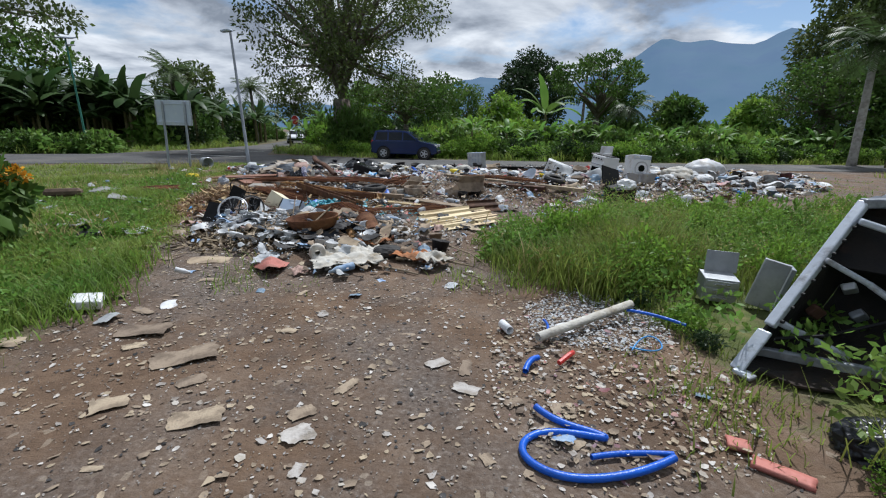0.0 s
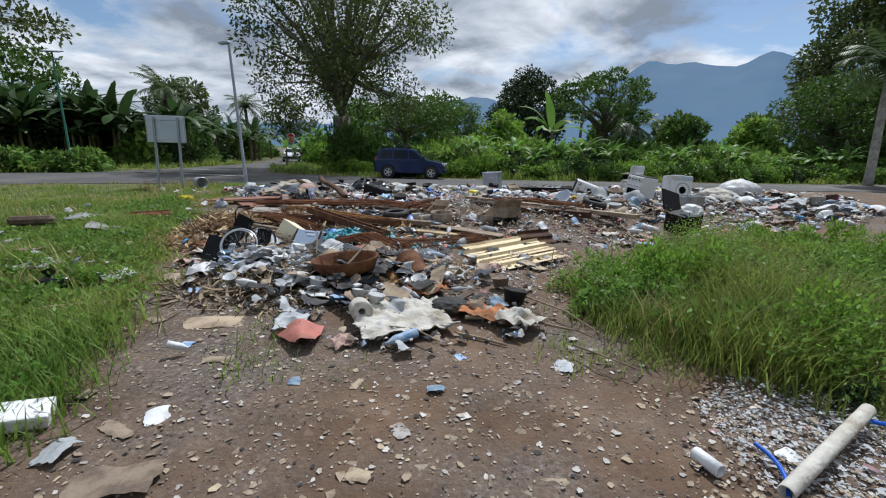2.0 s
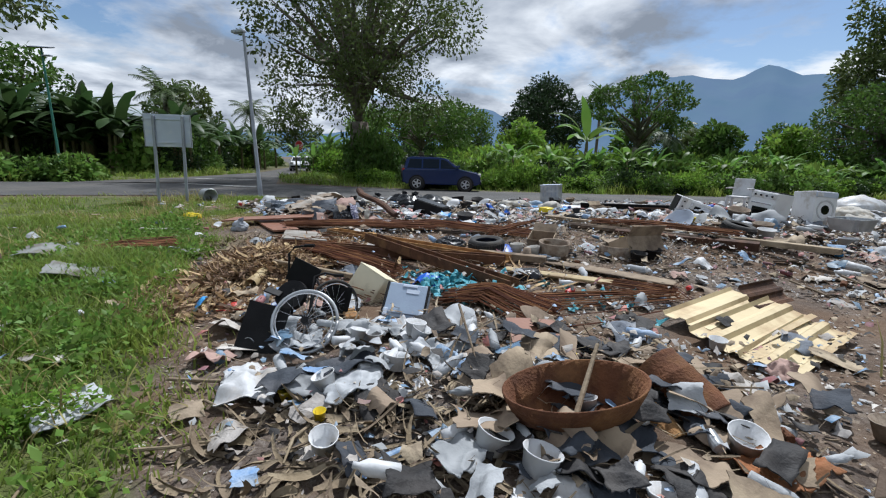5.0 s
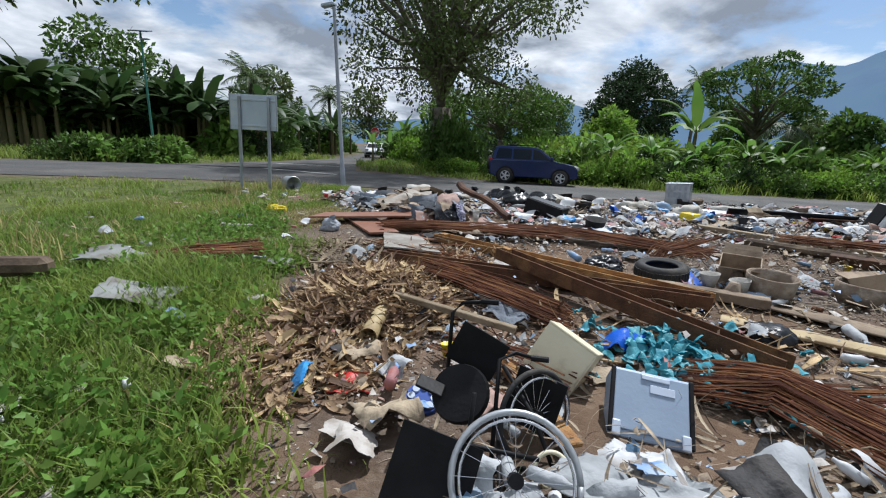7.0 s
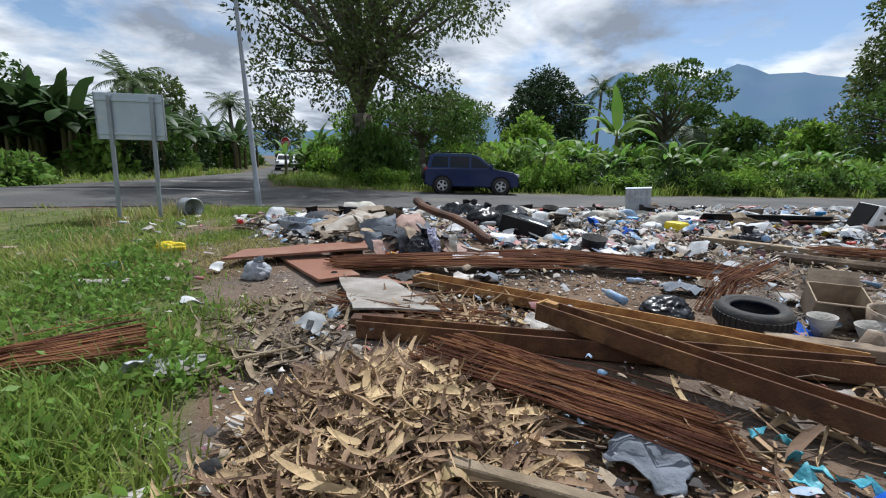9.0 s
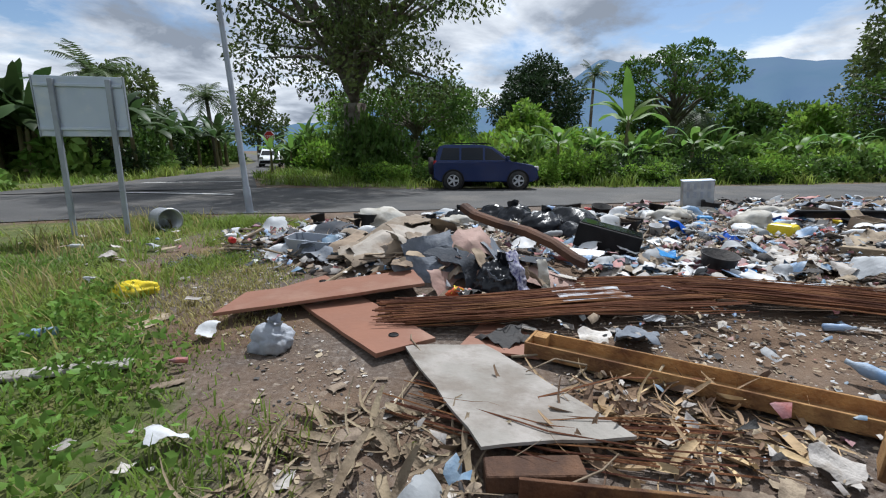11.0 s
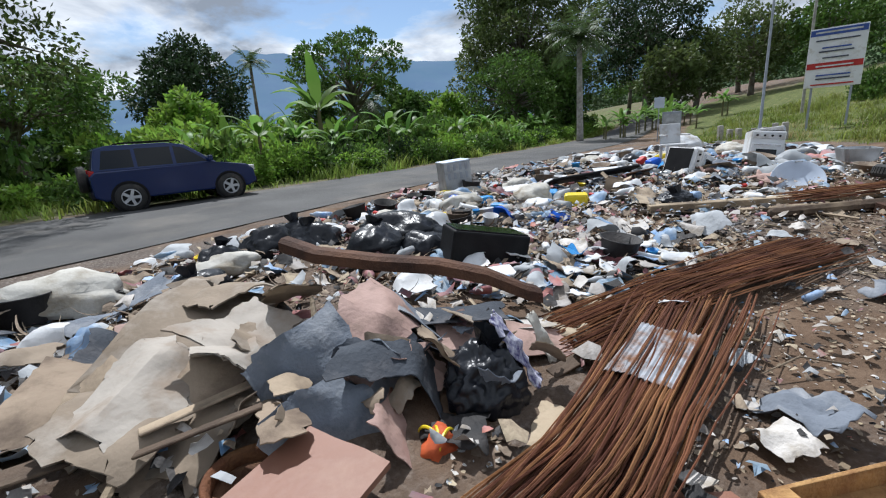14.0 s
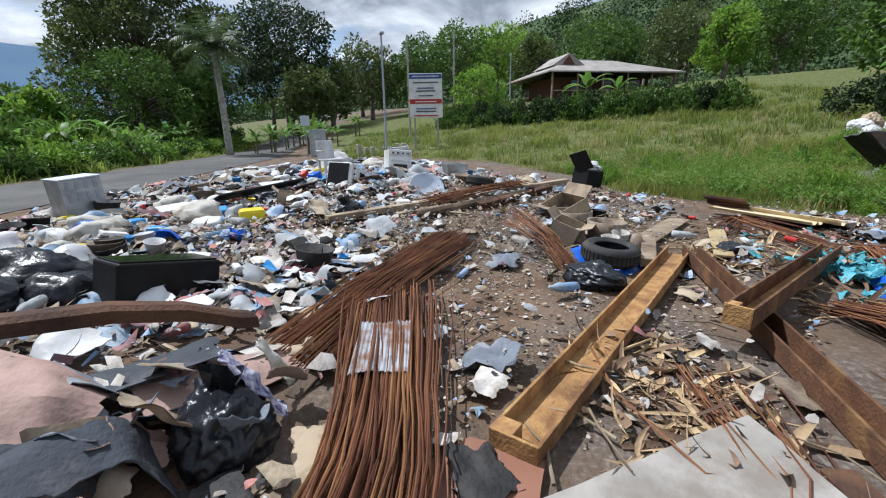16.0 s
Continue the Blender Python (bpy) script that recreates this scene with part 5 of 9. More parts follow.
def house():
    x, y = 50.0, -1.8
    t = thing("house", "low house with a large grey hipped roof and dark veranda", "house", pose(x, y, ground_z(x, y) - 0.5, 0, 0, 14))
    part("wall", box(bmesh.new(), 7.5, 11.5, 2.5, pose(1, 0, -0.5)), M_HOUSEWALL, t)
    bm = bmesh.new()
    ev, rg = 2.15, 4.1
    pts = [(-6, -8, ev), (7, -8, ev), (7, 8, ev), (-6, 8, ev), (0.5, -3.0, rg), (0.5, 3.0, rg)]
    v = [bm.verts.new(p) for p in pts]
    for q in ((0, 1, 4), (1, 2, 5, 4), (2, 3, 5), (3, 0, 4, 5)):
        bm.faces.new([v[i] for i in q])
    ex = bmesh.ops.extrude_face_region(bm, geom=bm.faces[:])
    bmesh.ops.translate(bm, verts=[w for w in ex["geom"] if isinstance(w, bmesh.types.BMVert)], vec=(0, 0, 0.14))
    bmesh.ops.recalc_face_normals(bm, faces=bm.faces)
    part("roof", bm, M_ROOF, t)
    bm = bmesh.new()
    v = [bm.verts.new(p) for p in ((-2.8, 2.2, 3.2), (-2.8, 6.2, 3.2), (-2.8, 4.2, 4.5), (2.5, 2.2, 3.2), (2.5, 6.2, 3.2), (2.5, 4.2, 4.5))]
    for q in ((0, 1, 2), (0, 3, 4, 1), (1, 4, 5, 2), (2, 5, 3, 0), (3, 5, 4)):
        bm.faces.new([v[i] for i in q])
    part("gable", bm, M_ROOF, t)
    part("gable_front", prism(bmesh.new(), [(-0.0, 0), (1.5, 0), (0.75, 0.95)], 0, 0.06), M_HOUSEWALL, t, m=pose(-2.85, 5.0, 3.3, 0, 0, -90))
    part("upper_roof", box(bmesh.new(), 5, 8, 0.12, pose(9, -1, 4.9, 0, 6, 0)), M_SIGNBACK, t)
    part("upper_wall", box(bmesh.new(), 4, 7, 5.2, pose(9, -1, -0.4)), M_CONCRETE, t)
    for k in range(6):
        part("veranda_post", box(bmesh.new(), 0.16, 0.16, 2.75, pose(-5.4, -7.2 + 2.9 * k, -0.55)), M_WOOD, t)
    for k in range(3):
        part("window", box(bmesh.new(), 0.06, 1.3, 1.1, pose(-2.78, -4 + 3.6 * k, 0.6)), M_CARGLASS, t)
    part("veranda_rail", box(bmesh.new(), 0.08, 14.5, 0.1, pose(-5.4, 0, 0.35)), M_WOOD, t)


house()


def utility_box():
    t = thing("utility_cabinet", "grey metal roadside cabinet by the hedge", "cabinet", pose(22.4, 22.6, ground_z(22.4, 22.6), 0, 0, 20))
    part("body", box(bmesh.new(), 0.6, 1.0, 1.7, pose(0, 0, 0), 0.02), M_POST, t)
    part("door", box(bmesh.new(), 0.02, 0.86, 1.45, pose(-0.31, 0, 0.12), 0.005), M_GALV, t)
    s = thing("small_road_sign", "small road sign on a thin post seen edge-on", "road sign", pose(22.0, 23.2, ground_z(22, 23.2), 0, 0, 30))
    part("post", tube(bmesh.new(), [(0, 0, 0), (0, 0, 2.6)], 0.03, 8), M_POST, s)
    part("plate", box(bmesh.new(), 0.04, 0.55, 0.6, pose(-0.05, 0, 1.95), 0.01), M_SIGNBACK, s)


utility_box()
for k in range(7):
    x, y = 19.0 + 0.3 * (k % 4), 16.6 + 0.45 * k
    solo("bollard", box(bmesh.new(), 0.22, 0.22, R.uniform(0.6, 0.85), pose(0, 0, -0.03), 0.03), M_CONCRETE, "short concrete bollard by the road", "bollard", pose(x, y, ground_z(x, y), R.uniform(-4, 4), 0, R.uniform(0, 90)), "bollards")
for x, y in ((30.0, 17.5), (33, 14.0), (24.5, 1.6)):
    solo("utility_pole", tube(bmesh.new(), [(0, 0, -0.1), (0, 0, 7.5 if x > 29 else 2.2)], 0.09, 8, 0.07), M_CONCRETE, "plain grey pole rising above the hedge", "utility pole", pose(x, y, ground_z(x, y)))

# large things of the dump
def plank(name, a, b, w, h, mat, label, cat="plank", roll=0.0, bevel=0.006, group=""):
    """A straight bar between two points of its underside."""
    a, b = Vector(a), Vector(b)
    d = b - a
    m = Matrix.Translation(a) @ d.to_track_quat("X", "Z").to_matrix().to_4x4() @ pose(0, 0, 0, roll, 0, 0)
    bm = bmesh.new()
    g = bmesh.ops.create_cube(bm, size=1.0, matrix=pose(d.length / 2, 0, h / 2) @ Matrix.Diagonal((d.length, w, h, 1)))
    if bevel:
        bmesh.ops.bevel(bm, geom=list({e for v in g["verts"] for e in v.link_edges}), offset=min(bevel, h * 0.3), segments=1, affect="EDGES")
    return solo(name, bm, mat, label, cat, m, group)


def channel(a, b, w, h, mat, label, thick=0.012, end_plate=False, side=None):
    a, b = Vector(a), Vector(b)
    d = b - a
    t = thing("steel_channel", label, "steel channel", Matrix.Translation(a) @ d.to_track_quat("X", "Z").to_matrix().to_4x4())
    L = d.length
    part("web", box(bmesh.new(), L, w, thick, pose(L / 2, 0, 0)), mat, t)
    for s in (-1, 1):
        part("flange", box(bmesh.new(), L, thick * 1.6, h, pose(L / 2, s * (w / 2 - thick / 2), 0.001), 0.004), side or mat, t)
    if end_plate:
        part("end_plate", box(bmesh.new(), thick * 1.5, w, h * 1.02, pose(0, 0, 0.002), 0.003), mat, t)
        part("base_angle", box(bmesh.new(), 0.1, w * 0.45, h * 0.96, pose(0.06, w * 0.26, 0.006), 0.004), mat, t)


channel((-4.74, 13.02, 0.03), (-1.50, 10.80, 0.05), 0.25, 0.10, M_RUST_YEL, "long rusty ochre steel channel lying open side up", end_plate=True)
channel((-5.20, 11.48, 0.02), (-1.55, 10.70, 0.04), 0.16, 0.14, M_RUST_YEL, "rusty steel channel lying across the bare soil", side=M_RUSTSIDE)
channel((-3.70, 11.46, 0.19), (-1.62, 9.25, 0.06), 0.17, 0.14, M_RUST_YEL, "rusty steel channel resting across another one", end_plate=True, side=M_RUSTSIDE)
plank("steel_frame_bar", (-1.9, 11.3, 0.03), (-0.9, 10.9, 0.04), 0.16, 0.1, M_WOOD, "weathered wooden tray side", "plank")


def board(name, corners, z, th, mat, label, holes=()):
    """A flat panel from its four corners in plan, each with its own height."""
    bm = bmesh.new()
    n = 8
    grid = []
    c = [Vector((*p, q)) for p, q in zip(corners, z)]
    for lay in (0, th):
        for j in range(n + 1):
            for i in range(n + 1):
                u, v = i / n, j / n
                p = c[0] * (1 - u) * (1 - v) + c[1] * u * (1 - v) + c[2] * u * v + c[3] * (1 - u) * v
                e = 0.012 * noise.noise(p * 5) if (i in (0, n) or j in (0, n)) else 0
                grid.append(bm.verts.new(p + Vector((e, e, lay + 0.012 * noise.noise(p * 1.5)))))
    k = (n + 1) ** 2
    for j in range(n):
        for i in range(n):
            a = j * (n + 1) + i
            bm.faces.new((grid[a], grid[a + n + 1], grid[a + n + 2], grid[a + 1]))
            bm.faces.new((grid[k + a], grid[k + a + 1], grid[k + a + n + 2], grid[k + a + n + 1]))
    rim = [i for i in range(n)] + [n + j * (n + 1) for j in range(n)] + [n * (n + 1) + i for i in range(n, 0, -1)] + [j * (n + 1) for j in range(n, 0, -1)]
    for a, b in zip(rim, rim[1:] + rim[:1]):
        bm.faces.new((grid[a], grid[b], grid[k + b], grid[k + a]))
    bmesh.ops.recalc_face_normals(bm, faces=bm.faces)
    ob = solo(name, bm, mat, label, "board")
    for hx, hy, hz in holes:
        hb = bmesh.new()
        lathe(hb, [(0.0, 0.002), (0.032, 0.002), (0.034, 0.008), (0.040, 0.006), (0.042, 0.0)], pose(hx, hy, hz), 16)
        part("hole_ring", hb, M_BLACK, ob)
    return ob


board("wooden_board", [(-7.32, 13.66), (-5.50, 14.22), (-5.62, 14.70), (-7.22, 14.20)], [0.10, 0.16, 0.17, 0.11], 0.03, M_PLY, "red-brown laminated board lying across another board")
board("wooden_board", [(-7.02, 14.55), (-5.88, 12.92), (-5.45, 13.15), (-6.62, 14.98)], [0.03, 0.04, 0.04, 0.04], 0.035, M_PLY, "long red-brown laminated board with cut-out holes", [(-6.6, 14.72, 0.082), (-5.77, 13.22, 0.082)])
board("wooden_board", [(-5.30, 13.02), (-4.72, 12.86), (-4.62, 13.22), (-5.0, 13.62)], [0.02, 0.02, 0.02, 0.02], 0.02, M_PLY, "small red-brown board lying on the soil")
board("fibre_sheet", [(-5.68, 13.05), (-5.30, 11.80), (-4.52, 11.86), (-5.08, 13.08)], [0.05, 0.11, 0.09, 0.03], 0.018, M_GREYBOARD, "weathered grey fibre panel scattered with twigs")
plank("steel_beam", (-5.30, 11.72, 0.0), (-4.85, 11.70, 0.0), 0.14, 0.09, M_RUST_DARK, "dark rusty beam propping up a grey panel", "steel beam")


def wire_bundle(pts, width, n, label, seed, droop=0.05, fray=0.42, layers=4, mat=None):
    """A mat of many rusty rods lying side by side along a curve."""
    rr = random.Random(seed)
    pts = [Vector(p) for p in pts]
    t = thing("rusty_rod_mat", label, "rusty rods", group="rusty rod mats")
    for k in range(n):
        off = (k / (n - 1) - 0.5) * width + rr.uniform(-0.012, 0.012)
        lift = rr.uniform(0, 0.02) * layers
        f0, f1 = -rr.uniform(0, fray), rr.uniform(0, fray)
        path = []
        seg = 10
        ph, sw = rr.uniform(0, 6.28), rr.gauss(0, 0.07) if rr.random() < 0.8 else rr.gauss(0, 0.22)
        for s in range(seg + 1):
            u = (s / seg) * (len(pts) - 1)
            i = min(int(u), len(pts) - 2)
            fr = u - i
            p = pts[i].lerp(pts[i + 1], fr)
            d = (pts[i + 1] - pts[i]).normalized()
            sd = Vector((-d.y, d.x, 0))
            if s == 0:
                p = p + d * f0
            if s == seg:
                p = p + d * f1
            spread = 1 + 0.25 * abs(s / seg - 0.5) * 2
            path.append(p + sd * (off * spread + sw * s / seg) + Vector((0, 0, lift + 0.012 * math.sin(ph + s * 0.7) - droop * abs(off) / width)))
        part("rod", tube(bmesh.new(), path, rr.uniform(0.004, 0.0075), 4), mat or M_WIRE, t)
    return t


wire_bundle([(-5.55, 13.66, 0.10), (-4.9, 13.62, 0.13), (-4.0, 13.72, 0.15), (-3.0, 13.86, 0.12)], 0.44, 140, "mat of rusty brown steel rods with a pale worn patch", 1)
wire_bundle([(-3.75, 14.32, 0.05), (-2.9, 14.02, 0.16), (-1.9, 13.72, 0.14), (-0.75, 13.42, 0.08)], 0.48, 130, "mat of rusty brown steel rods lying beyond another", 2)
wire_bundle([(-4.50, 10.80, 0.18), (-4.15, 10.45, 0.22), (-3.65, 10.2, 0.17), (-3.10, 10.08, 0.04)], 0.46, 110, "fanned mat of dark rusty rods beside dry leaves", 3, fray=0.16)
wire_bundle([(-2.35, 9.0, 0.07), (-1.9, 8.85, 0.16), (-1.42, 8.52, 0.06)], 0.42, 100, "brush-like heap of dark rusty rods", 4, fray=0.14)
wire_bundle([(-7.75, 10.35, 0.05), (-7.3, 10.75, 0.12), (-6.8, 11.15, 0.10)], 0.36, 60, "mat of rusty rods lying in the grass", 5, fray=0.18)
wire_bundle([(-5.4, 12.25, 0.03), (-4.95, 11.95, 0.05), (-4.3, 11.85, 0.03)], 0.34, 22, "loose rusty rods on dry leaves", 6)
wire_bundle([(-1.75, 12.15, 0.06), (-1.55, 12.3, 0.25), (-1.1, 12.5, 0.36)], 0.34, 40, "bent bundle of rusty rods hanging off a timber", 7)
wire_bundle([(0.9, 13.6, 0.35), (1.5, 12.9, 0.42), (2.4, 12.2, 0.40)], 0.3, 40, "bundle of rusty rods on the rubbish", 8)
wire_bundle([(-0.2, 8.8 + 0.8, 0.06), (0.2, 9.2, 0.1), (-1.2, 9.0, 0.04)], 0.3, 30, "brown bundle of rusty rods beside teal film", 9)
wire_bundle([(-3.9, 9.2, 0.1), (-3.6, 8.9, 0.14), (-3.2, 8.55, 0.16)], 0.5, 16, "open rusty wire grate leaning on rubbish", 10, fray=0.02)


def zinc_patch():
    bm = bmesh.new()

    def fn(u, v):
        return (u, v, 0.004 * math.sin(v * 210) + 0.02)
    sheet(bm, 0.70, 0.34, 4, 80, fn, 0.003, 0.10, 4)
    solo("corrugated_sheet", bm, M_ZINCWORN, "narrow piece of bare corrugated steel on rusty rods", "metal sheet", pose(-4.0, 13.74, 0.188, 0, 0, 6))


zinc_patch()


def corrugated(x, y, z, rz, rx, ry, w, l, ribs, mat, label, amp=0.03, bend=0.0):
    bm = bmesh.new()

    def fn(u, v):
        q = (v / l + 0.5) * ribs
        fr = q - math.floor(q)
        up = amp if fr < 0.28 else (0 if fr > 0.4 else amp * (0.4 - fr) / 0.12)
        return (u, v, up + bend * u * u)
    sheet(bm, w, l, 8, ribs * 8, fn, 0.004, 0.0, 1)
    return solo("corrugated_sheet", bm, mat, label, "metal sheet", pose(x, y, z, rx, ry, rz), "corrugated sheets")


corrugated(0.66, 7.93, 0.05, 36, 8, -2, 1.45, 0.42, 2, M_CREAMZINC, "cream ribbed steel roofing sheet on the pile", 0.04)
corrugated(0.50, 8.28, 0.10, 33, 12, -3, 1.50, 0.45, 2, M_CREAMZINC, "cream ribbed steel roofing sheet stacked behind", 0.04)
corrugated(0.42, 8.68, 0.12, 35, 6, -2, 1.40, 0.45, 2, M_CREAMZINC, "cream ribbed steel roofing sheet lying flat", 0.035)
corrugated(1.0, 8.9, 0.22, 30, 40, 0, 0.7, 0.3, 2, M_RUST_DARK, "dark rusty roofing piece standing up behind cream sheets", 0.03)


def pink_zinc():
    bm = bmesh.new()

    def fn(u, v):
        k = 0.35 + 0.65 * (0.5 - v / 0.46)
        return (u * k, v, 0.11 * math.exp(-((u * k) / 0.14) ** 2) + 0.03 * noise.noise(Vector((u * 4, v * 4, 0))))
    sheet(bm, 0.46, 0.46, 12, 10, fn, 0.004, 0.06, 5)
    solo("roofing_scrap", bm, M_SALMON, "bent triangular scrap of red-painted roofing", "metal sheet", pose(-1.72, 4.98, 0.02, 0, 0, 205))


pink_zinc()


def draped(name, x, y, z, w, l, mat, label, seed, amp=0.10, scale=3.0, rz=0, rx=0, ry=0, droop=0.0, cat="sheet", n=18, ragged=0.14, thick=0.006, fold=0.0, group="", smooth=True):
    bm = bmesh.new()
    stiff = name in ("lino_sheet", "cardboard_sheet", "felt_sheet", "dark_sheet", "zinc_sheet", "cement_sheet", "teal_film", "blue_film", "blue_wrapper")
    fn = folded(amp * 1.3, seed, max(w, l), droop, fold, 7 if "film" in name else 5) if stiff else crumple(amp, scale, seed, droop, fold)
    sheet(bm, w, l, n, max(4, int(n * l / w)), fn, thick, ragged, seed)
    return solo(name, bm, mat, label, cat, pose(x, y, z, rx, ry, rz), group, smooth="sharp" if stiff else smooth)


# heap of floor coverings, felt and bags
for k, (x, y, z, w, l, rz, rx, ry, mat, lb) in enumerate([
        (-5.75, 15.80, 0.42, 1.15, 0.80, 35, 6, -10, 0, "torn tan linoleum sheet draped over the heap"),
        (-6.05, 15.38, 0.30, 0.90, 0.62, 25, 20, -8, 0, "torn tan linoleum sheet hanging down the heap"),
        (-6.10, 15.42, 0.335, 0.70, 0.50, 40, 18, -6, 1, "pale peeling backing layer of linoleum"),
        (-5.60, 15.40, 0.47, 0.62, 0.42, 20, 12, 4, 1, "pale peeling layer on brown linoleum"),
        (-5.35, 16.05, 0.50, 0.85, 0.55, 15, -6, 6, 0, "pale brown linoleum curling at its edges"),
        (-5.98, 15.22, 0.22, 0.85, 0.40, 30, 14, -10, 2, "brown fibre layer under torn linoleum"),
        (-5.85, 15.15, 0.18, 0.75, 0.36, 24, 10, -12, 0, "lower tan linoleum layer under the heap"),
        (-5.45, 15.30, 0.42, 0.50, 0.40, 55, 24, 6, 0, "torn tan linoleum flap on the heap"),
        (-5.75, 15.25, 0.46, 0.42, 0.34, 70, 20, 0, 1, "pale peeling cardboard sheet on the heap"),
        (-6.30, 15.60, 0.24, 0.50, 0.40, 10, 22, -20, 2, "torn brown linoleum scrap on the heap"),
        (-5.20, 15.55, 0.54, 0.46, 0.36, 80, -8, 12, 2, "torn brown scrap on the heap")]):
    draped("lino_sheet", x, y, z, w, l, (M_LINOTAN, M_LINOPALE, M_CARD)[mat], lb, 1 + k, 0.10, 2.6, rz, rx, ry, 0.14, n=20, ragged=0.22, thick=0.010, group="linoleum layers")
for k in range(34):
    u, w = R.random(), R.uniform(0.14, 0.34)
    x, y = -6.0 + 1.7 * u + R.gauss(0, .15), 15.1 - 0.55 * u + R.gauss(0, .2)
    draped(("felt_sheet", "lino_sheet", "cardboard_sheet")[k % 3], x, y, 0.20 + 0.2 * R.random(), w, w * R.uniform(0.5, 0.9), (M_FELT, M_LINOTAN, M_FELTDK, M_LINOPINK, M_CARD)[k % 5], ("torn blue-grey felt scrap", "torn tan linoleum scrap", "dark felt scrap", "pinkish linoleum scrap", "torn brown cardboard scrap")[k % 5] + " on the heap", 500 + k, 0.06, 5, R.uniform(0, 360), R.uniform(5, 55), R.uniform(-25, 25), fold=-0.2, n=9, ragged=0.2, group="heap scraps")
draped("cardboard_sheet", -6.35, 15.9, 0.22, 0.8, 0.6, M_CARD, "crumpled brown cardboard sheet", 5, 0.1, 3, 60, 20, -10)
draped("felt_sheet", -5.35, 14.85, 0.26, 0.62, 0.75, M_FELT, "blue-grey felt sheet folded over the heap", 6, 0.15, 3.6, 20, 42, -6, fold=-0.35, n=22)
draped("felt_sheet", -5.05, 14.72, 0.30, 0.5, 0.6, M_FELTDK, "dark felt sheet crumpled on the heap", 7, 0.15, 4, 60, 35, 15, fold=-0.3, n=20)
draped("felt_sheet", -5.55, 14.6, 0.14, 0.5, 0.55, M_FELT, "blue-grey felt sheet hanging to the ground", 8, 0.13, 4, 10, 50, -8, n=20)
draped("felt_sheet", -4.75, 15.05, 0.44, 0.7, 0.34, M_FELT, "rolled blue-grey floor covering", 9, 0.06, 3, -35, 4, 8, fold=-0.6)
draped("lino_sheet", -4.98, 14.95, 0.46, 0.6, 0.5, M_LINOPINK, "pinkish brown patterned linoleum draped on the heap", 10, 0.13, 3.6, 20, 26, -6, fold=-0.3, n=20)
draped("lino_sheet", -5.25, 14.45, 0.10, 0.46, 0.34, M_LINOPINK, "pinkish torn linoleum scrap at the foot of the heap", 11, 0.11, 5, 30, 34, 0, n=18)
draped("cardboard_sheet", -4.85, 14.5, 0.30, 0.3, 0.4, M_CARD, "folded brown cardboard strip", 12, 0.09, 5, 60, 40, 0)
draped("lino_sheet", -4.3, 14.55, 0.14, 1.0, 0.34, M_LINOPINK, "pink-brown floor covering sliding off the heap", 13, 0.06, 3, -35, 10, 8)
draped("cardboard_sheet", -4.75, 13.92, 0.02, 0.52, 0.26, M_CARD, "flattened scrap of brown cardboard on the soil", 14, 0.03, 4, 20, 0, 0, n=14)
draped("felt_sheet", -4.45, 14.9, 0.30, 0.8, 0.3, M_FELTDK, "dark board edge sticking out of the heap", 15, 0.04, 3, -38, 0, 8)
for k in range(9):
    a = R.uniform(-30, 60)
    plank("broken_board", (-6.4 + R.uniform(-.3, .7), 15.5 + R.uniform(-.5, .4), 0.03 + 0.03 * k), (-5.6 + R.uniform(-.3, .7), 15.0 + R.uniform(-.4, .6), 0.10 + 0.03 * k), R.uniform(0.06, 0.16), 0.015, M_WOODDK if k % 2 else M_CARD, "broken thin board at the edge of the heap", "board", R.uniform(-15, 15), group="broken boards")


def trash_bag(name, x, y, z, rx, ry, rz_, mat, label, seed, amp=0.2, tie=True, rz=0, group=""):
    t = thing(name, label, "rubbish bag", pose(x, y, z, 0, 0, rz), group)
    part("sack", blob(bmesh.new(), rx, ry, rz_, seed, amp, 5 if rx > 0.2 and y < 15.5 else 4, 0.4), mat, t, smooth=True)
    if tie:
        bm = bmesh.new()
        k = bmesh.ops.create_cone(bm, cap_ends=False, segments=9, radius1=0.03 * min(1, rx / 0.25), radius2=0.10 * min(1, rx / 0.25), depth=0.14 * min(1, rx / 0.25), matrix=pose(0.25 * rx, 0.1 * ry, rz_ * 0.98 + 0.02, 20, 10, 0))
        for v in k["verts"]:
            v.co += Vector((R.uniform(-.025, .025), R.uniform(-.025, .025), R.uniform(-.02, .02)))
        part("knot", bm, mat, t)
    return t


BLACKB = "glossy black rubbish bag stuffed full"
trash_bag("rubbish_bag", -4.74, 14.36, 0.0, 0.23, 0.2, 0.34, M_BAGBLACK, "black rubbish bag with patterned cloth at the foot of the heap", 3, 0.25)
for k, (x, y, z, a, b, c) in enumerate([(-4.75, 18.3, 0.02, .30, .26, .34), (-4.05, 18.6, 0.02, .36, .28, .4), (-3.45, 18.9, 0.05, .3, .28, .33), (-2.95, 17.2, 0.12, .55, .36, .42), (-3.5, 17.0, 0.16, .36, .3, .34), (-3.1, 16.6, 0.1, .3, .24, .28), (-5.2, 17.6, 0.03, .3, .25, .28), (-2.35, 11.98, 0.02, .27, .22, .2), (-3.75, 17.9, 0.1, .32, .28, .36), (-1.3, 10.1, .0, .2, .16, .14), (-5.05, 6.28, .0, .17, .13, .13), (7.2, 18.6, .1, .34, .3, .35), (0.8, 15.2, .15, .3, .26, .22), (-1.25, 6.9, 0.06, .32, .2, .16), (2.86, 2.1, 0, .24, .2, .2)]):
    trash_bag("rubbish_bag", x, y, z, a, b, c, M_BAGBLACK, BLACKB, 20 + k, 0.22, k % 2 == 0, R.uniform(0, 360), "black rubbish bags")
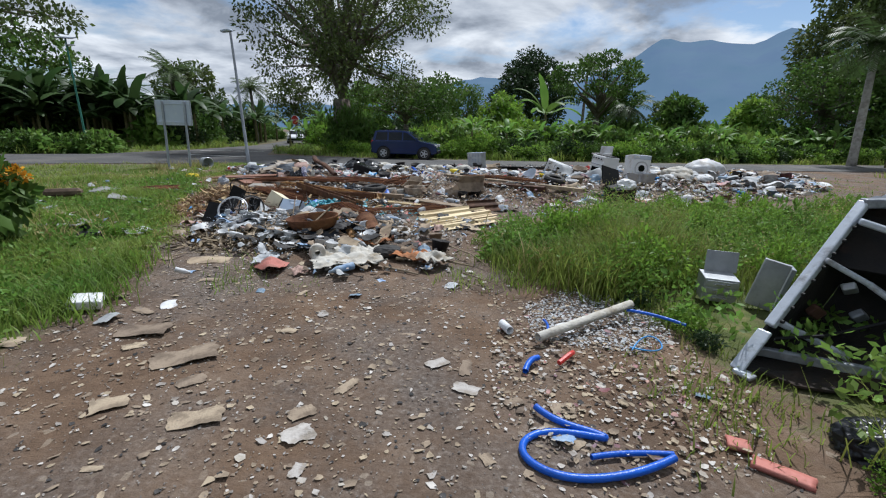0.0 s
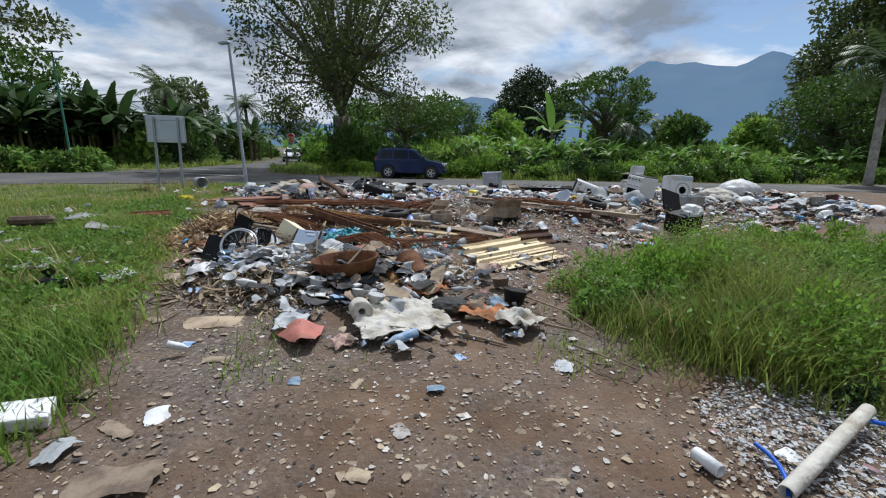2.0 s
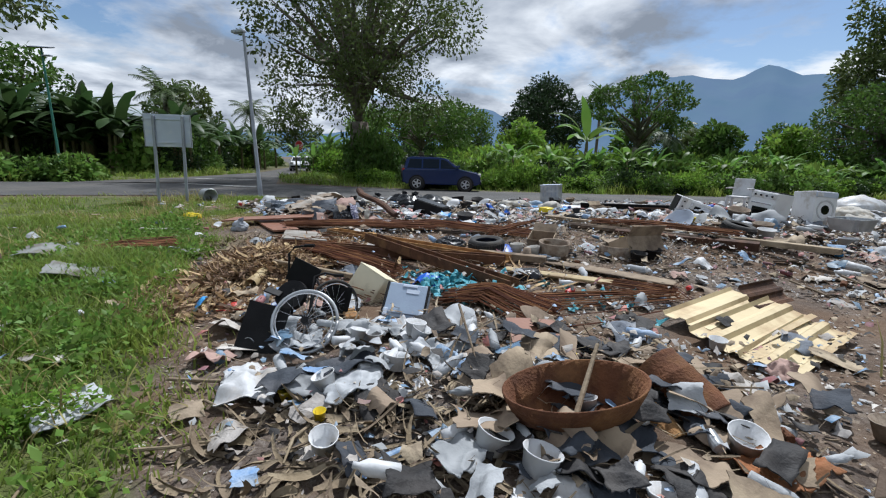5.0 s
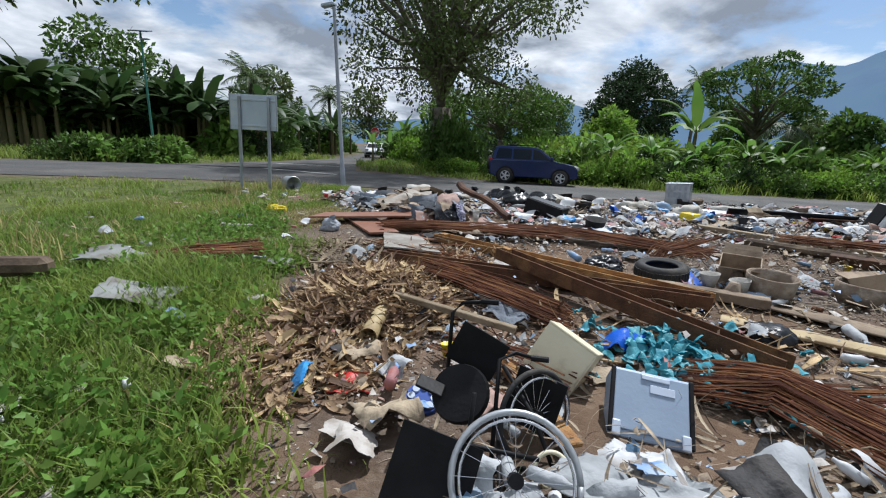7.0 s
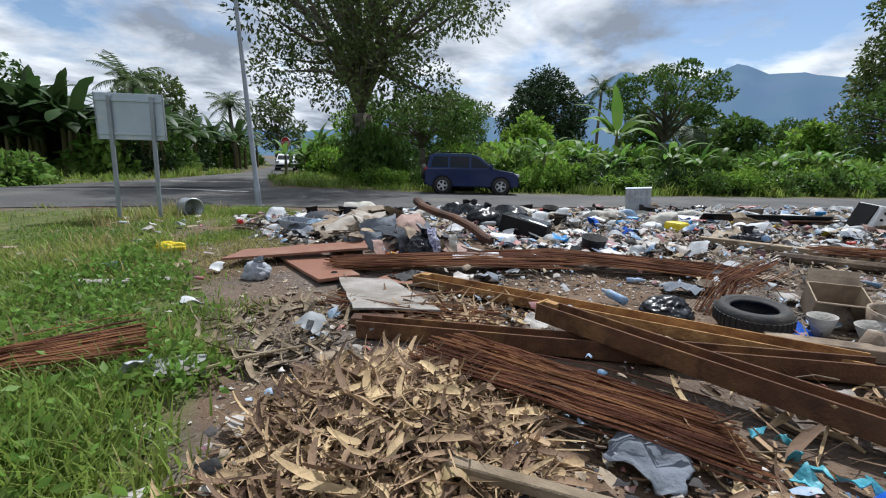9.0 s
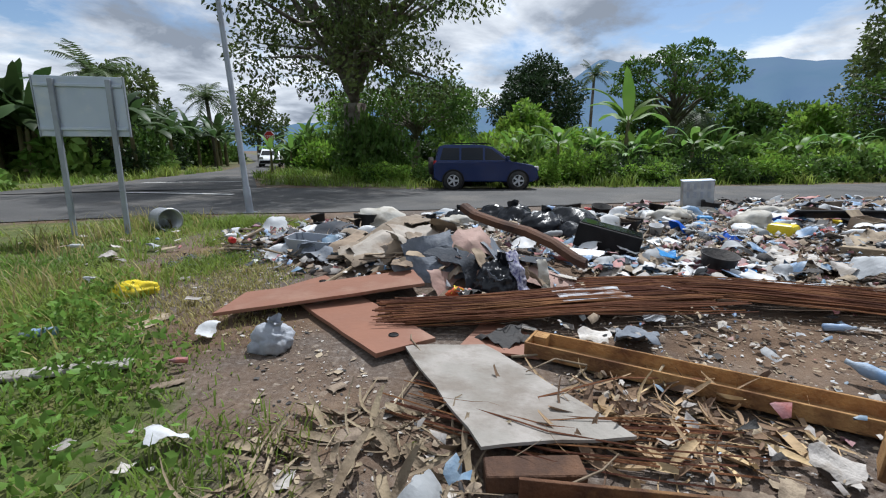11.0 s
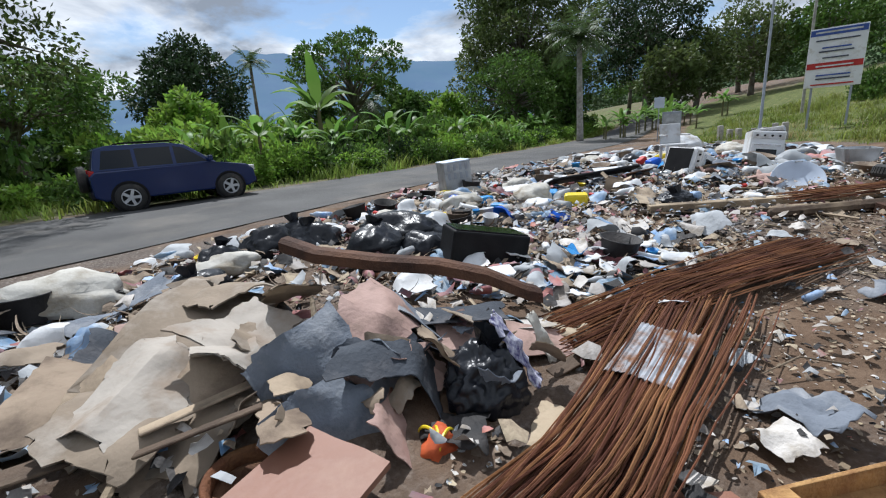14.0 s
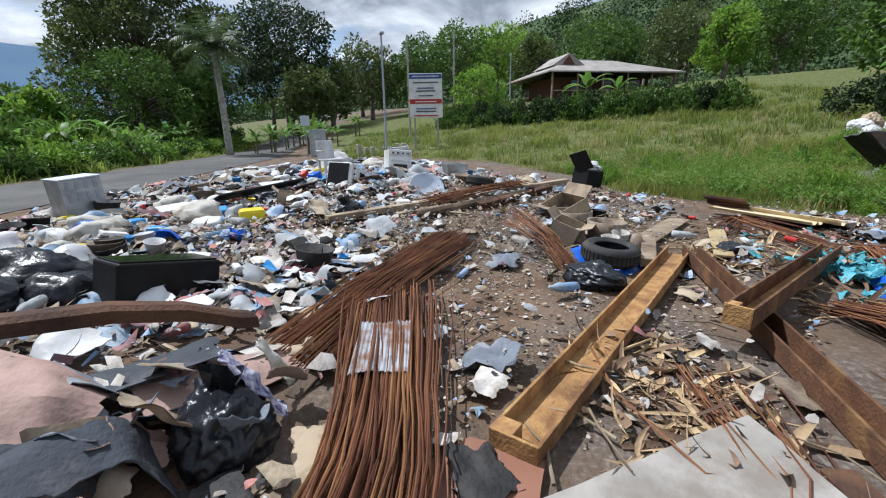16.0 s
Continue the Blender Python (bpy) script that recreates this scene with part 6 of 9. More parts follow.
trash_bag("grey_sack", -6.70, 13.22, 0.0, 0.15, 0.12, 0.18, M_BAGGREY, "small grey tied sack full of sand", 5, 0.34)
trash_bag("yellow_bag", -8.52, 14.62, 0.0, 0.2, 0.13, 0.15, M_YELLOW, "crumpled bright yellow plastic bag in the grass", 6, 0.3, False)
draped("patterned_scarf", -4.55, 14.28, 0.28, 0.16, 0.5, material("indigo_print", (0.05, 0.045, 0.16), (0.55, 0.55, 0.62), 26, 0.9, bump=0.3), "indigo cloth with white print hanging over a bag", 8, 0.06, 6, 30, 55, 0, fold=-0.3, cat="cloth", n=10)
draped("white_rag", -4.28, 14.30, 0.24, 0.12, 0.36, M_CLOTHW, "narrow white rag hanging off the heap", 9, 0.05, 6, 10, 60, 0, cat="cloth", n=8)


def curved_beam():
    bm = bmesh.new()
    path = [Vector(p) for p in ((-4.86, 16.3, 0.64), (-4.74, 16.02, 0.56), (-4.47, 15.6, 0.50), (-4.2, 15.25, 0.46), (-3.95, 14.98, 0.36), (-3.75, 14.78, 0.22), (-3.66, 14.72, 0.18))]
    prev = None
    for i, p in enumerate(path):
        d = (path[min(i + 1, len(path) - 1)] - path[max(i - 1, 0)]).normalized()
        s = Vector((-d.y, d.x, 0)).normalized()
        up = Vector((0, 0, 1))
        ring = [bm.verts.new(p + s * a + up * b) for a, b in ((-0.085, 0), (-0.08, 0.075), (-0.04, 0.1), (0.04, 0.1), (0.08, 0.075), (0.085, 0))]
        if prev:
            for k in range(6):
                bm.faces.new((prev[k], prev[(k + 1) % 6], ring[(k + 1) % 6], ring[k]))
        else:
            bm.faces.new(ring[::-1])
        prev = ring
    bm.faces.new(prev)
    bmesh.ops.recalc_face_normals(bm, faces=bm.faces)
    solo("curved_steel_bar", bm, M_RUST_DARK, "long curved bar of dark red-brown rusty steel", "steel bar", smooth=False)


curved_beam()


def basin(name, x, y, z, sx, sy, h, mat, label, rz=0, rx=0, ry=0, cat="basin"):
    bm = bmesh.new()
    g = bmesh.ops.create_cube(bm, size=1.0, matrix=pose(0, 0, h / 2) @ Matrix.Diagonal((sx, sy, h, 1)))
    for v in bm.verts:
        if v.co.z < h / 2:
            v.co.x *= 0.82
            v.co.y *= 0.82
    bmesh.ops.bevel(bm, geom=[e for e in bm.edges if abs(e.verts[0].co.z - e.verts[1].co.z) > h / 2], offset=0.06, segments=3, affect="EDGES")
    top = max(bm.faces, key=lambda f: f.calc_center_median().z)
    r = bmesh.ops.inset_region(bm, faces=[top], thickness=0.025)
    ex = bmesh.ops.extrude_face_region(bm, geom=[top])
    vs = [v for v in ex["geom"] if isinstance(v, bmesh.types.BMVert)]
    bmesh.ops.translate(bm, verts=vs, vec=(0, 0, -h * 0.85))
    for v in vs:
        v.co.x *= 0.86
        v.co.y *= 0.86
    bmesh.ops.delete(bm, geom=[top], context="FACES_ONLY")
    return solo(name, bm, mat, label, cat, pose(x, y, z, rx, ry, rz))


basin("plastic_crate", -7.0, 16.15, 0.02, 0.72, 0.46, 0.28, M_POST, "grey plastic tub filled with rubbish", -12, 2, 4)
basin("sink", 5.9, 13.5, 0.35, 0.7, 0.6, 0.25, M_GALV, "metal sink unit lying on the pile", 20, 0, 0)
for k, (x, y, w) in enumerate([(-7.75, 17.35, .9), (-7.45, 16.75, .6), (-6.95, 17.3, .9), (-6.5, 16.8, .6), (-6.25, 17.6, .8), (-5.8, 17.0, .6), (-7.2, 17.9, .6), (-6.6, 18.1, .6), (-5.7, 17.9, .7), (-7.05, 16.75, .5), (-6.1, 16.5, .5), (-5.3, 17.3, .5)]):
    draped(("felt_sheet", "lino_sheet", "dark_sheet")[k % 3], x, y, 0.16 + 0.03 * (k % 4), w, w * 0.62, (M_FELT, M_LINOPINK, M_FELTDK, M_LINOTAN)[k % 4], ("blue-grey felt sheet", "torn pinkish floor covering", "dark felt sheet", "torn tan floor covering")[k % 4] + " dumped on the pile", 60 + k, 0.13, 3.5, R.uniform(0, 360), R.uniform(-14, 14), R.uniform(-14, 14), droop=0.2, n=18, group="dumped sheets")


def metal_cabinet():
    t = thing("metal_cabinet", "galvanised steel cabinet with embossed slots standing in rubbish", "cabinet", pose(1.24, 20.22, 0.02, 0, -4, -26) @ Matrix.Scale(0.9, 4))
    part("body", box(bmesh.new(), 0.72, 0.62, 0.84, pose(0, 0, 0), 0.015), M_GALV, t)
    for i in range(4):
        for j in range(2):
            part("slot", box(bmesh.new(), 0.07, 0.012, 0.16, pose(-0.24 + 0.16 * i, -0.314, 0.42 + 0.22 * j), 0.004), M_POST, t)
    part("top_lid", box(bmesh.new(), 0.75, 0.65, 0.03, pose(0, 0, 0.842), 0.008), M_SIGNBACK, t)


metal_cabinet()


def appliance_oven(x, y, z, rz, rx, ry):
    t = thing("oven", "white enamel oven with dark glass door tipped on the pile", "oven", pose(x, y, z, rx, ry, rz))
    part("body", box(bmesh.new(), 0.6, 0.6, 0.85, pose(0, 0, 0), 0.02), M_ENAMEL, t)
    d = part("door", box(bmesh.new(), 0.54, 0.03, 0.5, pose(0, -0.312, 0.1), 0.01), M_ENAMEL, t)
    part("glass", box(bmesh.new(), 0.36, 0.012, 0.26, pose(0, -0.332, 0.22), 0.004), M_CARGLASS, d)
    part("handle", tube(bmesh.new(), [(-0.22, -0.33, 0.56), (-0.22, -0.365, 0.57), (0.22, -0.365, 0.57), (0.22, -0.33, 0.56)], 0.01, 6), M_CHROME, d)
    part("control_panel", box(bmesh.new(), 0.56, 0.02, 0.13, pose(0, -0.305, 0.69), 0.006), M_WHITEP, t)
    for k in range(4):
        bm = bmesh.new()
        cyl(bm, 0.022, 0.018, 0.03, pose(-0.2 + 0.13 * k, -0.315, 0.755, 90, 0, 0), 12)
        part("knob", bm, M_BLACK, t)
    part("hob", box(bmesh.new(), 0.56, 0.5, 0.02, pose(0, 0.02, 0.852), 0.005), M_BLACK, t)


appliance_oven(5.15, 15.0, 0.16, -68, -6, 6)
appliance_oven(4.3, 15.9, 0.26, -20, 8, -70)


def washing_machine(x, y, z, rz, rx, ry):
    t = thing("washing_machine", "white washing machine with round door opening among rubbish", "washing machine", pose(x, y, z, rx, ry, rz))
    part("body", box(bmesh.new(), 0.6, 0.58, 0.85, pose(0, 0, 0), 0.02), M_ENAMEL, t)
    bm = bmesh.new()
    lathe(bm, [(0.15, -0.04), (0.2, 0.01), (0.23, 0.015), (0.24, -0.02)], pose(0, -0.29, 0.42, 90, 0, 0), 28)
    part("door_ring", bm, M_WHITEP, t)
    bm = bmesh.new()
    lathe(bm, [(0, 0.0), (0.10, 0.0), (0.155, -0.025)], pose(0, -0.295, 0.42, 90, 0, 0), 28)
    part("door_glass", bm, M_CARGLASS, t)
    part("control_panel", box(bmesh.new(), 0.58, 0.02, 0.12, pose(0, -0.295, 0.71), 0.006), M_SIGNBACK, t)
    part("drawer", box(bmesh.new(), 0.16, 0.025, 0.09, pose(-0.19, -0.3, 0.725), 0.006), M_WHITEP, t)


washing_machine(6.3, 15.0, 0.20, 8, -6, 4)
trash_bag("white_big_bag", 10.07, 18.0, 0.1, 0.75, 0.55, 0.75, M_WHITEP, "bulging white bulk bag on the rubbish", 71, 0.1, False)
trash_bag("white_big_bag", 8.2, 16.2, 0.25, 0.5, 0.4, 0.4, M_CLOTHW, "sagging dirty white bulk bag", 72, 0.2, False)


def armchair():
    t = thing("armchair", "dirty white plastic armchair on the pile", "chair", pose(5.7, 16.9, 0.36, 0, 0, -50))
    part("seat", box(bmesh.new(), 0.5, 0.48, 0.05, pose(0, 0, 0.38), 0.02), M_WHITEP, t)
    part("backrest", box(bmesh.new(), 0.5, 0.05, 0.5, pose(0, 0.22, 0.42, -12, 0, 0), 0.02), M_WHITEP, t)
    for sx in (-1, 1):
        for sy in (-1, 1):
            part("leg", box(bmesh.new(), 0.06, 0.06, 0.4, pose(sx * 0.22, sy * 0.2, 0), 0.01), M_WHITEP, t)
        part("armrest", box(bmesh.new(), 0.06, 0.46, 0.04, pose(sx * 0.26, 0, 0.62), 0.015), M_WHITEP, t)


armchair()


def dish(x, y, z, rx, rz):
    t = thing("satellite_dish", "pale grey satellite dish lying on the rubbish", "satellite dish", pose(x, y, z, rx, 0, rz))
    bm = bmesh.new()
    lathe(bm, [(0.0, -0.06), (0.16, -0.045), (0.28, -0.012), (0.36, 0.03), (0.365, 0.03), (0.29, -0.025), (0.16, -0.06), (0, -0.075)], seg=28)
    part("reflector", bm, M_SIGNBACK, t, smooth=True)
    part("arm", tube(bmesh.new(), [(0, 0.34, 0.02), (0, 0.15, 0.3)], 0.012, 6), M_GALV, t)


dish(2.6, 14.0, 0.34, 50, -70)


def tyre(x, y, z, r, label, rx=0, ry=0):
    t = thing("tyre", label, "tyre", pose(x, y, z, rx, ry, 0), "tyres")
    bm = bmesh.new()
    lathe(bm, [(r * 0.62, 0.02), (r * 0.6, 0.05), (r * 0.7, 0.0), (r * 0.9, 0.005), (r, 0.05), (r, 0.15), (r * 0.9, 0.195), (r * 0.7, 0.2), (r * 0.6, 0.15), (r * 0.62, 0.18), (r * 0.78, 0.17), (r * 0.9, 0.1), (r * 0.78, 0.03), (r * 0.62, 0.02)], seg=40)
    part("casing", bm, M_RUBBER, t, smooth=True)
    for k in range(40):
        part("tread_block", TREAD, None, t, m=pose(0, 0, 0.1, 0, 0, k * 9) @ pose(r, 0, 0))


TREAD = bm_mesh("tread_block", box(bmesh.new(), 0.016, 0.034, 0.1, pose(0, 0, 0), 0, False), M_RUBBER)
tyre(-1.75, 11.66, 0.06, 0.30, "worn black car tyre lying flat on blue film", 4, -3)
tyre(3.2, 12.9, 0.3, 0.3, "old black tyre buried in rubbish", 10, 8)
draped("blue_film", -1.7, 11.6, 0.05, 0.8, 0.7, M_BLUE, "crumpled bright blue plastic film under a tyre", 3, 0.10, 5, 20, cat="plastic film")
draped("blue_film", -0.95, 16.2, 0.14, 0.35, 0.3, M_BLUE, "crumpled blue plastic bag", 4, 0.16, 6, 10, cat="plastic film", n=12)
draped("blue_film", -2.66, 9.48, 0.08, 0.42, 0.32, M_BLUE, "crumpled bright blue plastic bag on teal film", 5, 0.2, 6, -20, cat="plastic film")
for k in range(150):
    x, y = -2.32 + R.gauss(0, .28), 9.30 + R.gauss(0, .30)
    draped("teal_film", x, y, 0.06 + R.random() * 0.08, R.uniform(.06, .14), R.uniform(.05, .11), M_TEAL, "crumpled teal plastic film scrap", 30 + k, 0.05, 9, R.uniform(0, 360), cat="plastic film", n=8, group="teal films")
for k in range(34):
    x, y = -1.1 + R.gauss(0, .7), 9.1 + R.gauss(0, .45)
    draped("teal_film", x, y, 0.04, R.uniform(.06, .13), R.uniform(.05, .1), M_TEAL, "crumpled teal plastic film scrap", 60 + k, 0.04, 9, R.uniform(0, 360), cat="plastic film", n=8, group="teal films")


def jug(x, y, z, s, mat, label, rx=0, rz=0, ry=0):
    t = thing("jerrycan", label, "jerrycan", pose(x, y, z, rx, ry, rz), "jerrycans")
    part("body", box(bmesh.new(), 0.3 * s, 0.24 * s, 0.38 * s, pose(0, 0, 0), 0.05 * s), mat, t, smooth=False)
    part("handle", tube(bmesh.new(), [(-0.1 * s, 0, 0.37 * s), (-0.09 * s, 0, 0.43 * s), (0.06 * s, 0, 0.43 * s), (0.07 * s, 0, 0.37 * s)], 0.018 * s, 6), mat, t)
    bm = bmesh.new()
    cyl(bm, 0.03 * s, 0.03 * s, 0.05 * s, pose(0.11 * s, 0, 0.37 * s), 12)
    part("cap", bm, M_RED, t)


jug(0.2, 16.75, 0.22, 1.0, M_YELLOW, "bright yellow plastic jerrycan lying on rubbish", 90, 30)
jug(0.9, 20.3, 0.03, 0.8, M_YELLOW, "yellow plastic jerrycan beside a steel cabinet", 80, -30)
jug(7.0, 17.8, 0.3, 0.9, M_YELLOW, "yellow plastic jerrycan on the far pile", 80, 10)
jug(0.2, 18.6, 0.1, 0.7, M_SKYBLUE, "blue plastic container among rubbish", 90, 70)
jug(-0.3, 17.9, 0.1, 0.7, M_SKYBLUE, "blue plastic container among rubbish", 90, 20)
jug(0.9, 17.4, 0.15, 0.6, M_SKYBLUE, "blue plastic container among rubbish", 75, 120)
jug(4.9, 17.2, 0.35, 0.8, M_BLUE, "blue plastic container on the pile", 75, 60)
jug(5.3, 17.6, 0.35, 0.6, M_RED, "red plastic container on the pile", 60, 60)


def tv_case():
    t = thing("black_appliance", "black plastic appliance casing tipped over in rubbish", "appliance", pose(-2.92, 15.92, 0.10, 0, 12, -28))
    part("casing", box(bmesh.new(), 0.85, 0.42, 0.34, pose(0, 0, 0), 0.02), M_BLACK, t)
    part("face_plate", box(bmesh.new(), 0.8, 0.37, 0.012, pose(0, 0, 0.342), 0.003), M_CARGLASS, t)


tv_case()


def frame_thing(x, y, z, w, l, mat, label, rz, rx=0, bar=0.05):
    t = thing("window_frame", label, "frame", pose(x, y, z, rx, 0, rz))
    for s in (-1, 1):
        part("rail", box(bmesh.new(), w, bar, 0.04, pose(0, s * (l / 2 - bar / 2), 0), 0.006), mat, t)
        part("stile", box(bmesh.new(), bar, l - 2 * bar, 0.04, pose(s * (w / 2 - bar / 2), 0, 0), 0.006), mat, t)


def slab(x, y, z, w, l, h, rz, rx, mat, label):
    """A rigid slab with softened edges and a chipped outline."""
    bm = bmesh.new()
    box(bm, w, l, h, Matrix(), min(0.012, h * 0.3))
    for v in bm.verts:
        v.co += Vector((0.015, 0.015, 0.004)) * noise.noise(v.co * 9 + Vector((x, y, 0)))
    solo("foam_slab", bm, mat, label, "slab", pose(x, y, z, rx, 0, rz), "foam slabs")


for x, y, z, w, l, rz, rx in ((1.6, 18.6, .15, 1.0, .4, -20, 8), (2.6, 19.2, .15, .7, .3, 15, -10), (-0.6, 18.2, .15, .5, .3, 50, 14), (3.6, 17.6, .3, .6, .4, -40, 18), (-1.9, 16.2, .12, .5, .25, 20, 10), (-3.4, 15.4, .16, .45, .2, -30, 12)):
    slab(x, y, z, w, l, 0.05, rz, rx, M_ENAMEL, "white polystyrene slab lying on the rubbish")
for k, (x, y, w) in enumerate([(-1.2, 16.9, .4), (4.6, 17.4, .6), (0.5, 19.3, .5), (-0.2, 19.0, .45), (3.9, 16.6, .35), (-2.2, 17.6, .3), (1.2, 17.9, .3), (-2.5, 15.1, .25)]):
    draped("blue_film", x, y, 0.18 + ground_z(x, y), w, w * 0.7, (M_BLUE, M_SKYBLUE, M_LIT_BLUE)[k % 3], "crumpled blue plastic bag on the rubbish", 110 + k, 0.12, 6, R.uniform(0, 360), R.uniform(-15, 15), 0, 0.4, cat="plastic film", n=12, group="blue bags")
for k in range(46):
    x, y = -2.6 + R.gauss(0, .8), 15.0 + R.gauss(0, .45)
    draped("paper_sheet", x, y, 0.06 + R.random() * 0.10, R.uniform(.16, .4), R.uniform(.12, .3), (M_LIT_WHITE, M_WHITEP, M_LIT_BLUE, M_LIT_TAN)[k % 4], ("crumpled off-white paper sheet", "white plastic wrapping", "pale blue paper sheet", "brown paper sheet")[k % 4] + " beside rusty rods", 400 + k, 0.05, 7, R.uniform(0, 360), R.uniform(-20, 20), R.uniform(-20, 20), cat="paper", n=9, group="paper sheets")
plank("hull_trim", (3.9, 17.1, 0.35), (1.6, 17.9, 0.28), 0.35, 0.06, M_BLACK, "long black bumper-like trim lying on the rubbish", "car part", 25, 0.02)
frame_thing(-1.68, 14.75, 0.10, 0.62, 0.42, M_ENAMEL, "empty white plastic frame on paper scraps", 35, 12, 0.06)
plank("metal_strip", (-1.75, 14.35, 0.08), (-1.35, 14.1, 0.12), 0.09, 0.01, M_GALV, "short strip of bare metal", "metal strip")


def carton(x, y, z, sx, sy, sz, rz, rx, label):
    t = thing("cardboard_box", label, "cardboard box", pose(x, y, z, rx, 0, rz), "cardboard boxes")
    for s in (-1, 1):
        part("side", box(bmesh.new(), sx, 0.012, sz, pose(0, s * sy / 2, 0)), M_CARD, t)
        part("end", box(bmesh.new(), 0.012, sy - 0.02, sz, pose(s * sx / 2, 0, 0.001)), M_CARD, t)
        part("flap", box(bmesh.new(), sx * 0.96, 0.01, sy * 0.45, pose(0, s * (sy / 2 + 0.004), sz - 0.01, -s * 55, 0, 0)), M_CARD, t)
    part("bottom", box(bmesh.new(), sx - 0.02, sy - 0.02, 0.012, pose(0, 0, 0.004)), M_CARD, t)


carton(-0.75, 11.95, 0.06, 0.42, 0.34, 0.26, -25, 20, "torn open brown cardboard box beside a tyre")
carton(0.75, 11.55, 0.1, 0.7, 0.45, 0.26, 20, -25, "collapsed brown cardboard box against timber")
carton(1.7, 16.6, 0.2, 0.4, 0.3, 0.22, 20, 10, "small cardboard box on the pile")
# timbers
plank("timber_beam", (0.0, 15.3, 0.18), (3.55, 10.95, 0.30), 0.16, 0.09, M_WOOD, "long grey weathered timber beam lying over rubbish", "timber")
plank("timber_post", (0.2, 13.95, 0.16), (2.1, 12.0, 0.24), 0.13, 0.13, M_WOODDK, "round weathered fence post on the pile", "timber", bevel=0.04)
plank("timber_beam", (0.5, 14.3, 0.16), (1.6, 13.0, 0.20), 0.12, 0.05, M_WOOD, "weathered plank among rubbish", "timber")
plank("wooden_plank", (-0.85, 10.95, 0.05), (0.55, 9.85, 0.05), 0.30, 0.02, M_WOOD, "pale flat plank lying on bare soil", "plank", group="planks")
plank("wooden_plank", (-1.6, 10.35, 0.05), (-0.3, 9.75, 0.06), 0.2, 0.03, M_BAMBOO, "yellowish split plank beside steel beam", "plank", group="planks")
plank("wooden_plank", (-3.62, 8.95, 0.10), (-3.22, 8.02, 0.12), 0.12, 0.03, M_RUST_YEL, "orange-brown wooden plank near the wheelchair", "plank", group="planks")
plank("wooden_plank", (-4.55, 9.6, 0.22), (-3.5, 9.25, 0.16), 0.06, 0.05, M_STICK, "dry debarked branch on the leaf heap", "branch", group="planks")
plank("white_strip", (-8.6, 12.75, 0.02), (-7.55, 12.95, 0.03), 0.13, 0.03, M_CONCRETE, "long pale grey strip lying in the grass", "strip")
plank("dark_timber", (0.9, 13.0, 0.16), (2.7, 11.5, 0.22), 0.14, 0.14, M_RUST_DARK, "dark rusty bulk under the timber", "scrap metal", 10)
plank("rusty_trim", (7.0, 16.0, 0.45), (2.8, 16.9, 0.32), 0.25, 0.03, M_RUST_DARK, "long dark rusty metal trim on the pile", "scrap metal", 20)


def pot(x, y, z, r, h, mat, label, rx=0, ry=0, flare=1.15):
    bm = bmesh.new()
    lathe(bm, [(0, 0), (r, 0), (r * (1 + flare) / 2, h * 0.5), (r * flare, h), (r * flare * 0.93, h), (r * 0.95, h * 0.5), (r * 0.9, 0.03), (0, 0.03)], seg=24)
    return solo("pot", bm, mat, label, "pot", pose(x, y, z, rx, ry, 0), "pots", smooth=True)


pot(-0.68, 11.38, 0.02, 0.22, 0.27, M_BROWNPOT, "large brown stained pot", 4)
pot(0.42, 11.55, 0.02, 0.3, 0.22, M_BROWNPOT, "wide brown drum on bare soil", 0, 0, 1.0)
for k, (x, y) in enumerate([(-1.15, 11.15), (-1.0, 11.3), (-0.85, 11.75), (-1.25, 11.5), (-0.3, 11.9), (-0.6, 12.3)]):
    pot(x, y, 0.02 if k % 2 else 0.22, 0.05, 0.2, M_CONCRETE if k % 2 else M_BROWNPOT, "cone-shaped pot with stained rim", 180 if k % 2 == 0 else 0, R.uniform(-15, 15), 2.2)


# foot of the dump
def drum(x, y, z, r, l, rz, rx, mat, label):
    bm = bmesh.new()
    lathe(bm, [(r, 0), (r * 1.02, 0.01), (r, 0.03), (r, l * 0.33), (r * 1.03, l * 0.35), (r, l * 0.37), (r, l - 0.02), (r * 1.02, l), (r * 0.97, l), (r * 0.96, 0.02), (0, 0.02)], pose(0, 0, 0), 26)
    return solo("metal_drum", bm, mat, label, "drum", pose(x, y, z, rx, 0, rz), smooth=True)


drum(-1.02, 7.02, 0.24, 0.17, 0.45, 28, 112, M_RUST, "rusty open metal drum lying on its side")
drum(-1.28, 6.95, 0.2, 0.09, 0.5, 24, 112, M_RUST_YEL, "narrow rusty pipe leaning on the pile")


def wok():
    bm = bmesh.new()
    prof = [(0.0, 0), (0.28, 0.005), (0.40, 0.06), (0.46, 0.2), (0.47, 0.24), (0.455, 0.24), (0.38, 0.075), (0.27, 0.02), (0, 0.015)]
    lathe(bm, prof, Matrix.Diagonal((0.84, 0.46, 0.85, 1)), 32)
    solo("rusty_basin", bm, M_RUST, "rusty oval metal basin with torn rim", "basin", pose(-1.68, 6.48, 0.20, 8, -6, 6), smooth=True)


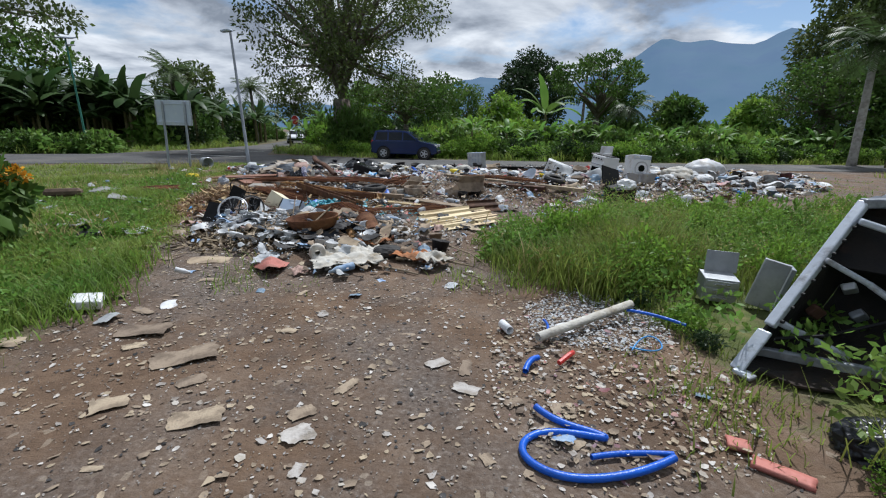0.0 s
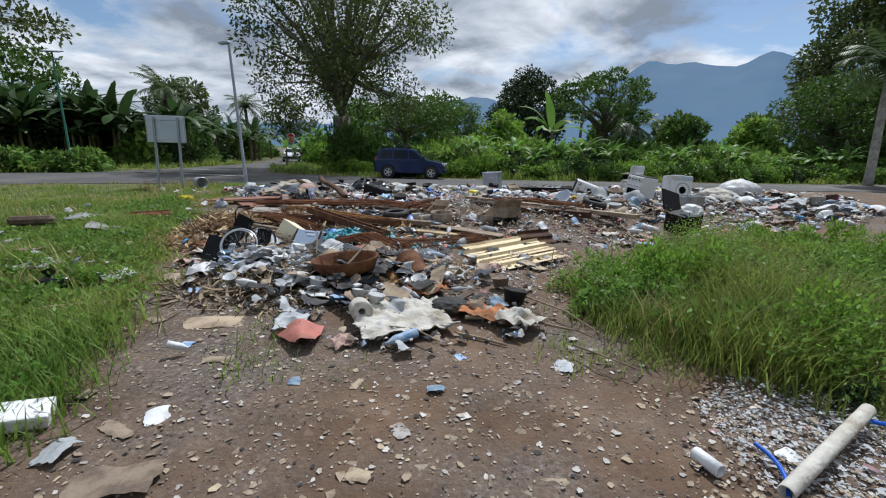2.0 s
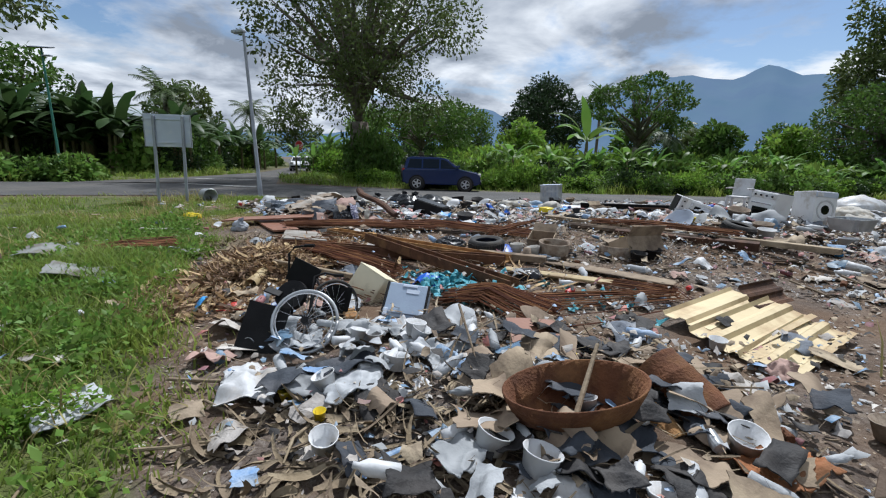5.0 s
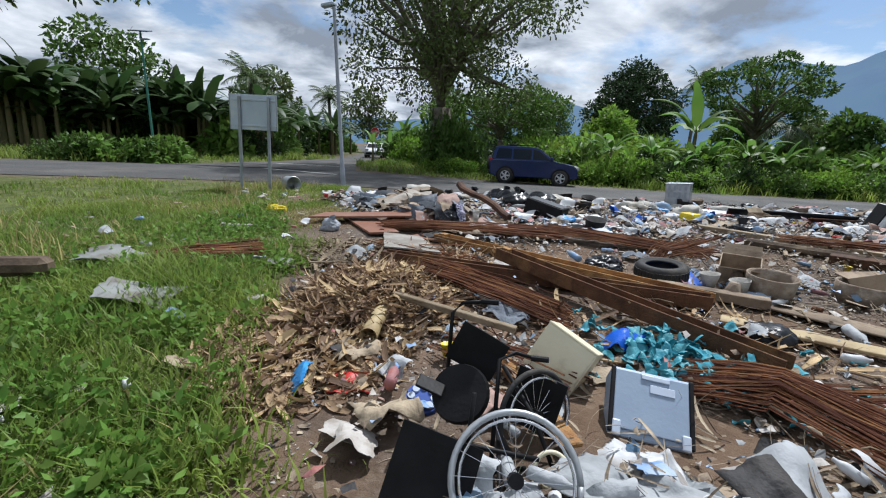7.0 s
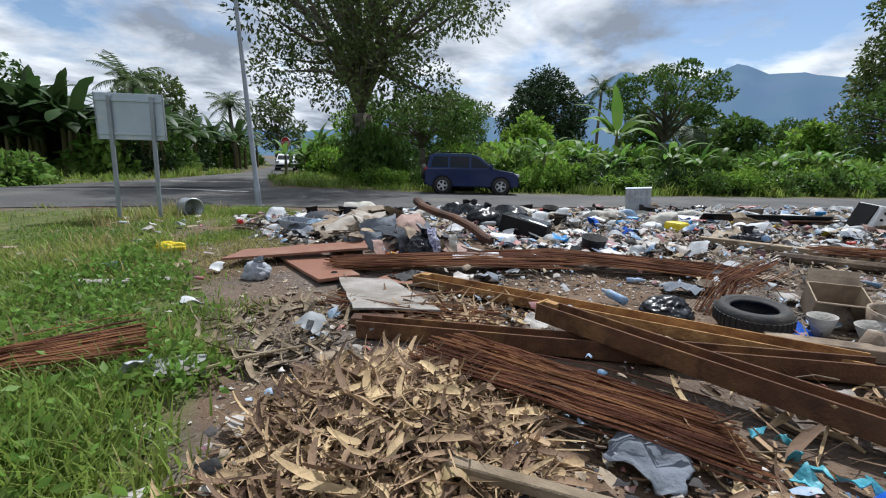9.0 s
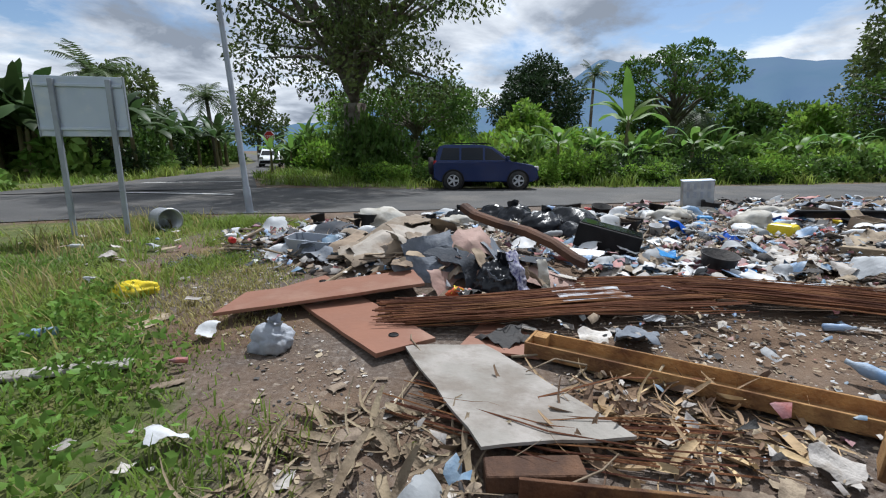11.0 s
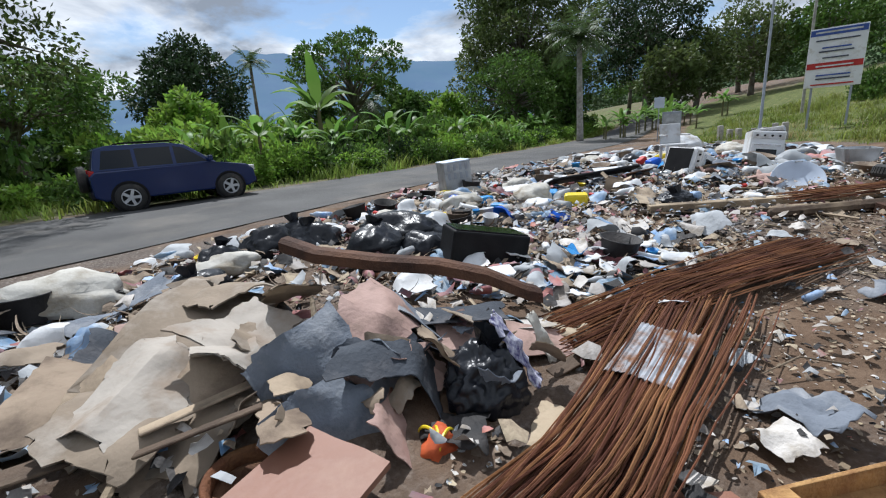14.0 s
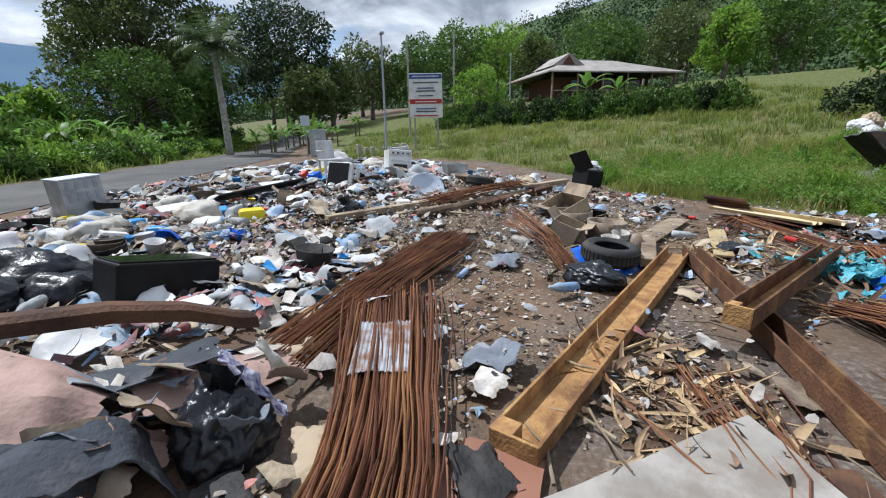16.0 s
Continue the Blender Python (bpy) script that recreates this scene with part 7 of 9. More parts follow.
wok()
draped("white_cloth", -0.92, 5.44, 0.09, 0.92, 0.86, M_CLOTHW, "rumpled dirty white cloth spread on the soil", 21, 0.07, 6.2, 20, cat="cloth", n=56, thick=0.006, ragged=0.16)
draped("white_cloth", -1.1, 5.95, 0.10, 0.5, 0.42, M_CLOTHW, "rumpled cream cloth on the pile", 22, 0.08, 5, 50, cat="cloth", n=34, ragged=0.14)
draped("white_cloth", 0.22, 5.42, 0.14, 0.42, 0.4, M_CLOTHW, "balled cream cloth beside sticks", 23, 0.12, 5.5, 50, droop=1.0, cat="cloth", n=30)
draped("orange_rag", -0.72, 6.25, 0.10, 0.46, 0.3, M_ORANGE, "crumpled rust-orange rag on soil", 24, 0.07, 8, 20, cat="cloth", n=30)
draped("orange_rag", -0.08, 5.62, 0.08, 0.6, 0.34, M_ORANGE, "crumpled rust-orange rag on soil", 25, 0.07, 8, -30, cat="cloth", n=30)
trash_bag("rubber_cushion", -0.45, 5.82, 0.0, 0.25, 0.15, 0.15, M_RUBBER, "dark grey rubber cushion on the soil", 26, 0.12, False, 10)
draped("white_bag", -1.93, 5.32, 0.06, 0.30, 0.50, M_FILM, "crumpled translucent white plastic bag", 27, 0.06, 6, 10, cat="plastic bag", n=26)
for k, (x, y, w) in enumerate([(-3.65, 6.92, .5), (-3.3, 6.9, .45), (-2.95, 6.85, .4), (-2.6, 6.85, .42), (-2.55, 7.5, .4), (-2.35, 7.3, .45), (-2.2, 6.9, .4), (-2.75, 7.8, .4), (-3.1, 7.75, .45), (-2.9, 8.0, .4), (-3.55, 7.55, .4), (-2.3, 6.2, .3), (-1.9, 6.0, .35)]):
    draped("white_bag", x, y, 0.10 + 0.03 * (k % 3), w, w * 0.75, M_FILM if k % 3 else M_WHITEP, "crumpled white plastic bag on the pile", 80 + k, 0.085, 6.5, R.uniform(0, 360), droop=0.6, cat="plastic bag", n=26, group="white plastic bags")
bm = bmesh.new()
lathe(bm, [(0.035, 0), (0.1, 0), (0.105, 0.01), (0.105, 0.25), (0.1, 0.26), (0.035, 0.26), (0.03, 0.2), (0.03, 0.05), (0.035, 0)], seg=22)
solo("cloth_roll", bm, M_CLOTHW, "roll of off-white material with hollow core", "roll", pose(-1.35, 5.58, 0.11, 80, 0, 18), smooth=True)
board("red_tile_board", [(-1.88, 7.41), (-1.47, 7.48), (-1.45, 7.98), (-1.88, 7.92)], [0.17, 0.15, 0.17, 0.20], 0.022, M_PLY, "flat terracotta-coloured board lying on the pile")
draped("cardboard_sheet", -2.68, 5.32, 0.02, 0.55, 0.26, M_CARD, "flat strip of tan cardboard on the path", 28, 0.03, 3, 12, n=14)
for k in range(105):
    x, y = -1.45 + R.gauss(0, .75), 6.75 + R.gauss(0, .6)
    draped(("black_rag", "grey_rag", "cardboard_sheet")[k % 3], x, y, ground_z(x, y) + 0.04 + R.random() * 0.12, R.uniform(.16, .38), R.uniform(.12, .28), (M_LIT_DARK, M_FELTDK, M_CARD)[k % 3],
           ("crumpled black cloth on the pile", "crumpled grey cloth on the pile", "bent piece of brown cardboard")[k % 3], 200 + k, 0.07, 5, R.uniform(0, 360), R.uniform(-15, 15), R.uniform(-15, 15), cat="rag", n=12, group="pile rags")


def wheelchair():
    t = thing("wheelchair", "broken black wheelchair tipped over on rubbish", "wheelchair", pose(-3.60, 7.80, 0.02))
    for x, y, z, rx, rz, r, mat, lb in ((0.10, -0.22, 0.24, 54, 6, 0.25, M_GALV, "pale grey wheel rim"), (0.20, 0.30, 0.20, 76, 40, 0.22, M_RUBBER, "black tyre")):
        bm = bmesh.new()
        wm = pose(x, y, z, rx, 0, rz)
        tube(bm, arc((0, 0, 0), r, 0, 360, 40, wm), 0.014, 8)
        w = part("wheel", bm, mat, t, lb, smooth=True)
        bm = bmesh.new()
        tube(bm, arc((0, 0, 0.03), r * 0.88, 0, 360, 30, wm), 0.006, 6)
        part("push_rim", bm, M_CHROME, w)
        bm = bmesh.new()
        cyl(bm, 0.03, 0.03, 0.07, wm @ pose(0, 0, -0.035), 10)
        part("hub", bm, M_BLACK, w)
        for k in range(16):
            part("spoke", tube(bmesh.new(), [wm @ Vector((0, 0, 0)), wm @ Vector((r * math.cos(k * .393), r * math.sin(k * .393), 0))], 0.0015, 4), M_CHROME, w)
    bm = bmesh.new()
    tube(bm, arc((0, 0, 0), 0.075, 0, 360, 24, pose(0.27, 0.05, 0.10, 62, 0, 10)), 0.011, 7)
    part("castor_wheel", bm, M_CREAM, t, "small yellowed castor tyre", smooth=True)
    for w, l, m_, f in ((0.35, 0.38, pose(-0.24, -0.22, 0.17, 62, 8, -10), 0.05), (0.27, 0.22, pose(-0.12, 0.45, 0.44, 80, 24, -6), 0.5), (0.26, 0.30, pose(0.20, 0.40, 0.22, 78, 10, -20), 0.6)):
        bm = bmesh.new()
        sheet(bm, w, l, 10, 10, lambda u, v, f=f: (u, v, f * u * u + 0.006 * noise.noise(Vector((u * 9, v * 9, f)))), 0.016, 0.0, 2)
        part("sling_panel", bm, M_BLACK, t, "black vinyl panel", m_)
    bm = bmesh.new()
    cyl(bm, 0.15, 0.14, 0.035, pose(-0.18, 0.28, 0.28, 48, -14, 0), 24)
    part("seat_cushion", bm, M_BLACK, t)
    for pts in ([(-0.42, 0.02, 0.14), (-0.1, 0.0, 0.20), (0.2, -0.05, 0.22)], [(-0.28, 0.45, 0.10), (-0.27, 0.5, 0.62), (-0.22, 0.5, 0.68), (-0.1, 0.5, 0.70)], [(0.0, 0.1, 0.02), (0.0, 0.38, 0.44), (0.08, 0.44, 0.46), (0.18, 0.44, 0.44)],
                [(-0.12, 0.05, 0.0), (-0.1, 0.1, 0.40)], [(0.06, -0.3, 0.06), (0.02, 0.25, 0.12)], [(-0.4, -0.05, 0.05), (-0.08, -0.02, 0.07), (0.16, 0.1, 0.05)], [(0.02, 0.36, 0.42), (0.18, 0.2, 0.26), (0.28, 0.05, 0.10)]):
        part("frame_tube", tube(bmesh.new(), pts, 0.011, 8), M_BLACK, t, smooth=True)
    for p in ((-0.12, 0.5, 0.70), (0.16, 0.44, 0.44)):
        part("grip", tube(bmesh.new(), [p, (p[0] + 0.09, p[1] - 0.01, p[2] + 0.005)], 0.016, 8), M_BLACK, t)
    part("footrest", box(bmesh.new(), 0.14, 0.09, 0.015, pose(-0.33, 0.24, 0.32, 10, 20, 0), 0.005), M_BLACK, t)


wheelchair()


def cream_box():
    t = thing("cream_casing", "square cream plastic appliance casing tipped open", "appliance", pose(-3.27, 8.80, 0.07, -24, 22, -28) @ Matrix.Scale(0.84, 4))
    for s in (-1, 1):
        part("side", box(bmesh.new(), 0.014, 0.36, 0.36, pose(s * 0.2, 0, 0), 0.004), M_CREAM, t)
        part("panel", box(bmesh.new(), 0.39, 0.014, 0.36, pose(0, s * 0.18, 0), 0.004), M_CREAM, t)
    part("top", box(bmesh.new(), 0.42, 0.38, 0.02, pose(0, 0, 0.36), 0.008), M_CREAM, t)


cream_box()


def grey_case():
    t = thing("printer", "blue-grey office printer lying with its flat back up", "printer", pose(-2.78, 8.48, 0.07, 42, 4, -6) @ Matrix.Scale(0.9, 4))
    part("body", box(bmesh.new(), 0.46, 0.42, 0.2, pose(0, 0, 0), 0.015), M_PCGREY, t)
    part("back_plate", box(bmesh.new(), 0.42, 0.36, 0.015, pose(0, 0.01, 0.201), 0.006), M_PCGREY, t)
    part("label_plate", box(bmesh.new(), 0.14, 0.05, 0.006, pose(0.06, 0.1, 0.217), 0.002), M_SIGNBACK, t)
    for s in (-1, 1):
        part("foot", box(bmesh.new(), 0.05, 0.09, 0.04, pose(s * 0.19, -0.17, 0.19), 0.01), M_SIGNBACK, t)
    for q in (-1, 1):
        part("side_rail", box(bmesh.new(), 0.025, 0.40, 0.03, pose(q * 0.222, 0.0, 0.196), 0.006), M_BLACK, t)
    part("lower_slot", box(bmesh.new(), 0.38, 0.012, 0.13, pose(0, -0.212, 0.03), 0.003), M_BLACK, t)
    part("latch", box(bmesh.new(), 0.16, 0.03, 0.012, pose(0.02, 0.165, 0.216), 0.004), M_SIGNBACK, t)
    part("tray", box(bmesh.new(), 0.4, 0.1, 0.03, pose(0, -0.25, 0.05, 14, 0, 0), 0.008), M_BLACK, t)


grey_case()
bm = bmesh.new()
cyl(bm, 0.11, 0.105, 0.03, pose(0, 0, 0), 24)
hubt = thing("wheel_cover", "dark blue round wheel cover with pale holes", "wheel cover", pose(-4.02, 8.35, 0.06, 24, 0, 0))
part("disc", bm, M_SIGNBLUE, hubt)
for k in range(8):
    hb = bmesh.new()
    cyl(hb, 0.024, 0.022, 0.02, pose(0.068 * math.cos(k * .785), 0.068 * math.sin(k * .785), 0.022), 12)
    part("stud", hb, M_SIGNBACK, hubt)
draped("blue_wrapper", -4.88, 8.36, 0.05, 0.26, 0.26, M_SKYBLUE, "crumpled bright blue wrapper on the path", 31, 0.1, 7, 15, cat="wrapper", n=12)
draped("red_rag", -4.52, 8.46, 0.03, 0.28, 0.24, M_RED, "faded red rag on dry litter", 32, 0.07, 7, 15, cat="rag", n=12)
bm = bmesh.new()
lathe(bm, [(0.066, 0), (0.07, 0.02), (0.062, 0.25), (0.067, 0.27), (0.06, 0.6), (0.05, 0.6), (0.056, 0.01), (0.066, 0)], seg=18)
solo("bamboo_stem", bm, M_BAMBOO, "thick hollow dry bamboo stem", "bamboo", pose(-4.57, 8.98, 0.12, -86, 0, 4), smooth=True)
bm = bmesh.new()
lathe(bm, [(0.06, 0), (0.064, 0.02), (0.055, 0.4), (0.06, 0.42), (0.052, 0.8), (0.045, 0.8), (0.05, 0.01), (0.06, 0)], seg=16)
solo("bamboo_stem", bm, M_BAMBOO, "thick hollow dry bamboo stem", "bamboo", pose(-4.52, 9.5, 0.20, -94, 0, 4), smooth=True)


def leaf_heap(name, cx, cy, rx, ry, h, n, smin, smax, label, seed, mat, wide=1.0):
    """Curled dry leaves and bark strips in a heap, one mesh."""
    rs = random.Random(seed)
    v, f = [], []
    for _ in range(n):
        a, q = rs.uniform(0, 6.28), math.sqrt(rs.random())
        x, y = cx + rx * q * math.cos(a), cy + ry * q * math.sin(a)
        z = ground_z(x, y) + h * (1 - q * q) * rs.random() + 0.012
        L, w = rs.uniform(smin, smax), wide * rs.choice((rs.uniform(0.004, 0.014), rs.uniform(0.012, 0.05)))
        ang, pit, cur = rs.uniform(0, 6.28), rs.uniform(-0.35, 0.35), rs.uniform(-3.2, 3.2)
        d = Vector((math.cos(ang), math.sin(ang), pit))
        s = Vector((-math.sin(ang), math.cos(ang), rs.uniform(-.6, .6))).normalized()
        p, b = Vector((x, y, z)), len(v)
        for k in range(6):
            t = k / 5
            ww = w * (0.35 + 1.0 * math.sin(math.pi * (0.1 + 0.8 * t))) / 2
            v += [tuple(p + s * ww + Vector((0, 0, ww * 0.7))), tuple(p), tuple(p - s * ww + Vector((0, 0, ww * 0.7)))]
            p = p + d * L / 5
            p.z = max(p.z, ground_z(p.x, p.y) + 0.006)
            d = (d + Vector((0, 0, -0.12 * cur)) + s * 0.12 * cur).normalized()
        for k in range(5):
            q0 = b + 3 * k
            f += [(q0, q0 + 1, q0 + 4, q0 + 3), (q0 + 1, q0 + 2, q0 + 5, q0 + 4)]
    return solo(name, np_mesh(name, v, f, mat), None, label, "dry leaves", kind="stuff")


leaf_heap("dry_leaf_heap", -4.78, 10.02, 0.78, 0.95, 0.20, 4600, 0.05, 0.30, "heap of curled dry brown leaves and bark", 1, M_DRYLEAF, 0.8)
leaf_heap("dry_leaf_litter", -5.0, 9.0, 0.75, 0.95, 0.05, 2800, 0.06, 0.22, "dry shredded leaves strewn on the path", 2, M_DRYLEAF)
leaf_heap("dry_leaf_litter", -4.2, 12.1, 0.9, 0.5, 0.05, 300, 0.1, 0.35, "pale dry leaf strips strewn on the soil", 3, M_DRYLEAF)
leaf_heap("dry_leaf_litter", -5.9, 11.6, 0.6, 0.8, 0.05, 260, 0.1, 0.4, "dry leaves and twigs beside the path", 4, M_STICK)
leaf_heap("dry_twig_litter", -2.6, 6.3, 1.1, 0.7, 0.06, 500, 0.1, 0.3, "twigs and dry leaf litter at the foot of the dump", 5, M_STICK)
for k, (x, y, a, b, n) in enumerate([(-1.6, 7.0, 1.5, 1.3, 500), (-3.0, 8.0, 1.0, 1.0, 160), (0.2, 12.0, 2.0, 1.6, 700), (-1.5, 16.5, 4.0, 2.5, 1600), (5.0, 15.5, 4.0, 3.0, 1300), (-6.4, 17.0, 1.6, 1.2, 500)] ):
    leaf_heap("splinter_litter", x, y, a, b, 0.16, n, 0.06, 0.36, "splinters, strips and thin sticks among the rubbish", 20 + k, (M_STICK, M_LIT_TAN)[k % 2], 0.4)
leaf_heap("straw_litter", -2.2, 10.0, 1.4, 0.9, 0.05, 350, 0.1, 0.4, "straw-like strips strewn on the soil", 6, M_DRYLEAF)


def stick(pts, r, label="long dry grey branch", name="branch"):
    return solo(name, tube(bmesh.new(), pts, r, 7, r * 0.5), M_STICK, label, "branch", group="branches")


stick([(-1.95, 6.0, 0.03), (-1.75, 6.3, 0.22), (-1.5, 6.75, 0.5)], 0.022)
stick([(-2.9, 6.1, 0.04), (-2.2, 6.15, 0.08), (-1.9, 6.0, 0.05)], 0.012)
stick([(-2.5, 6.4, 0.05), (-2.2, 6.0, 0.05), (-2.0, 5.75, 0.03)], 0.014)
stick([(-3.1, 6.9, 0.03), (-3.0, 6.5, 0.05), (-2.7, 6.3, 0.03)], 0.014)
stick([(-2.3, 7.4, 0.5), (-2.2, 7.0, 0.3), (-2.0, 6.4, 0.04)], 0.01)
stick([(-4.9, 5.15, 0.03), (-4.3, 5.45, 0.06), (-3.75, 5.8, 0.04)], 0.045, "pale thick dry branch in the grass")
stick([(-0.4, 5.2, 0.03), (-0.15, 5.1, 0.03), (0.05, 5.0, 0.02)], 0.02)
stick([(-0.3, 5.55, 0.05), (0.2, 5.5, 0.08), (0.7, 5.3, 0.05)], 0.022)
stick([(0.3, 6.2, 0.1), (0.7, 5.6, 0.12), (0.95, 5.2, 0.04)], 0.012)
stick([(-6.4, 10.5, 0.05), (-5.9, 10.9, 0.08), (-5.5, 11.2, 0.05)], 0.016)
stick([(-5.9, 13.6, 0.02), (-5.5, 12.9, 0.05), (-5.75, 12.3, 0.03)], 0.012)
stick([(-6.6, 14.6, 0.06), (-6.2, 15.2, 0.2), (-5.9, 15.5, 0.3)], 0.025)
stick([(-5.6, 14.9, 0.12), (-5.3, 15.1, 0.4), (-5.2, 15.3, 0.55)], 0.03)
for k in range(60):
    x, y = R.choice(((-3.0, 6.2), (-2.0, 7.5), (-0.5, 11), (-4.5, 12.5), (0.6, 5.6), (-3.5, 9.8), (1.5, 13.5))) 
    x, y, a, l = x + R.gauss(0, .9), y + R.gauss(0, .7), R.uniform(0, 6.28), R.uniform(0.2, 0.7)
    z = ground_z(x, y) + R.uniform(0.01, 0.10)
    stick([(x, y, z), (x + l * .5 * math.cos(a), y + l * .5 * math.sin(a), z + R.uniform(0, .05)), (x + l * math.cos(a + .2), y + l * math.sin(a + .2), z)], R.uniform(0.005, 0.012), "thin dry brown twig")


# start of the walk: wreck, hoses, fragments
def wreck():
    t = thing("car_wreck", "stripped dark car body shell tipped on its side", "car wreck", pose(2.55, 2.95, 0.0))
    A, B, C, D = Vector((0, 0, 0.06)), Vector((0.98, 0.45, 1.22)), Vector((2.1, 0.15, 1.1)), Vector((1.6, -0.75, 0.04))
    back = Vector((0.85, 0.55, 0.05))

    def panel(a, b, c, d, mat, name, amp=0.04, th=0.02, label=""):
        bm = bmesh.new()
        n, grid = 10, []
        for j in range(n + 1):
            for i in range(n + 1):
                p = a.lerp(b, i / n).lerp(d.lerp(c, i / n), j / n)
                grid.append(p + Vector((1, 1, 1)) * amp * noise.noise(p * 4))
        nrm = (b - a).cross(d - a).normalized() * th
        lo = [bm.verts.new(p) for p in grid]
        up = [bm.verts.new(p + nrm) for p in grid]
        for j in range(n):
            for i in range(n):
                q = j * (n + 1) + i
                bm.faces.new((lo[q], lo[q + n + 1], lo[q + n + 2], lo[q + 1]))
                bm.faces.new((up[q], up[q + 1], up[q + n + 2], up[q + n + 1]))
        rim = [i for i in range(n)] + [n + j * (n + 1) for j in range(n)] + [n * (n + 1) + i for i in range(n, 0, -1)] + [j * (n + 1) for j in range(n, 0, -1)]
        for q, r in zip(rim, rim[1:] + rim[:1]):
            bm.faces.new((lo[q], lo[r], up[r], up[q]))
        bmesh.ops.recalc_face_normals(bm, faces=bm.faces)
        part(name, bm, mat, t, label)

    def bar(pts, w, h, mat, name):
        bm = bmesh.new()
        for a, b in zip(pts, pts[1:]):
            a, b = Vector(a), Vector(b)
            d = b - a
            box(bm, d.length + w * 0.35, w, h, Matrix.Translation((a + b) / 2) @ d.to_track_quat("X", "Y").to_matrix().to_4x4(), 0.012, False)
        part(name, bm, mat, t)

    panel(A + back, B + back, C + back, D + back, M_WRECKIN_SHADE, "floor_pan", 0.06)
    panel(A, B, B + back, A + back, M_WRECKIN_SHADE, "side_wall", 0.03)
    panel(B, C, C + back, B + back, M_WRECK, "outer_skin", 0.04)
    panel(A.lerp(B, 0.62) + back * 0.25, B + back * 0.3, B.lerp(C, 0.8) + back * 0.3, A.lerp(D, 0.8) + back * 0.3 + Vector((0.1, 0, 0.55)), M_WRECKIN_SHADE, "bulkhead", 0.05)
    panel(A, D, D + back, A + back, M_WRECKIN_SHADE, "lower_wall", 0.05)
    bar([A + (B - A) * 0.26, A + (B - A) * 0.55, B], 0.055, 0.075, M_WRECKPALE, "sill")
    bar([A + Vector((0.06, -0.1, -0.02)), A, A + (B - A) * 0.22], 0.03, 0.10, M_WRECKPALE, "lower_flange")
    bar([B, B.lerp(C, 0.3) + Vector((0, 0, 0.06)), B.lerp(C, 0.7), C], 0.07, 0.09, M_WRECK, "upper_rail")
    bar([B + Vector((-0.08, -0.1, -0.12)), B.lerp(C, 0.12) + Vector((0, -0.2, -0.18)), B.lerp(C, 0.3) + Vector((0.0, -0.32, -0.42)), B.lerp(C, 0.55) + Vector((0.05, -0.4, -0.62))], 0.045, 0.10, M_WRECKPALE, "curved_rail")
    bar([A + (B - A) * 0.66 + Vector((0, -0.04, 0)), A.lerp(B, 0.62) + Vector((0.3, -0.12, -0.1)), A.lerp(B, 0.55) + Vector((0.65, -0.3, -0.25)), A.lerp(B, 0.5) + Vector((1.1, -0.5, -0.4))], 0.04, 0.07, M_WRECKPALE, "cross_member")
    bar([A + Vector((0.2, 0.1, 0.1)), D + Vector((-0.3, 0.25, 0.16))], 0.07, 0.05, M_WRECK, "lower_bar")
    bar([A + Vector((0.35, 0.2, 0.3)), A + Vector((0.75, 0.0, 0.12))], 0.05, 0.04, M_WRECKPALE, "strut")
    for k in range(8):
        p = A.lerp(B, 0.3 + 0.08 * k) + Vector((0.0, -0.06, 0.0))
        bm = bmesh.new()
        cyl(bm, 0.014, 0.012, 0.02, Matrix.Translation(p) @ pose(0, 0, 0, 90, 0, 20), 10)
        part("bolt", bm, M_BLACK, t)
    for k in range(7):
        p = A.lerp(C, 0.22 + 0.09 * k) + Vector((0.15 * (k % 3) - 0.1, 0.25, -0.1 + 0.12 * (k % 2)))
        part("bracket", box(bmesh.new(), 0.12, 0.06, 0.09, Matrix.Translation(p) @ pose(0, 0, 0, 20 * k, 30, 12 * k), 0.015, False), M_GALV if k % 3 == 0 else M_RUST_DARK if k % 3 == 1 else M_WRECK, t)
    part("wiring", tube(bmesh.new(), [A + Vector((0.3, 0.1, 0.2)), A + Vector((0.5, -0.05, 0.3)), A + Vector((0.7, 0.1, 0.25)), A + Vector((0.95, 0.0, 0.4))], 0.012, 6), M_BLACK, t)


wreck()


def drawer_unit():
    t = thing("metal_drawer_unit", "small grey metal drawer unit with its lid open in the grass", "drawer unit", pose(3.2, 4.45, 0.06, 4, 2, -14) @ Matrix.Scale(0.72, 4))
    part("body", box(bmesh.new(), 0.44, 0.36, 0.34, pose(0, 0, 0), 0.008), M_GALV, t)
    for k in range(3):
        d = part("drawer", box(bmesh.new(), 0.40, 0.02, 0.085, pose(0, -0.188, 0.02 + 0.105 * k), 0.006), M_GALV, t)
        part("handle", box(bmesh.new(), 0.2, 0.02, 0.014, pose(0, -0.205, 0.055 + 0.105 * k), 0.004), M_CHROME, d)
    part("lid", box(bmesh.new(), 0.42, 0.015, 0.3, pose(0.05, 0.17, 0.34, -14, 0, 0), 0.004), M_GALV, t)
    u = thing("appliance_shell", "grey metal appliance shell leaning in the grass", "appliance", pose(3.55, 4.3, 0.03, -4, 12, -30) @ Matrix.Scale(0.74, 4))
    part("panel", box(bmesh.new(), 0.3, 0.1, 0.66, pose(0, 0, 0), 0.01), M_GALV, u)
    part("side", box(bmesh.new(), 0.05, 0.4, 0.6, pose(0.2, 0.2, 0.02), 0.01), M_POST, u)


drawer_unit()


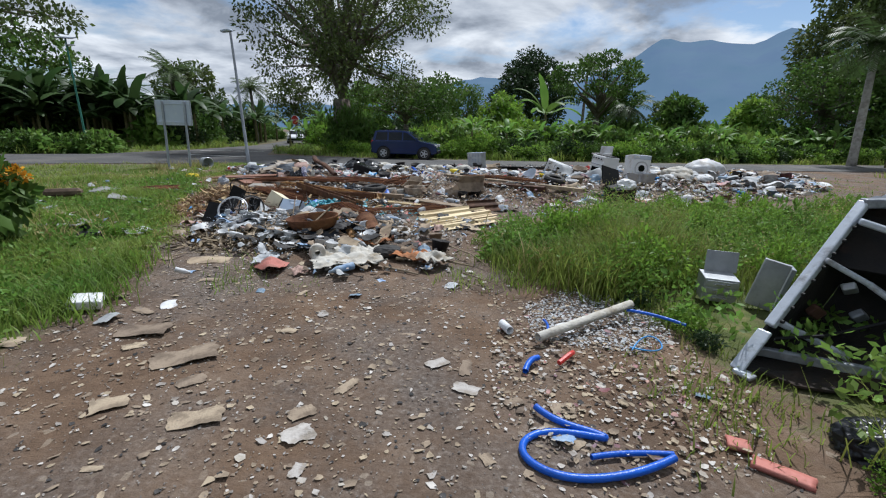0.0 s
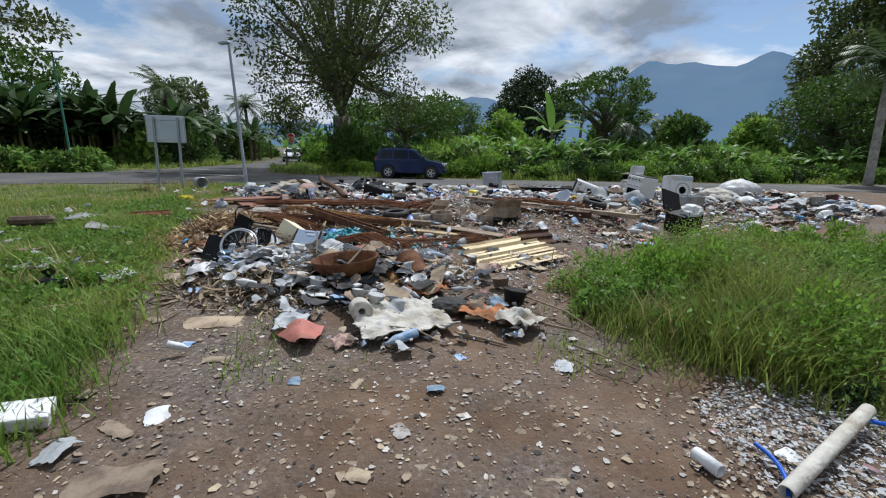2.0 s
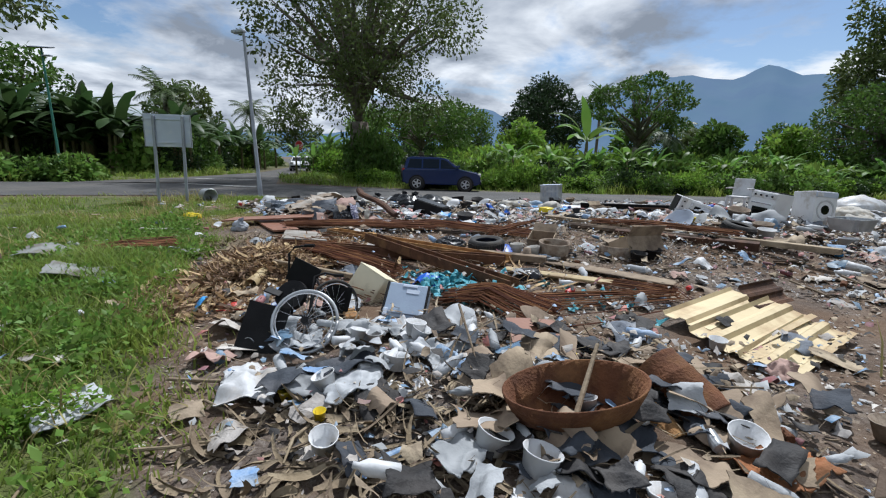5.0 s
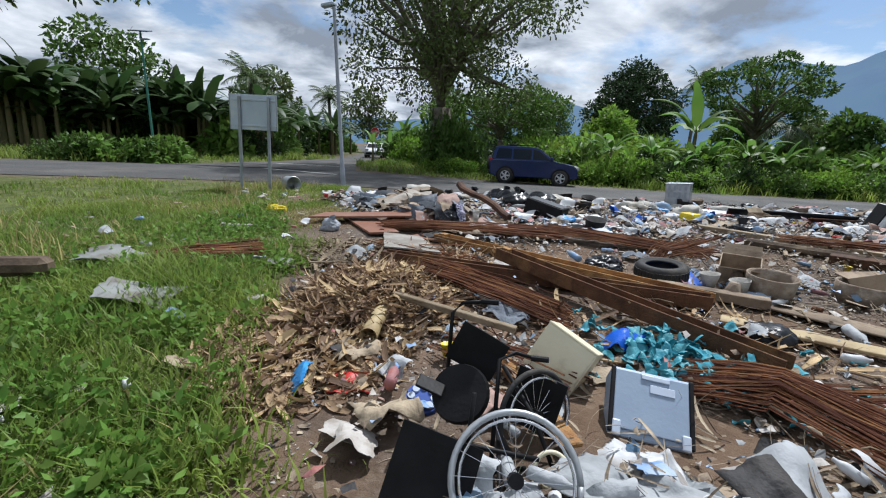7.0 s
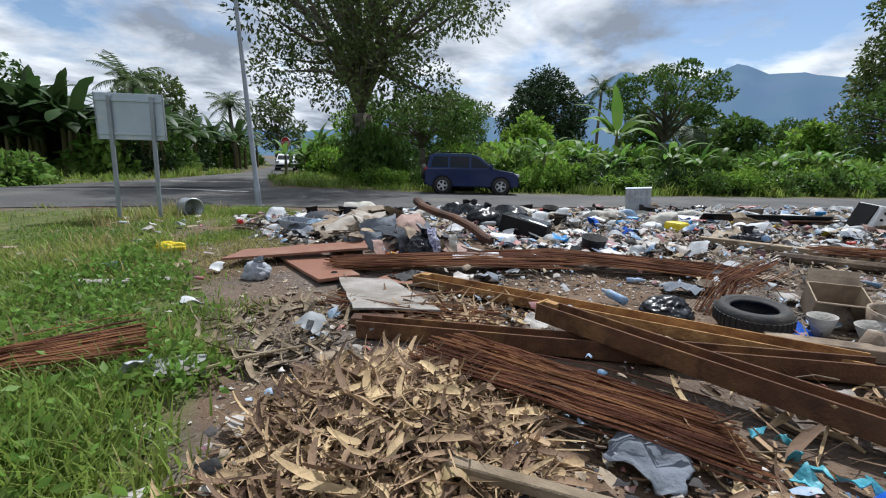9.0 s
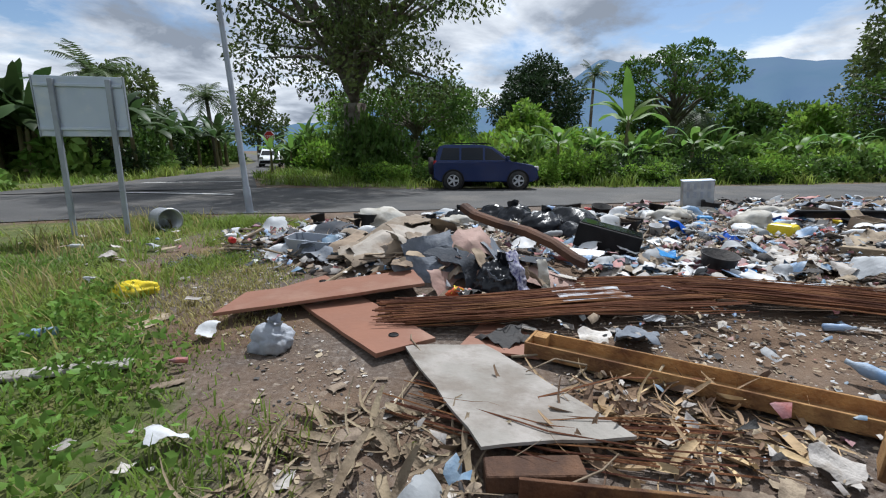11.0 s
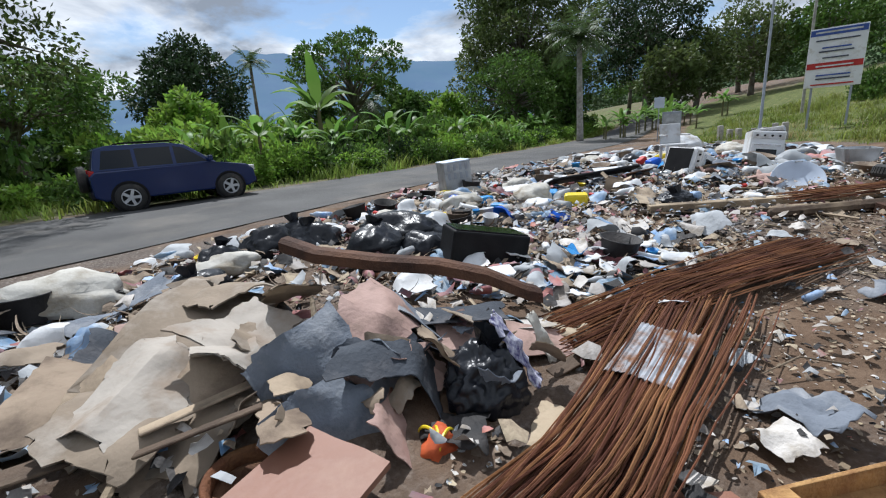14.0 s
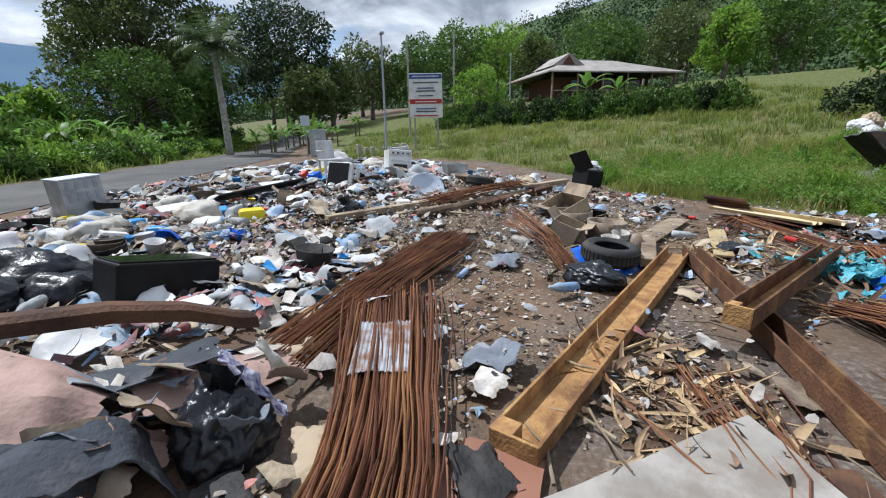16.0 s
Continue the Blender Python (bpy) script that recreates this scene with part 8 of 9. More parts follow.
def hose(pts, r, mat, label):
    cu = bpy.data.curves.new("hose", "CURVE")
    cu.dimensions, cu.bevel_depth, cu.bevel_resolution = "3D", r, 3
    sp = cu.splines.new("NURBS")
    sp.points.add(len(pts) - 1)
    for q, p in zip(sp.points, pts):
        q.co = (*p, 1)
    sp.use_endpoint_u, sp.order_u = True, 4
    tmp = new("tmp", cu)
    me = bpy.data.meshes.new_from_object(tmp)
    bpy.data.objects.remove(tmp)
    me.materials.append(mat)
    return solo("hose", me, None, label, "hose", group="blue hoses", smooth=True)


hose([(1.02, 2.40, 0.05), (1.10, 2.28, 0.04), (1.3, 2.22, 0.03), (1.42, 2.14, 0.03), (1.25, 2.2, 0.02), (1.02, 2.22, 0.02), (0.88, 2.1, 0.02), (0.90, 1.95, 0.02), (1.08, 1.84, 0.02), (1.35, 1.86, 0.03), (1.55, 1.93, 0.04), (1.68, 2.0, 0.05)], 0.021, M_BLUE, "coil of bright blue hose on the soil")
hose([(1.25, 2.0, 0.03), (1.45, 2.06, 0.03), (1.7, 2.05, 0.03)], 0.016, M_BLUE, "short cut of bright blue hose")
hose([(1.02, 2.85, 0.03), (1.06, 2.98, 0.06), (1.14, 3.02, 0.05)], 0.022, M_BLUE, "short cut of bright blue hose")
hose([(1.2, 3.3, 0.05), (1.35, 3.5, 0.07), (1.3, 3.7, 0.06)], 0.012, M_BLUE, "short cut of bright blue hose")
hose([(1.9, 3.2, 0.05), (2.05, 3.4, 0.12), (2.2, 3.3, 0.1), (2.1, 3.1, 0.06), (1.9, 3.25, 0.05)], 0.006, M_SKYBLUE, "loose loops of thin blue tubing")
hose([(2.1, 3.9, 0.1), (2.3, 3.8, 0.12), (2.5, 3.6, 0.1)], 0.014, M_BLUE, "short cut of bright blue hose")
bm = bmesh.new()
lathe(bm, [(0.037, 0), (0.039, 0.01), (0.039, 1.18), (0.031, 1.18), (0.031, 0), (0.037, 0)], seg=16)
solo("white_pipe", bm, M_CLOTHW, "long dirty white plastic pipe on shredded rubbish", "pipe", Matrix.Translation((1.18, 3.30, 0.08)) @ Vector((1.0, 0.68, 0.06)).to_track_quat("Z", "Y").to_matrix().to_4x4(), smooth=True)
bm = bmesh.new()
lathe(bm, [(0.035, 0), (0.037, 0.01), (0.037, 0.16), (0.03, 0.16), (0.03, 0), (0.035, 0)], seg=14)
solo("pipe_piece", bm, M_WHITEP, "short piece of white pipe", "pipe", pose(0.92, 3.62, 0.05, 90, 0, 20), smooth=True)
solo("red_tool", tube(bmesh.new(), [(1.28, 2.95, 0.05), (1.38, 3.05, 0.07), (1.42, 3.12, 0.05)], 0.02, 7), M_RED, "red plastic handle among rubbish", "handle")
draped("roof_tile", 2.2, 1.95, 0.02, 0.27, 0.09, M_SALMON, "broken flat piece of red clay tile", 3, 0.02, 3, -38, n=10, ragged=0.05, thick=0.025)
draped("roof_tile", 2.1, 2.15, 0.03, 0.12, 0.1, M_SALMON, "broken flat piece of red clay tile", 4, 0.02, 3, -20, n=6, ragged=0.1, thick=0.025)
# west verge
draped("cement_sheet", -6.9, 7.6, 0.08, 0.95, 0.6, M_LINOPINK, "pale pinkish sheet lying in the grass", 41, 0.06, 2, 10, n=12, cat="sheet")
draped("clear_film", -6.0, 6.95, 0.06, 0.6, 0.5, M_FILM, "crumpled clear plastic film in the grass", 42, 0.1, 4, 10, n=14, cat="plastic film")
draped("clear_film", -4.55, 6.6, 0.06, 0.4, 0.3, M_FILM, "crumpled clear plastic film in the grass", 43, 0.1, 5, 60, n=12, cat="plastic film")
draped("zinc_sheet", -6.72, 9.25, 0.16, 0.62, 0.4, M_ZINCOLD, "dull crumpled metal sheet in the grass", 44, 0.09, 3, 20, 12, 0, n=14, cat="metal sheet")
draped("zinc_sheet", -7.9, 10.2, 0.15, 0.9, 0.4, M_ZINCOLD, "grey ribbed metal sheet in the grass", 45, 0.05, 3, 10, 8, 0, n=14, cat="metal sheet")
draped("zinc_sheet", -6.25, 10.75, 0.08, 0.34, 0.26, M_ZINCOLD, "small pale metal sheet in the grass", 46, 0.03, 3, 30, 6, 0, n=8, cat="metal sheet")
plank("log", (-8.6, 9.3, 0.1), (-7.9, 9.5, 0.12), 0.2, 0.18, M_WOODDK, "short dark log in the grass", "log", bevel=0.06)
solo("polystyrene_block", box(bmesh.new(), 0.26, 0.2, 0.09, pose(0, 0, 0), 0.015), M_ENAMEL, "white polystyrene block on the verge", "polystyrene", pose(-2.95, 3.72, 0.03, 8, 6, 30))
bm = bmesh.new()
lathe(bm, [(0.0, 0), (0.19, 0.0), (0.21, 0.01), (0.22, 0.42), (0.23, 0.43), (0.2, 0.43), (0.19, 0.03), (0, 0.03)], seg=24)
solo("bucket", bm, M_GALV, "galvanised metal bucket lying on its side in grass", "bucket", pose(-10.45, 18.75, 0.2, 90, 0, 50), smooth=True)
# black crate in the tall grass
cr = thing("black_bin", "broken black plastic bin with open lid in tall grass", "bin", pose(4.2, 10.35, 0.15, 6, -6, 25))
part("tub", box(bmesh.new(), 0.55, 0.45, 0.4, pose(0, 0, 0), 0.03), M_BLACK, cr)
part("lid", box(bmesh.new(), 0.55, 0.03, 0.45, pose(-0.1, 0.2, 0.38, -30, 20, 0), 0.01), M_BLACK, cr)
part("bag", blob(bmesh.new(), 0.22, 0.18, 0.2, 4, 0.25, 3, 0.4, pose(0.05, -0.12, 0.38)), M_WHITEP, cr)
# far heap beyond the field
for k in range(14):
    x, y = 9.4 + R.uniform(-.9, 1.8), -1.6 + R.uniform(-1.8, 1.0)
    trash_bag("rubbish_bag", x, y, ground_z(x, y) + 0.05 * (k % 4), R.uniform(.25, .5), R.uniform(.2, .4), R.uniform(.3, .6), (M_WHITEP, M_CARD, M_BAGBLACK, M_BAGGREY)[k % 4], "rubbish bag in a heap beside the hedge", 300 + k, 0.25, False, R.uniform(0, 360), "far heap bags")
frame_thing(8.6, -0.6, ground_z(8.6, -0.6) + 0.02, 0.7, 0.6, M_ENAMEL, "white metal appliance frame in the field", -40, 86, 0.06)
# basket and ring by the heap
bk = thing("orange_bag", "small woven bag with orange and yellow bands", "bag", pose(-5.18, 14.28, 0.0, 0, 0, 20))
part("pouch", blob(bmesh.new(), 0.11, 0.08, 0.11, 5, 0.4, 3, 0.4), material("orange_red", (0.5, 0.10, 0.03), (0.35, 0.06, 0.02), 8, 0.7), bk, smooth=True)
for k in range(3):
    part("strap", tube(bmesh.new(), arc((0, 0, 0), 0.09, 20, 150, 10, pose(0, -0.04 + 0.04 * k, 0.03, 90, 10 * k, 35 * k)), 0.008, 6), M_YELLOW, bk)
rg_ = thing("rusty_car_wheel", "rusty bare steel car wheel lying flat on the soil", "car wheel", pose(-5.9, 14.66, 0.01, 6, 4, 0))
bm = bmesh.new()
lathe(bm, [(0.17, 0.0), (0.195, 0.005), (0.20, 0.05), (0.18, 0.07), (0.185, 0.11), (0.205, 0.125), (0.195, 0.13), (0.172, 0.115), (0.165, 0.07), (0.17, 0.0)], seg=32)
part("rim", bm, M_RUST, rg_, smooth=True)
bm = bmesh.new()
lathe(bm, [(0.168, 0.06), (0.13, 0.075), (0.09, 0.05), (0.05, 0.06), (0.035, 0.06), (0.035, 0.045), (0.09, 0.035), (0.13, 0.06), (0.168, 0.045)], seg=32)
part("disc", bm, M_RUSTSIDE, rg_, smooth=True)
for k in range(5):
    bm = bmesh.new()
    cyl(bm, 0.012, 0.011, 0.012, pose(0.065 * math.cos(k * 1.257), 0.065 * math.sin(k * 1.257), 0.056), 10)
    part("bolt_seat", bm, M_BLACK, rg_)

# litter
LITTER_ZONE = DUMP
BARE = [(-3.4, 11.0, 1.0, 0.6), (-2.7, 12.5, 1.5, 0.9), (-0.2, 10.3, 0.8, 0.6), (-0.6, 9.6, 1.0, 0.5)]


# long things that lie clear of litter: ends in plan and half width
CLEAR = [((-4.7, 13.04), (-1.1, 10.6), 0.2), ((-5.2, 11.48), (-1.15, 10.5), 0.16), ((-3.62, 11.36), (-1.22, 9.15), 0.17), ((-7.3, 13.9), (-5.5, 14.45), 0.36), ((-6.8, 14.8), (-5.6, 13.0), 0.36),
         ((-5.35, 12.9), (-4.9, 11.9), 0.5), ((-5.6, 13.66), (-3.0, 13.86), 0.3), ((-3.75, 14.32), (-0.75, 13.42), 0.3), ((-4.75, 11.05), (-2.6, 9.9), 0.34), ((0.0, 8.4), (1.4, 9.2), 0.5), ((-1.75, 11.68), (-1.74, 11.7), 0.36),
         ((-5.6, 15.2), (-4.5, 14.2), 0.35), ((-5.0, 16.4), (-3.5, 14.4), 0.14), ((-1.4, 5.5), (-0.5, 5.5), 0.35), ((-3.9, 7.8), (-3.3, 8.1), 0.3), ((-2.9, 8.5), (-2.5, 8.5), 0.3), ((-2.0, 6.5), (-1.3, 6.5), 0.3), ((-4.75, 9.6), (-4.75, 10.5), 0.5)]


def blocked(x, y):
    for (x0, y0), (x1, y1), r in CLEAR:
        dx, dy = x1 - x0, y1 - y0
        t = max(0, min(1, ((x - x0) * dx + (y - y0) * dy) / (dx * dx + dy * dy)))
        if math.hypot(x - x0 - t * dx, y - y0 - t * dy) < r:
            return True
    return False


def litter_density(x, y):
    d = 1.0
    if blocked(x, y):
        return 0.0
    for cx, cy, rx, ry in BARE:
        d *= 1 - 0.8 * math.exp(-(((x - cx) / rx) ** 2 + ((y - cy) / ry) ** 2))
    if y > 14.5 and x > -4:
        d *= 1.6
    return min(1.0, d * 0.62)


def litter_spot(rr, zone, lo, hi, dens=lambda x, y: 0 if blocked(x, y) else 1):
    while True:
        x, y = rr.uniform(lo[0], hi[0]), rr.uniform(lo[1], hi[1])
        if inside(zone, x, y) and rr.random() < dens(x, y):
            return x, y


def crumpled_mesh(name, mat, w, l, amp, scale, seed, n=7, droop=0.0):
    bm = bmesh.new()
    stiff = name in ("paper_scrap", "cardboard_piece", "plastic_bag")
    fn = folded(amp * (0.65 if name == "plastic_bag" else 0.8), seed, max(w, l), droop, 0, 12 if name == "plastic_bag" else 4) if stiff else crumple(amp, scale, seed, droop)
    sheet(bm, w, l, n, n, fn, 0.003, 0.16, seed)
    me = bm_mesh(name, bm, mat, "sharp" if stiff else True)
    lowest = min(v.co.z for v in me.vertices)
    for v in me.vertices:
        v.co.z -= lowest
    return me


def bottle_mesh(mat, h, r, seed):
    bm = bmesh.new()
    lathe(bm, [(0, 0), (r, 0.005), (r, h * 0.3), (r * 0.93, h * 0.45), (r, h * 0.6), (r * 0.95, h * 0.7), (r * 0.4, h * 0.88), (r * 0.38, h), (0, h)], pose(0, 0, r, 0, 90, 0), 12)
    for v in bm.verts:
        v.co += Vector((0, 1, 1)) * 0.14 * r * noise.noise(v.co * 30 + Vector((seed, 0, 0)))
    return bm_mesh("plastic_bottle", bm, mat, True)


def board_mesh(mat, l, w, h):
    return bm_mesh("wood_piece", box(bmesh.new(), l, w, h, pose(0, 0, 0), min(0.006, h * .3)), mat)


def can_mesh(mat):
    bm = bmesh.new()
    lathe(bm, [(0, 0), (0.03, 0), (0.034, 0.008), (0.034, 0.11), (0.028, 0.12), (0, 0.118)], pose(0, 0, 0.034, 0, 90, 0), 14)
    for v in bm.verts:
        v.co.z += 0.004 * noise.noise(v.co * 60)
    return bm_mesh("tin_can", bm, mat)


def tub_mesh(mat, r, h):
    bm = bmesh.new()
    lathe(bm, [(0, 0.0), (r * 0.8, 0), (r, h), (r * 1.06, h), (r * 1.05, h * 0.95), (r * 0.95, h * 0.95), (r * 0.76, 0.012), (0, 0.012)], seg=16)
    return bm_mesh("plastic_tub", bm, mat, True)


KINDS = [
    ("paper_scrap", "paper", 260, [(crumpled_mesh("paper_scrap", m_, w, l, 0.04, 12, s, 6), lb) for m_, w, l, s, lb in ((M_LIT_WHITE, .2, .15, 1, "crumpled off-white paper scrap"), (M_LIT_WHITE, .3, .2, 2, "torn off-white paper sheet"), (M_LIT_BLUE, .2, .16, 3, "crumpled bluish paper scrap"), (M_LIT_WHITE, .14, .12, 4, "small crumpled off-white paper"))]),
    ("cardboard_piece", "cardboard", 220, [(crumpled_mesh("cardboard_piece", M_LIT_TAN, w, l, 0.035, 6, s, 8), "flattened torn piece of tan cardboard") for w, l, s in ((.3, .2, 5), (.4, .24, 6), (.2, .14, 7), (.24, .1, 8))]),
    ("plastic_bag", "plastic bag", 280, [(crumpled_mesh("plastic_bag", m_, w * 0.82, l * 0.82, 0.11, 8, s, 12, 0.7), lb) for m_, w, l, s, lb in ((M_WHITEP, .36, .3, 9, "crumpled white plastic bag"), (M_FILM, .4, .32, 10, "crumpled translucent plastic bag"), (M_LIT_WHITE, .3, .3, 11, "dirty off-white plastic bag"), (M_LIT_BLUE, .26, .24, 12, "crumpled pale blue plastic bag"), (M_FILM, .26, .24, 14, "small translucent plastic bag"))]),
    ("plastic_bottle", "bottle", 260, [(bottle_mesh(m_, h, r, s), lb) for m_, h, r, s, lb in ((M_FILM, .26, .036, 1, "clear plastic drink bottle lying down"), (M_WHITEP, .22, .04, 2, "white plastic bottle lying down"), (M_LIT_BLUE, .28, .04, 3, "pale blue plastic bottle lying down"), (M_LIT_COL, .2, .035, 4, "dull red plastic bottle lying down"), (M_FILM, .3, .044, 5, "large clear plastic bottle lying down"))]),
    ("rag", "cloth", 160, [(crumpled_mesh("rag", m_, w, l, 0.1, 8, s, 9, 0.4), lb) for m_, w, l, s, lb in ((M_LIT_DARK, .36, .3, 15, "dark crumpled rag on rubbish"), (M_LIT_COL, .34, .28, 16, "reddish crumpled rag on rubbish"), (M_FELT, .4, .3, 17, "grey-blue crumpled rag on rubbish"), (M_LIT_TAN, .36, .3, 18, "brown crumpled rag on rubbish"), (M_LINOPINK, .3, .26, 19, "pinkish crumpled rag on rubbish"))]),
    ("wood_piece", "wood", 240, [(board_mesh(m_, l, w, h), lb) for m_, l, w, h, lb in ((M_WOOD, .5, .06, .025, "short weathered wood batten"), (M_WOODDK, .35, .09, .02, "dark broken wood board"), (M_WOOD, .25, .12, .018, "broken pale wood board"), (M_STICK, .7, .03, .02, "thin weathered wooden lath"))]),
    ("tin_can", "can", 70, [(can_mesh(m_), lb) for m_, lb in ((M_GALV, "bare metal drink can"), (M_RED, "red metal drink can"), (M_RUST, "rusty old tin can"))]),
    ("plastic_tub", "tub", 100, [(tub_mesh(m_, r, h), lb) for m_, r, h, lb in ((M_WHITEP, .1, .12, "white plastic tub in rubbish"), (M_LIT_DARK, .14, .16, "dark plastic bucket in rubbish"), (M_SKYBLUE, .06, .09, "blue plastic cup in rubbish"), (M_BROWNPOT, .12, .13, "brown stained plastic pot"), (M_YELLOW, .05, .08, "yellow plastic cup in rubbish"))]),
    ("small_rubbish_bag", "rubbish bag", 50, [(bm_mesh("small_rubbish_bag", blob(bmesh.new(), a, a * .75, a * .6, s, 0.42, 3, 0.4, Matrix(), 3.6), m_, True), lb) for m_, a, s, lb in ((M_BAGBLACK, .2, 1, "small full black rubbish bag"), (M_WHITEP, .2, 2, "small full white rubbish bag"), (M_CLOTHW, .24, 3, "small dirty cream sack"), (M_LIT_DARK, .16, 4, "small dark rubbish bundle"), (M_CLOTHW, .3, 5, "lumpy dirty cream sack"))]),
]


def scatter_things():
    rr = random.Random(21)
    for name, cat, count, variants in KINDS:
        for k in range(count):
            me, lb = variants[k % len(variants)]
            x, y = litter_spot(rr, LITTER_ZONE, (-9, 4.8), (14, 22), litter_density)
            if name == "small_rubbish_bag" and y < 14:
                x, y = rr.uniform(-3, 9), rr.uniform(15, 19.5)
            big = 1.0 + 0.45 * (x > 3) + 0.35 * (y > 14)
            s = rr.uniform(0.65, 1.15) * big
            tilt = 18 if name in ("paper_scrap", "cardboard_piece", "plastic_bag", "rag", "wood_piece") else 10
            m = pose(x, y, ground_z(x, y) + rr.uniform(0.0, 0.05 if y < 14 else 0.10), rr.uniform(-tilt, tilt), rr.uniform(-tilt, tilt), rr.uniform(0, 360)) @ Matrix.Scale(s, 4)
            solo(name, me, None, lb, cat, m, "dumped litter")


scatter_things()


def scraps(name, zone, lo, hi, count, smin, smax, mat, seed, label, dens=lambda x, y: 0 if blocked(x, y) else 1, lift=0.0, flat=0.5):
    """Many small torn scraps in one mesh."""
    rr = random.Random(seed)
    rs = np.random.RandomState(seed)
    v, f = [], []
    for _ in range(count):
        x, y = litter_spot(rr, zone, lo, hi, dens)
        z = ground_z(x, y) + 0.004 + rr.random() ** 2 * lift
        s, a, asp = rr.uniform(smin, smax) * (0.4 + rr.random() ** 2) * (0.7 if y < 14 else 1.1), rr.uniform(0, 6.28), rr.uniform(0.35, 1.0)
        ca, sa = math.cos(a), math.sin(a)
        tx, ty = rr.gauss(0, 0.25 * flat), rr.gauss(0, 0.25 * flat)
        b = len(v)
        n = rr.randint(5, 7)
        v.append((x, y, z + (rr.uniform(0.1, 0.5) if flat > 0.8 else rr.uniform(0.0, 0.15)) * s * flat))
        for k in range(n):
            q = k * 6.283 / n + rr.uniform(-.3, .3)
            r_ = s * rr.uniform(0.55, 1.1) * 0.5
            ux, uy = r_ * math.cos(q), r_ * asp * math.sin(q)
            v.append((x + ux * ca - uy * sa, y + ux * sa + uy * ca, max(z - 0.002, z + ux * tx + uy * ty + rr.uniform(-.05, .4) * s * flat)))
        for k in range(n):
            f.append((b, b + 1 + k, b + 1 + (k + 1) % n))
    return solo(name, np_mesh(name, v, f, mat), None, label, "litter", kind="stuff")


for k, (mt, cnt, lb) in enumerate(((M_LIT_WHITE, 7500, "small off-white scraps of paper and plastic"), (M_LIT_TAN, 8500, "small brown scraps of card and wood"), (M_LIT_DARK, 6500, "small dark scraps"), (M_LIT_COL, 2800, "small reddish scraps"), (M_LIT_BLUE, 3200, "small blue and grey scraps"), (M_FILM, 3000, "small scraps of clear film"))):
    scraps("litter_scraps", DUMP, (-9, 4.8), (14, 22), cnt, 0.04, 0.18, mt, 50 + k, lb, litter_density, 0.13, 1.1)
for k, (mt, cnt) in enumerate(((M_LIT_TAN, 5200), (M_LIT_WHITE, 2600), (M_STICK, 2400), (M_LIT_DARK, 1200), (M_FILM, 700))):
    scraps("ground_chaff", [(-6.4, 14.6), (-4.2, 8.0), (-3.2, 6.0), (-1.0, 5.0), (0.6, 5.6), (1.6, 8.4), (3.4, 10.4), (1.6, 14.6)], (-6.5, 4.8), (3.5, 14.7), cnt, 0.02, 0.09, mt, 90 + k, "fine pale chaff and scraps strewn over the soil", lift=0.02, flat=0.45)
PATHZONE = [(-2.6, 0.4), (-2.9, 3.0), (-3.2, 4.6), (-4.0, 6.3), (-5.0, 8.4), (-5.9, 10.4), (-6.8, 13), (-8.6, 15.5), (-8.8, 17.5), (-7, 15), (-5.6, 12.5), (-5.0, 9.0), (-3.9, 6.6), (-1.5, 4.9), (0.6, 4.9), (1.7, 3.9), (2.2, 2.9), (2.4, 0.4)]
scraps("path_scraps", PATHZONE, (-9, 0.4), (2.5, 17.5), 4200, 0.02, 0.10, M_LIT_TAN, 71, "tan scraps trodden into the path", dens=lambda x, y: 0 if blocked(x, y) else 1, lift=0.0, flat=0.35)
scraps("path_scraps", PATHZONE, (-9, 0.4), (2.5, 17.5), 2600, 0.015, 0.08, M_LIT_WHITE, 72, "pale scraps trodden into the path", dens=lambda x, y: 0 if blocked(x, y) else 1, lift=0.0, flat=0.35)
scraps("path_stones", PATHZONE, (-9, 0.4), (2.5, 17.5), 9000, 0.010, 0.035, M_STONE, 73, "small stones on the gravelly path", lift=0.0, flat=0.9)
scraps("path_dark_bits", PATHZONE, (-9, 0.4), (2.5, 17.5), 1800, 0.015, 0.07, M_LIT_DARK, 74, "dark bits trodden into the path", lift=0.0, flat=0.4)
FRAG = [(0.75, 2.2), (0.8, 3.3), (1.0, 4.0), (1.6, 4.6), (2.2, 4.5), (2.4, 3.6), (2.5, 2.6), (2.2, 2.0), (1.4, 1.8)]
scraps("plastic_shreds", [(1.15, 3.4), (1.2, 4.1), (1.7, 4.6), (2.3, 4.4), (2.4, 3.5), (1.9, 3.2)], (0.7, 1.8), (2.6, 4.7), 2600, 0.02, 0.07, M_FILM, 75, "heap of shredded translucent plastic", lift=0.05, flat=0.5)
scraps("mixed_shreds", FRAG, (0.7, 1.8), (2.6, 4.7), 800, 0.02, 0.10, M_LIT_WHITE, 76, "pale shredded rubbish", lift=0.04, flat=0.4)
scraps("mixed_shreds", FRAG, (0.7, 1.8), (2.6, 4.7), 1100, 0.02, 0.10, M_LIT_TAN, 77, "tan shredded rubbish", lift=0.04, flat=0.4)
scraps("mixed_shreds", FRAG, (0.7, 1.8), (2.6, 4.7), 160, 0.03, 0.1, M_LIT_COL, 78, "reddish shredded rubbish", lift=0.04, flat=0.4)
scraps("verge_scraps", [(-9.0, 15.6), (-7.6, 15.7), (-6.9, 16.6), (-7.6, 17.2), (-8.8, 16.4)], (-9, 15), (-6.8, 17.3), 500, 0.03, 0.14, M_FELTDK, 82, "dark and grey scraps beside the pile", lift=0.03)
